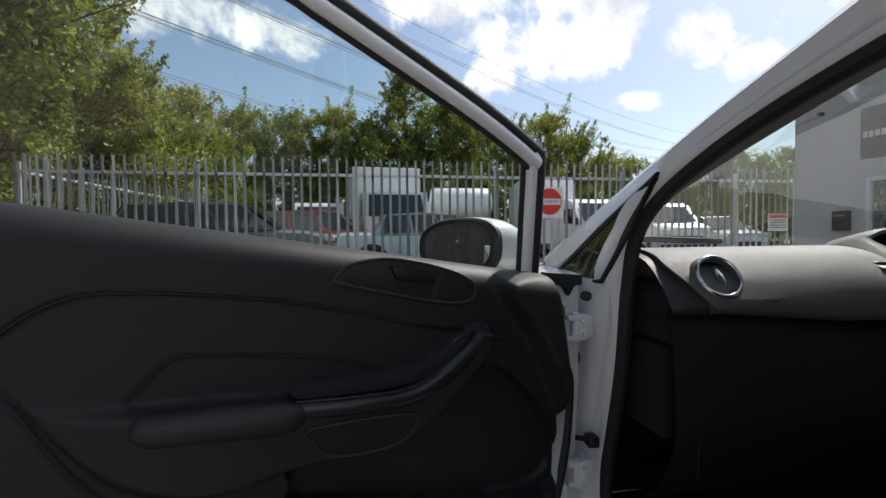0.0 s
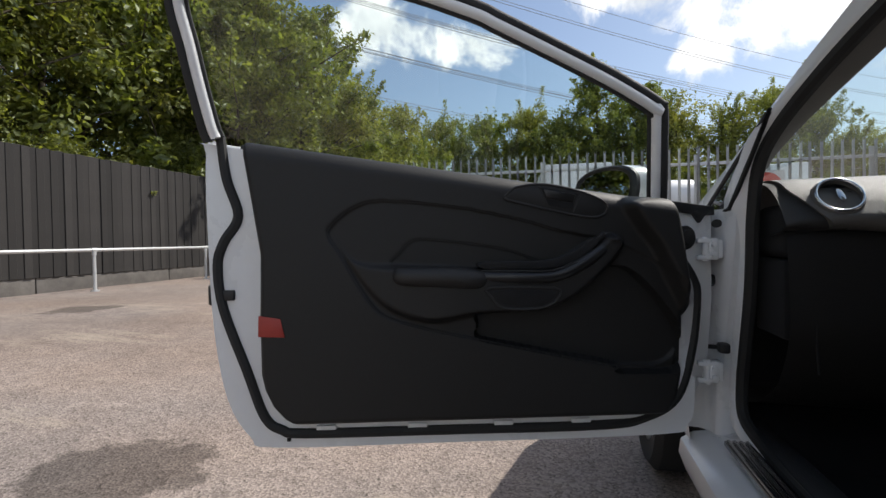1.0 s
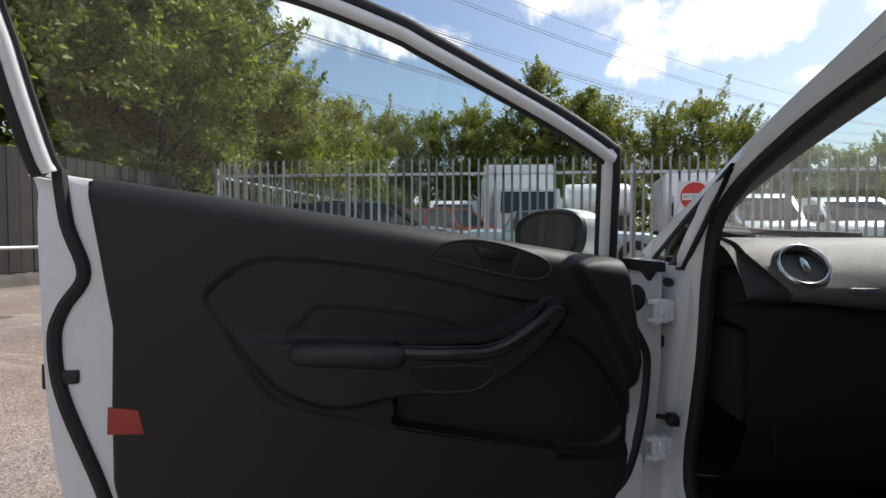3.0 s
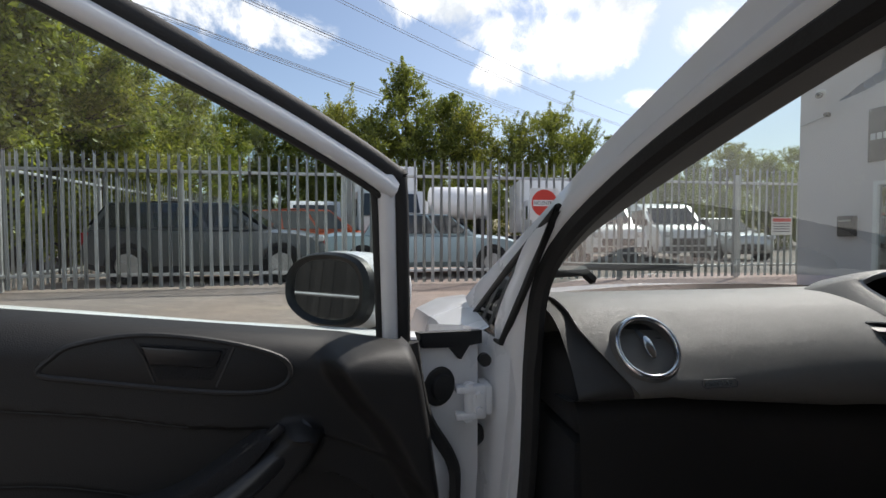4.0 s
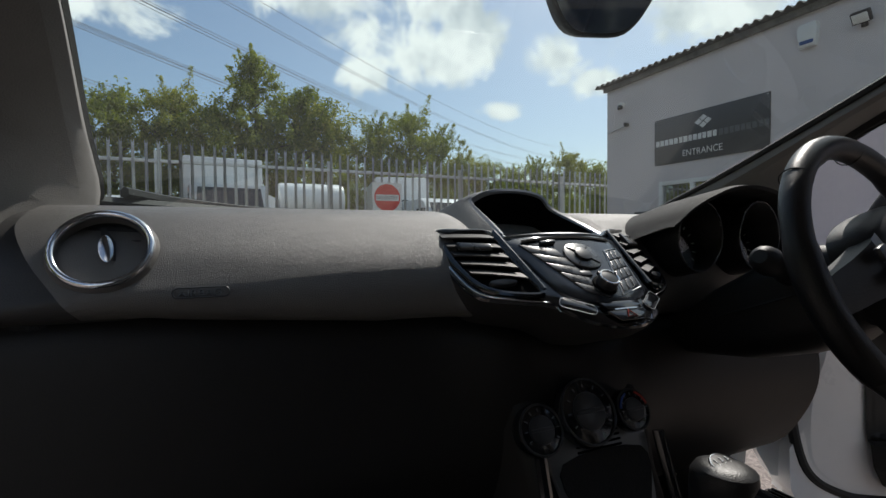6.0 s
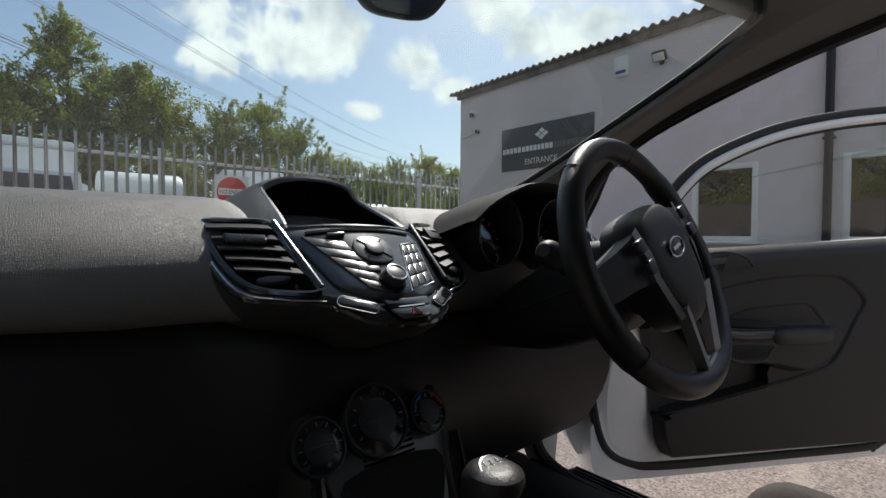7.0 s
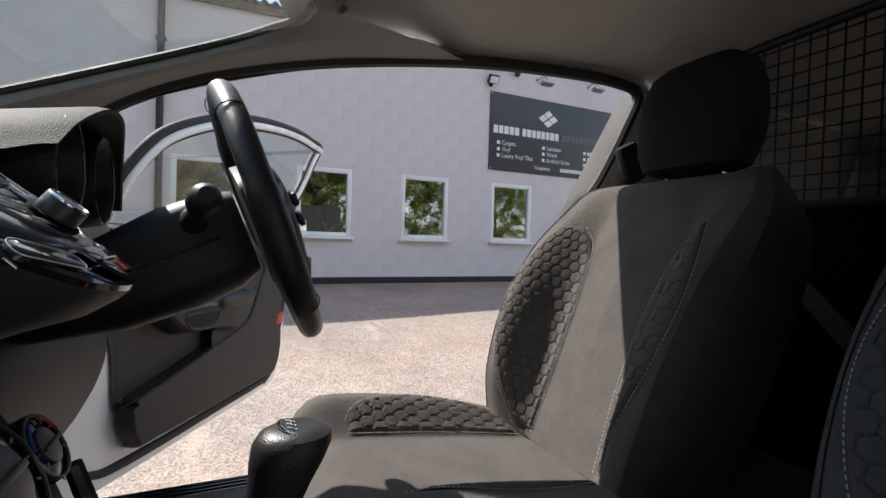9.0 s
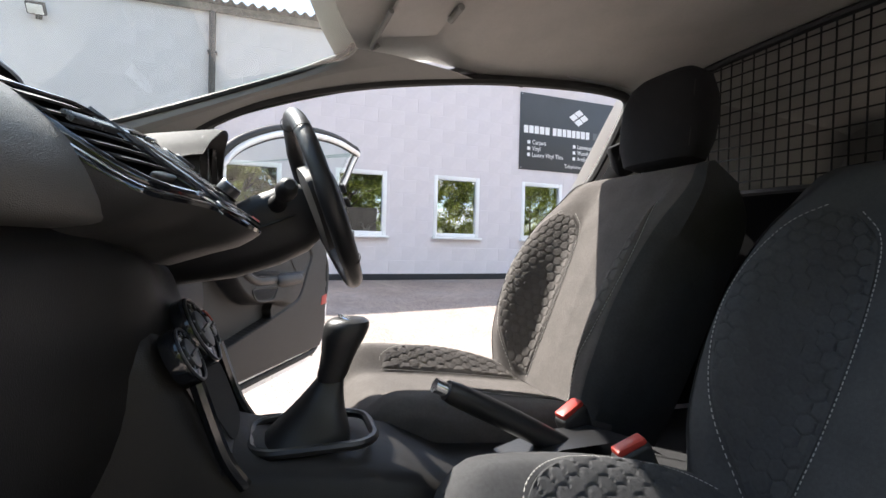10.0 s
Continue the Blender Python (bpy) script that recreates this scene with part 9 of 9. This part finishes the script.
def make_seat(at, recline, label, reach=0.52, cloth=None, quilt=None):
    s = new("seat")
    s.matrix_basis, s.parent = Matrix.Translation(at), car
    tagged(s, label)
    lean = radians(recline)

    def back_width(b):
        return (glide(b, [0, 0.15, 0.4, 0.6, 0.78, 0.9, 1.0], [0.215, 0.240, 0.258, 0.262, 0.258, 0.240, 0.195]))

    def back(k, b, out=0.0):
        """A point of the backrest's front: k across, b up, out proud of the cloth."""
        swell = (glide(b, [0, 0.15, 0.4, 0.65, 0.85, 1.0], [0.05, 0.085, 0.10, 0.075, 0.025, 0.0]))
        crown = 0.018 * math.sin(math.pi * min(1.0, b * 1.1))
        f = swell * bolster(k) + crown * (1 - abs(k)) - 0.045 * max(0.0, (b - 0.9) / 0.1) ** 2 + out
        h = 0.63 * b
        return Vector((k * back_width(b), -math.sin(lean) * h + math.cos(lean) * f, 0.30 + math.cos(lean) * h + math.sin(lean) * f))

    def inset_span(u):
        """Where the quilted inset starts and ends across the backrest, u from its foot to its top."""
        return ((glide(u, [0, 0.25, 0.55, 0.8, 0.93, 1.0], [0.44, 0.37, 0.355, 0.40, 0.47, 0.58])), (glide(u, [0, 0.12, 0.3, 0.5, 0.7, 0.88, 1.0], [0.58, 0.68, 0.80, 0.86, 0.85, 0.78, 0.68])))

    def cushion_width(b):
        return (glide(b, [0, 0.3, 0.7, 0.92, 1.0], [0.22, 0.245, 0.25, 0.235, 0.20]))

    def cushion(k, b, out=0.0):
        """A point of the cushion's top: k across, b from the back to the front edge."""
        swell = (glide(b, [0, 0.25, 0.6, 0.9, 1.0], [0.03, 0.05, 0.06, 0.05, 0.02]))
        roll = -0.075 * max(0.0, (b - 0.82) / 0.18) ** 2.2
        z = 0.285 + 0.065 * b + roll + swell * bolster(k) + 0.012 * (1 - k * k) + out
        return Vector((k * cushion_width(b), -0.02 + reach * b + (0.02 * (b > 0.99)), z))

    ks = [-1 + 2 * i / 128 for i in range(129)]
    bm = bmesh.new()
    rows = []
    for i in range(65):
        b = i / 64
        front = [back(k, b) for k in ks]
        thick = 0.160 - 0.06 * max(0.0, (b - 0.75) / 0.25) ** 2
        rear = [Vector((k * back_width(b) * 0.94, 0, 0)) + Vector((0, back(0, b).y - math.cos(lean) * thick, back(0, b).z - math.sin(lean) * thick)) for k in (0.96, 0.7, 0.3, -0.3, -0.7, -0.96)]
        rows.append(front + rear)
    loft(bm, rows, close=True, cap=True)
    part("backrest", bm, cloth or FABRIC, s)
    for sgn in (-1, 1):
        bm = bmesh.new()
        rows = []
        for i in range(33):
            b = i / 32
            thick = 0.163 - 0.06 * max(0.0, (b - 0.75) / 0.25) ** 2
            side = [back(sgn * k, b, 0.003) for k in (0.91, 0.94, 0.97)] + [back(sgn, b, 0.003) + Vector((sgn * 0.004, 0, 0))]
            rear = [Vector((sgn * (k * back_width(b) * 0.94 + 0.004), back(0, b).y - math.cos(lean) * thick, back(0, b).z - math.sin(lean) * thick)) for k in (0.97, 0.7)]
            rows.append(side + rear)
        loft(bm, rows)
        part("side_panel", bm, FABRIC_SHADE, s, "darker cloth side of the backrest")
    bm = bmesh.new()
    rows = []
    for i in range(27):
        b = i / 26
        top = [cushion(k, b) for k in ks]
        under = [Vector((k * cushion_width(b) * 0.97, top[0].y, z)) for k, z in ((0.99, 0.22), (0.9, 0.14), (0.0, 0.13), (-0.9, 0.14), (-0.99, 0.22))]
        rows.append(top + under)
    loft(bm, rows, close=True, cap=True)
    part("cushion", bm, cloth or FABRIC, s)
    # quilted bolster insets, and the dark centre panel
    for sgn in (-1, 1):
        bm = bmesh.new()
        rows = []
        for j in range(181):
            u = j / 180
            b = 0.03 + 0.73 * u
            lo, hi = inset_span(u)
            row = []
            for i in range(71):
                k = lo + (hi - lo) * i / 70
                edge = min(1.0, min(i, 70 - i) / 4, min(j, 180 - j) / 4)
                arc = k * back_width(b) + 0.6 * 0.10 * bolster(k)
                row.append(back(sgn * k, b, 0.0028 + 0.0042 * edge * hex_pad(arc, 0.63 * b, 0.0275)))
            rows.append(row)
        loft(bm, rows)
        part("quilted_inset", bm, quilt or FABRIC_HEX, s, "dark quilted hexagon inset")
        bm = bmesh.new()
        rows = []
        for j in range(91):
            u = j / 90
            b = 0.08 + 0.68 * u
            lo, hi = 0.50, 0.54 + 0.25 * math.sin(math.pi * u) ** 0.5
            row = []
            for i in range(41):
                k = lo + (hi - lo) * i / 40
                edge = min(1.0, min(i, 40 - i) / 3, min(j, 90 - j) / 3)
                arc = k * cushion_width(b) + 0.6 * 0.06 * bolster(k)
                row.append(cushion(sgn * k, b, 0.0028 + 0.0042 * edge * hex_pad(arc, 0.52 * b, 0.0275)))
            rows.append(row)
        loft(bm, rows)
        part("quilted_inset", bm, quilt or FABRIC_HEX, s, "dark quilted hexagon inset")
        for edge in (0, 1):
            bm = bmesh.new()
            pts = []
            for j in range(61):
                u = j / 60
                b = 0.02 + 0.75 * u
                lo, hi = inset_span(u)
                lo, hi = lo - 0.012, hi + 0.012
                pts.append(back(sgn * (hi if edge else lo), b, 0.0032))
            for j in range(0, 60):
                a, c = pts[j], pts[j + 1]
                tube(bm, [a.lerp(c, 0.1), a.lerp(c, 0.68)], 0.0008, 4)
            tagged(part("stitching", bm, THREAD, s, "pale contrast stitching"), kind="stuff")
            bm = bmesh.new()
            pts = []
            for j in range(61):
                u = j / 60
                b = 0.07 + 0.70 * u
                pts.append(cushion(sgn * (0.555 + 0.25 * math.sin(math.pi * u) ** 0.5 if edge else 0.488), b, 0.0032))
            for j in range(0, 60):
                a, c = pts[j], pts[j + 1]
                tube(bm, [a.lerp(c, 0.1), a.lerp(c, 0.68)], 0.0008, 4)
            tagged(part("stitching", bm, THREAD, s, "pale contrast stitching"), kind="stuff")
    # headrest on two steel posts
    top = back(0, 1.0)
    hr = Matrix.Translation(top + Vector((0, -0.050, 0.130))) @ Matrix.Rotation(lean * 0.2, 4, "X")
    bm = bmesh.new()
    rows = []
    for z, w, d0 in ((-0.120, 0.085, 0.028), (-0.108, 0.120, 0.045), (-0.06, 0.137, 0.055), (0.0, 0.140, 0.060), (0.06, 0.132, 0.058), (0.105, 0.116, 0.048), (0.124, 0.088, 0.034), (0.130, 0.05, 0.018)):
        rows.append([hr @ Vector((w * math.copysign(abs(math.cos(a)) ** 0.55, math.cos(a)), d0 * math.copysign(abs(math.sin(a)) ** 0.6, math.sin(a)), z)) for a in (2 * math.pi * i / 40 for i in range(40))])
    loft(bm, rows, close=True, cap=True)
    h = part("headrest", bm, FABRIC_DARK, s, "black cloth headrest")
    for sx in (-1, 1):
        bm = bmesh.new()
        tube(bm, smooth_line([hr @ Vector((sx * 0.122, 0.040, z)) for z in (-0.085, -0.04, 0.02, 0.075)], 4), 0.0014, 5)
        part("headrest_seam", bm, RUBBER, s)
    for sx in (-1, 1):
        bm = bmesh.new()
        tube(bm, [top + Vector((sx * 0.07, -0.05, -0.05)), hr @ Vector((sx * 0.07, 0, -0.08))], 0.006, 10)
        part("headrest_post", bm, CHROME, s)
        bm = bmesh.new()
        box(bm, (sx * 0.17, 0.2, 0.02), (0.03, 0.5, 0.04), 0.006)
        part("seat_rail", bm, BLACK_PLASTIC, s)
        bm = bmesh.new()
        box(bm, (sx * 0.235, 0.18, 0.12), (0.03, 0.42, 0.14), 0.014)
        part("side_cover", bm, BLACK_PLASTIC, s)
    return s


make_seat((0.325, -0.985, 0.235), 24, "grey cloth driver's seat with quilted bolsters and pale stitching")
# passenger side's shade is put into this seat's darker cloth
make_seat((-0.345, -0.975, 0.235), 31, "passenger seat in the driver's cloth darkened for shade, with quilted bolsters and pale stitching", 0.475, FABRIC_SHADE, FABRIC_SHADE)


def buckle(at, turn):
    b = thing("belt_buckle", "black seat belt buckle with a red release button", "belt buckle", Matrix.Translation(at) @ Matrix.Rotation(radians(turn), 4, "Z") @ Matrix.Rotation(radians(-25), 4, "X"), "belt buckles between the seats")
    bm = bmesh.new()
    box(bm, (0, 0, -0.045), (0.032, 0.058, 0.085), 0.008, seg=3)
    tube(bm, [(0, 0, -0.08), (0, -0.02, -0.22)], 0.013, 8)
    part("housing", bm, BLACK_PLASTIC, b)
    bm = bmesh.new()
    box(bm, (0, 0.0, 0.0), (0.024, 0.05, 0.012), 0.004)
    part("release_button", bm, RED_PLASTIC, b)


buckle((0.03, -0.85, 0.612), 10)
buckle((-0.095, -0.87, 0.598), -10)

# ---- blockwork courses, each block a few millimetres proud of its joints ----


def lay_blocks():
    course, length, joint = 0.225, 0.452, 0.006
    holes = [(y - w / 2 - 0.01, y + w / 2 + 0.01, z - h / 2 - 0.045, z + h / 2 + 0.01) for y, z, w, h in WINDOWS + [SHOP]]
    rng = random.Random(8)
    shared = {}
    rest = bmesh.new()
    count = 0
    for row in range(16):
        z0 = 0.325 + row * course
        z1 = min(EAVE - 0.01, z0 + course) - joint
        y = Y_B + 0.02 - (length / 2 if row % 2 else 0.0)
        while y < Y_A - 0.05:
            spans = [(max(y, Y_B + 0.02), min(y + length - joint, Y_A - 0.01))]
            for a, b, c, d in holes:
                if z1 > c and z0 < d:
                    spans = [q for s in spans for q in ((s[0], min(s[1], a)), (max(s[0], b), s[1])) if q[1] - q[0] > 0.03]
            for a, b in spans:
                out = 0.0014 + rng.uniform(-0.0009, 0.0011)
                if -6.2 < (a + b) / 2 < 1.75 and count < 300:
                    key = (round(b - a, 3), round(z1 - z0, 3))
                    if key not in shared:
                        bm = bmesh.new()
                        box(bm, (0, 0, 0), (0.012, b - a, z1 - z0), 0.0025, seg=1)
                        me = bpy.data.meshes.new("block")
                        bm.to_mesh(me)
                        bm.free()
                        me.materials.append(MASONRY)
                        shared[key] = me
                    ob = new("block", shared[key])
                    ob.parent = building
                    ob.location = (0.006 - out, (a + b) / 2, (z0 + z1) / 2)
                    count += 1
                else:
                    box(rest, (0.006 - out, (a + b) / 2, (z0 + z1) / 2), (0.012, b - a, z1 - z0))
            y += length
    tagged(part("blockwork", rest, MASONRY, building, smooth=False), kind="stuff")


lay_blocks()
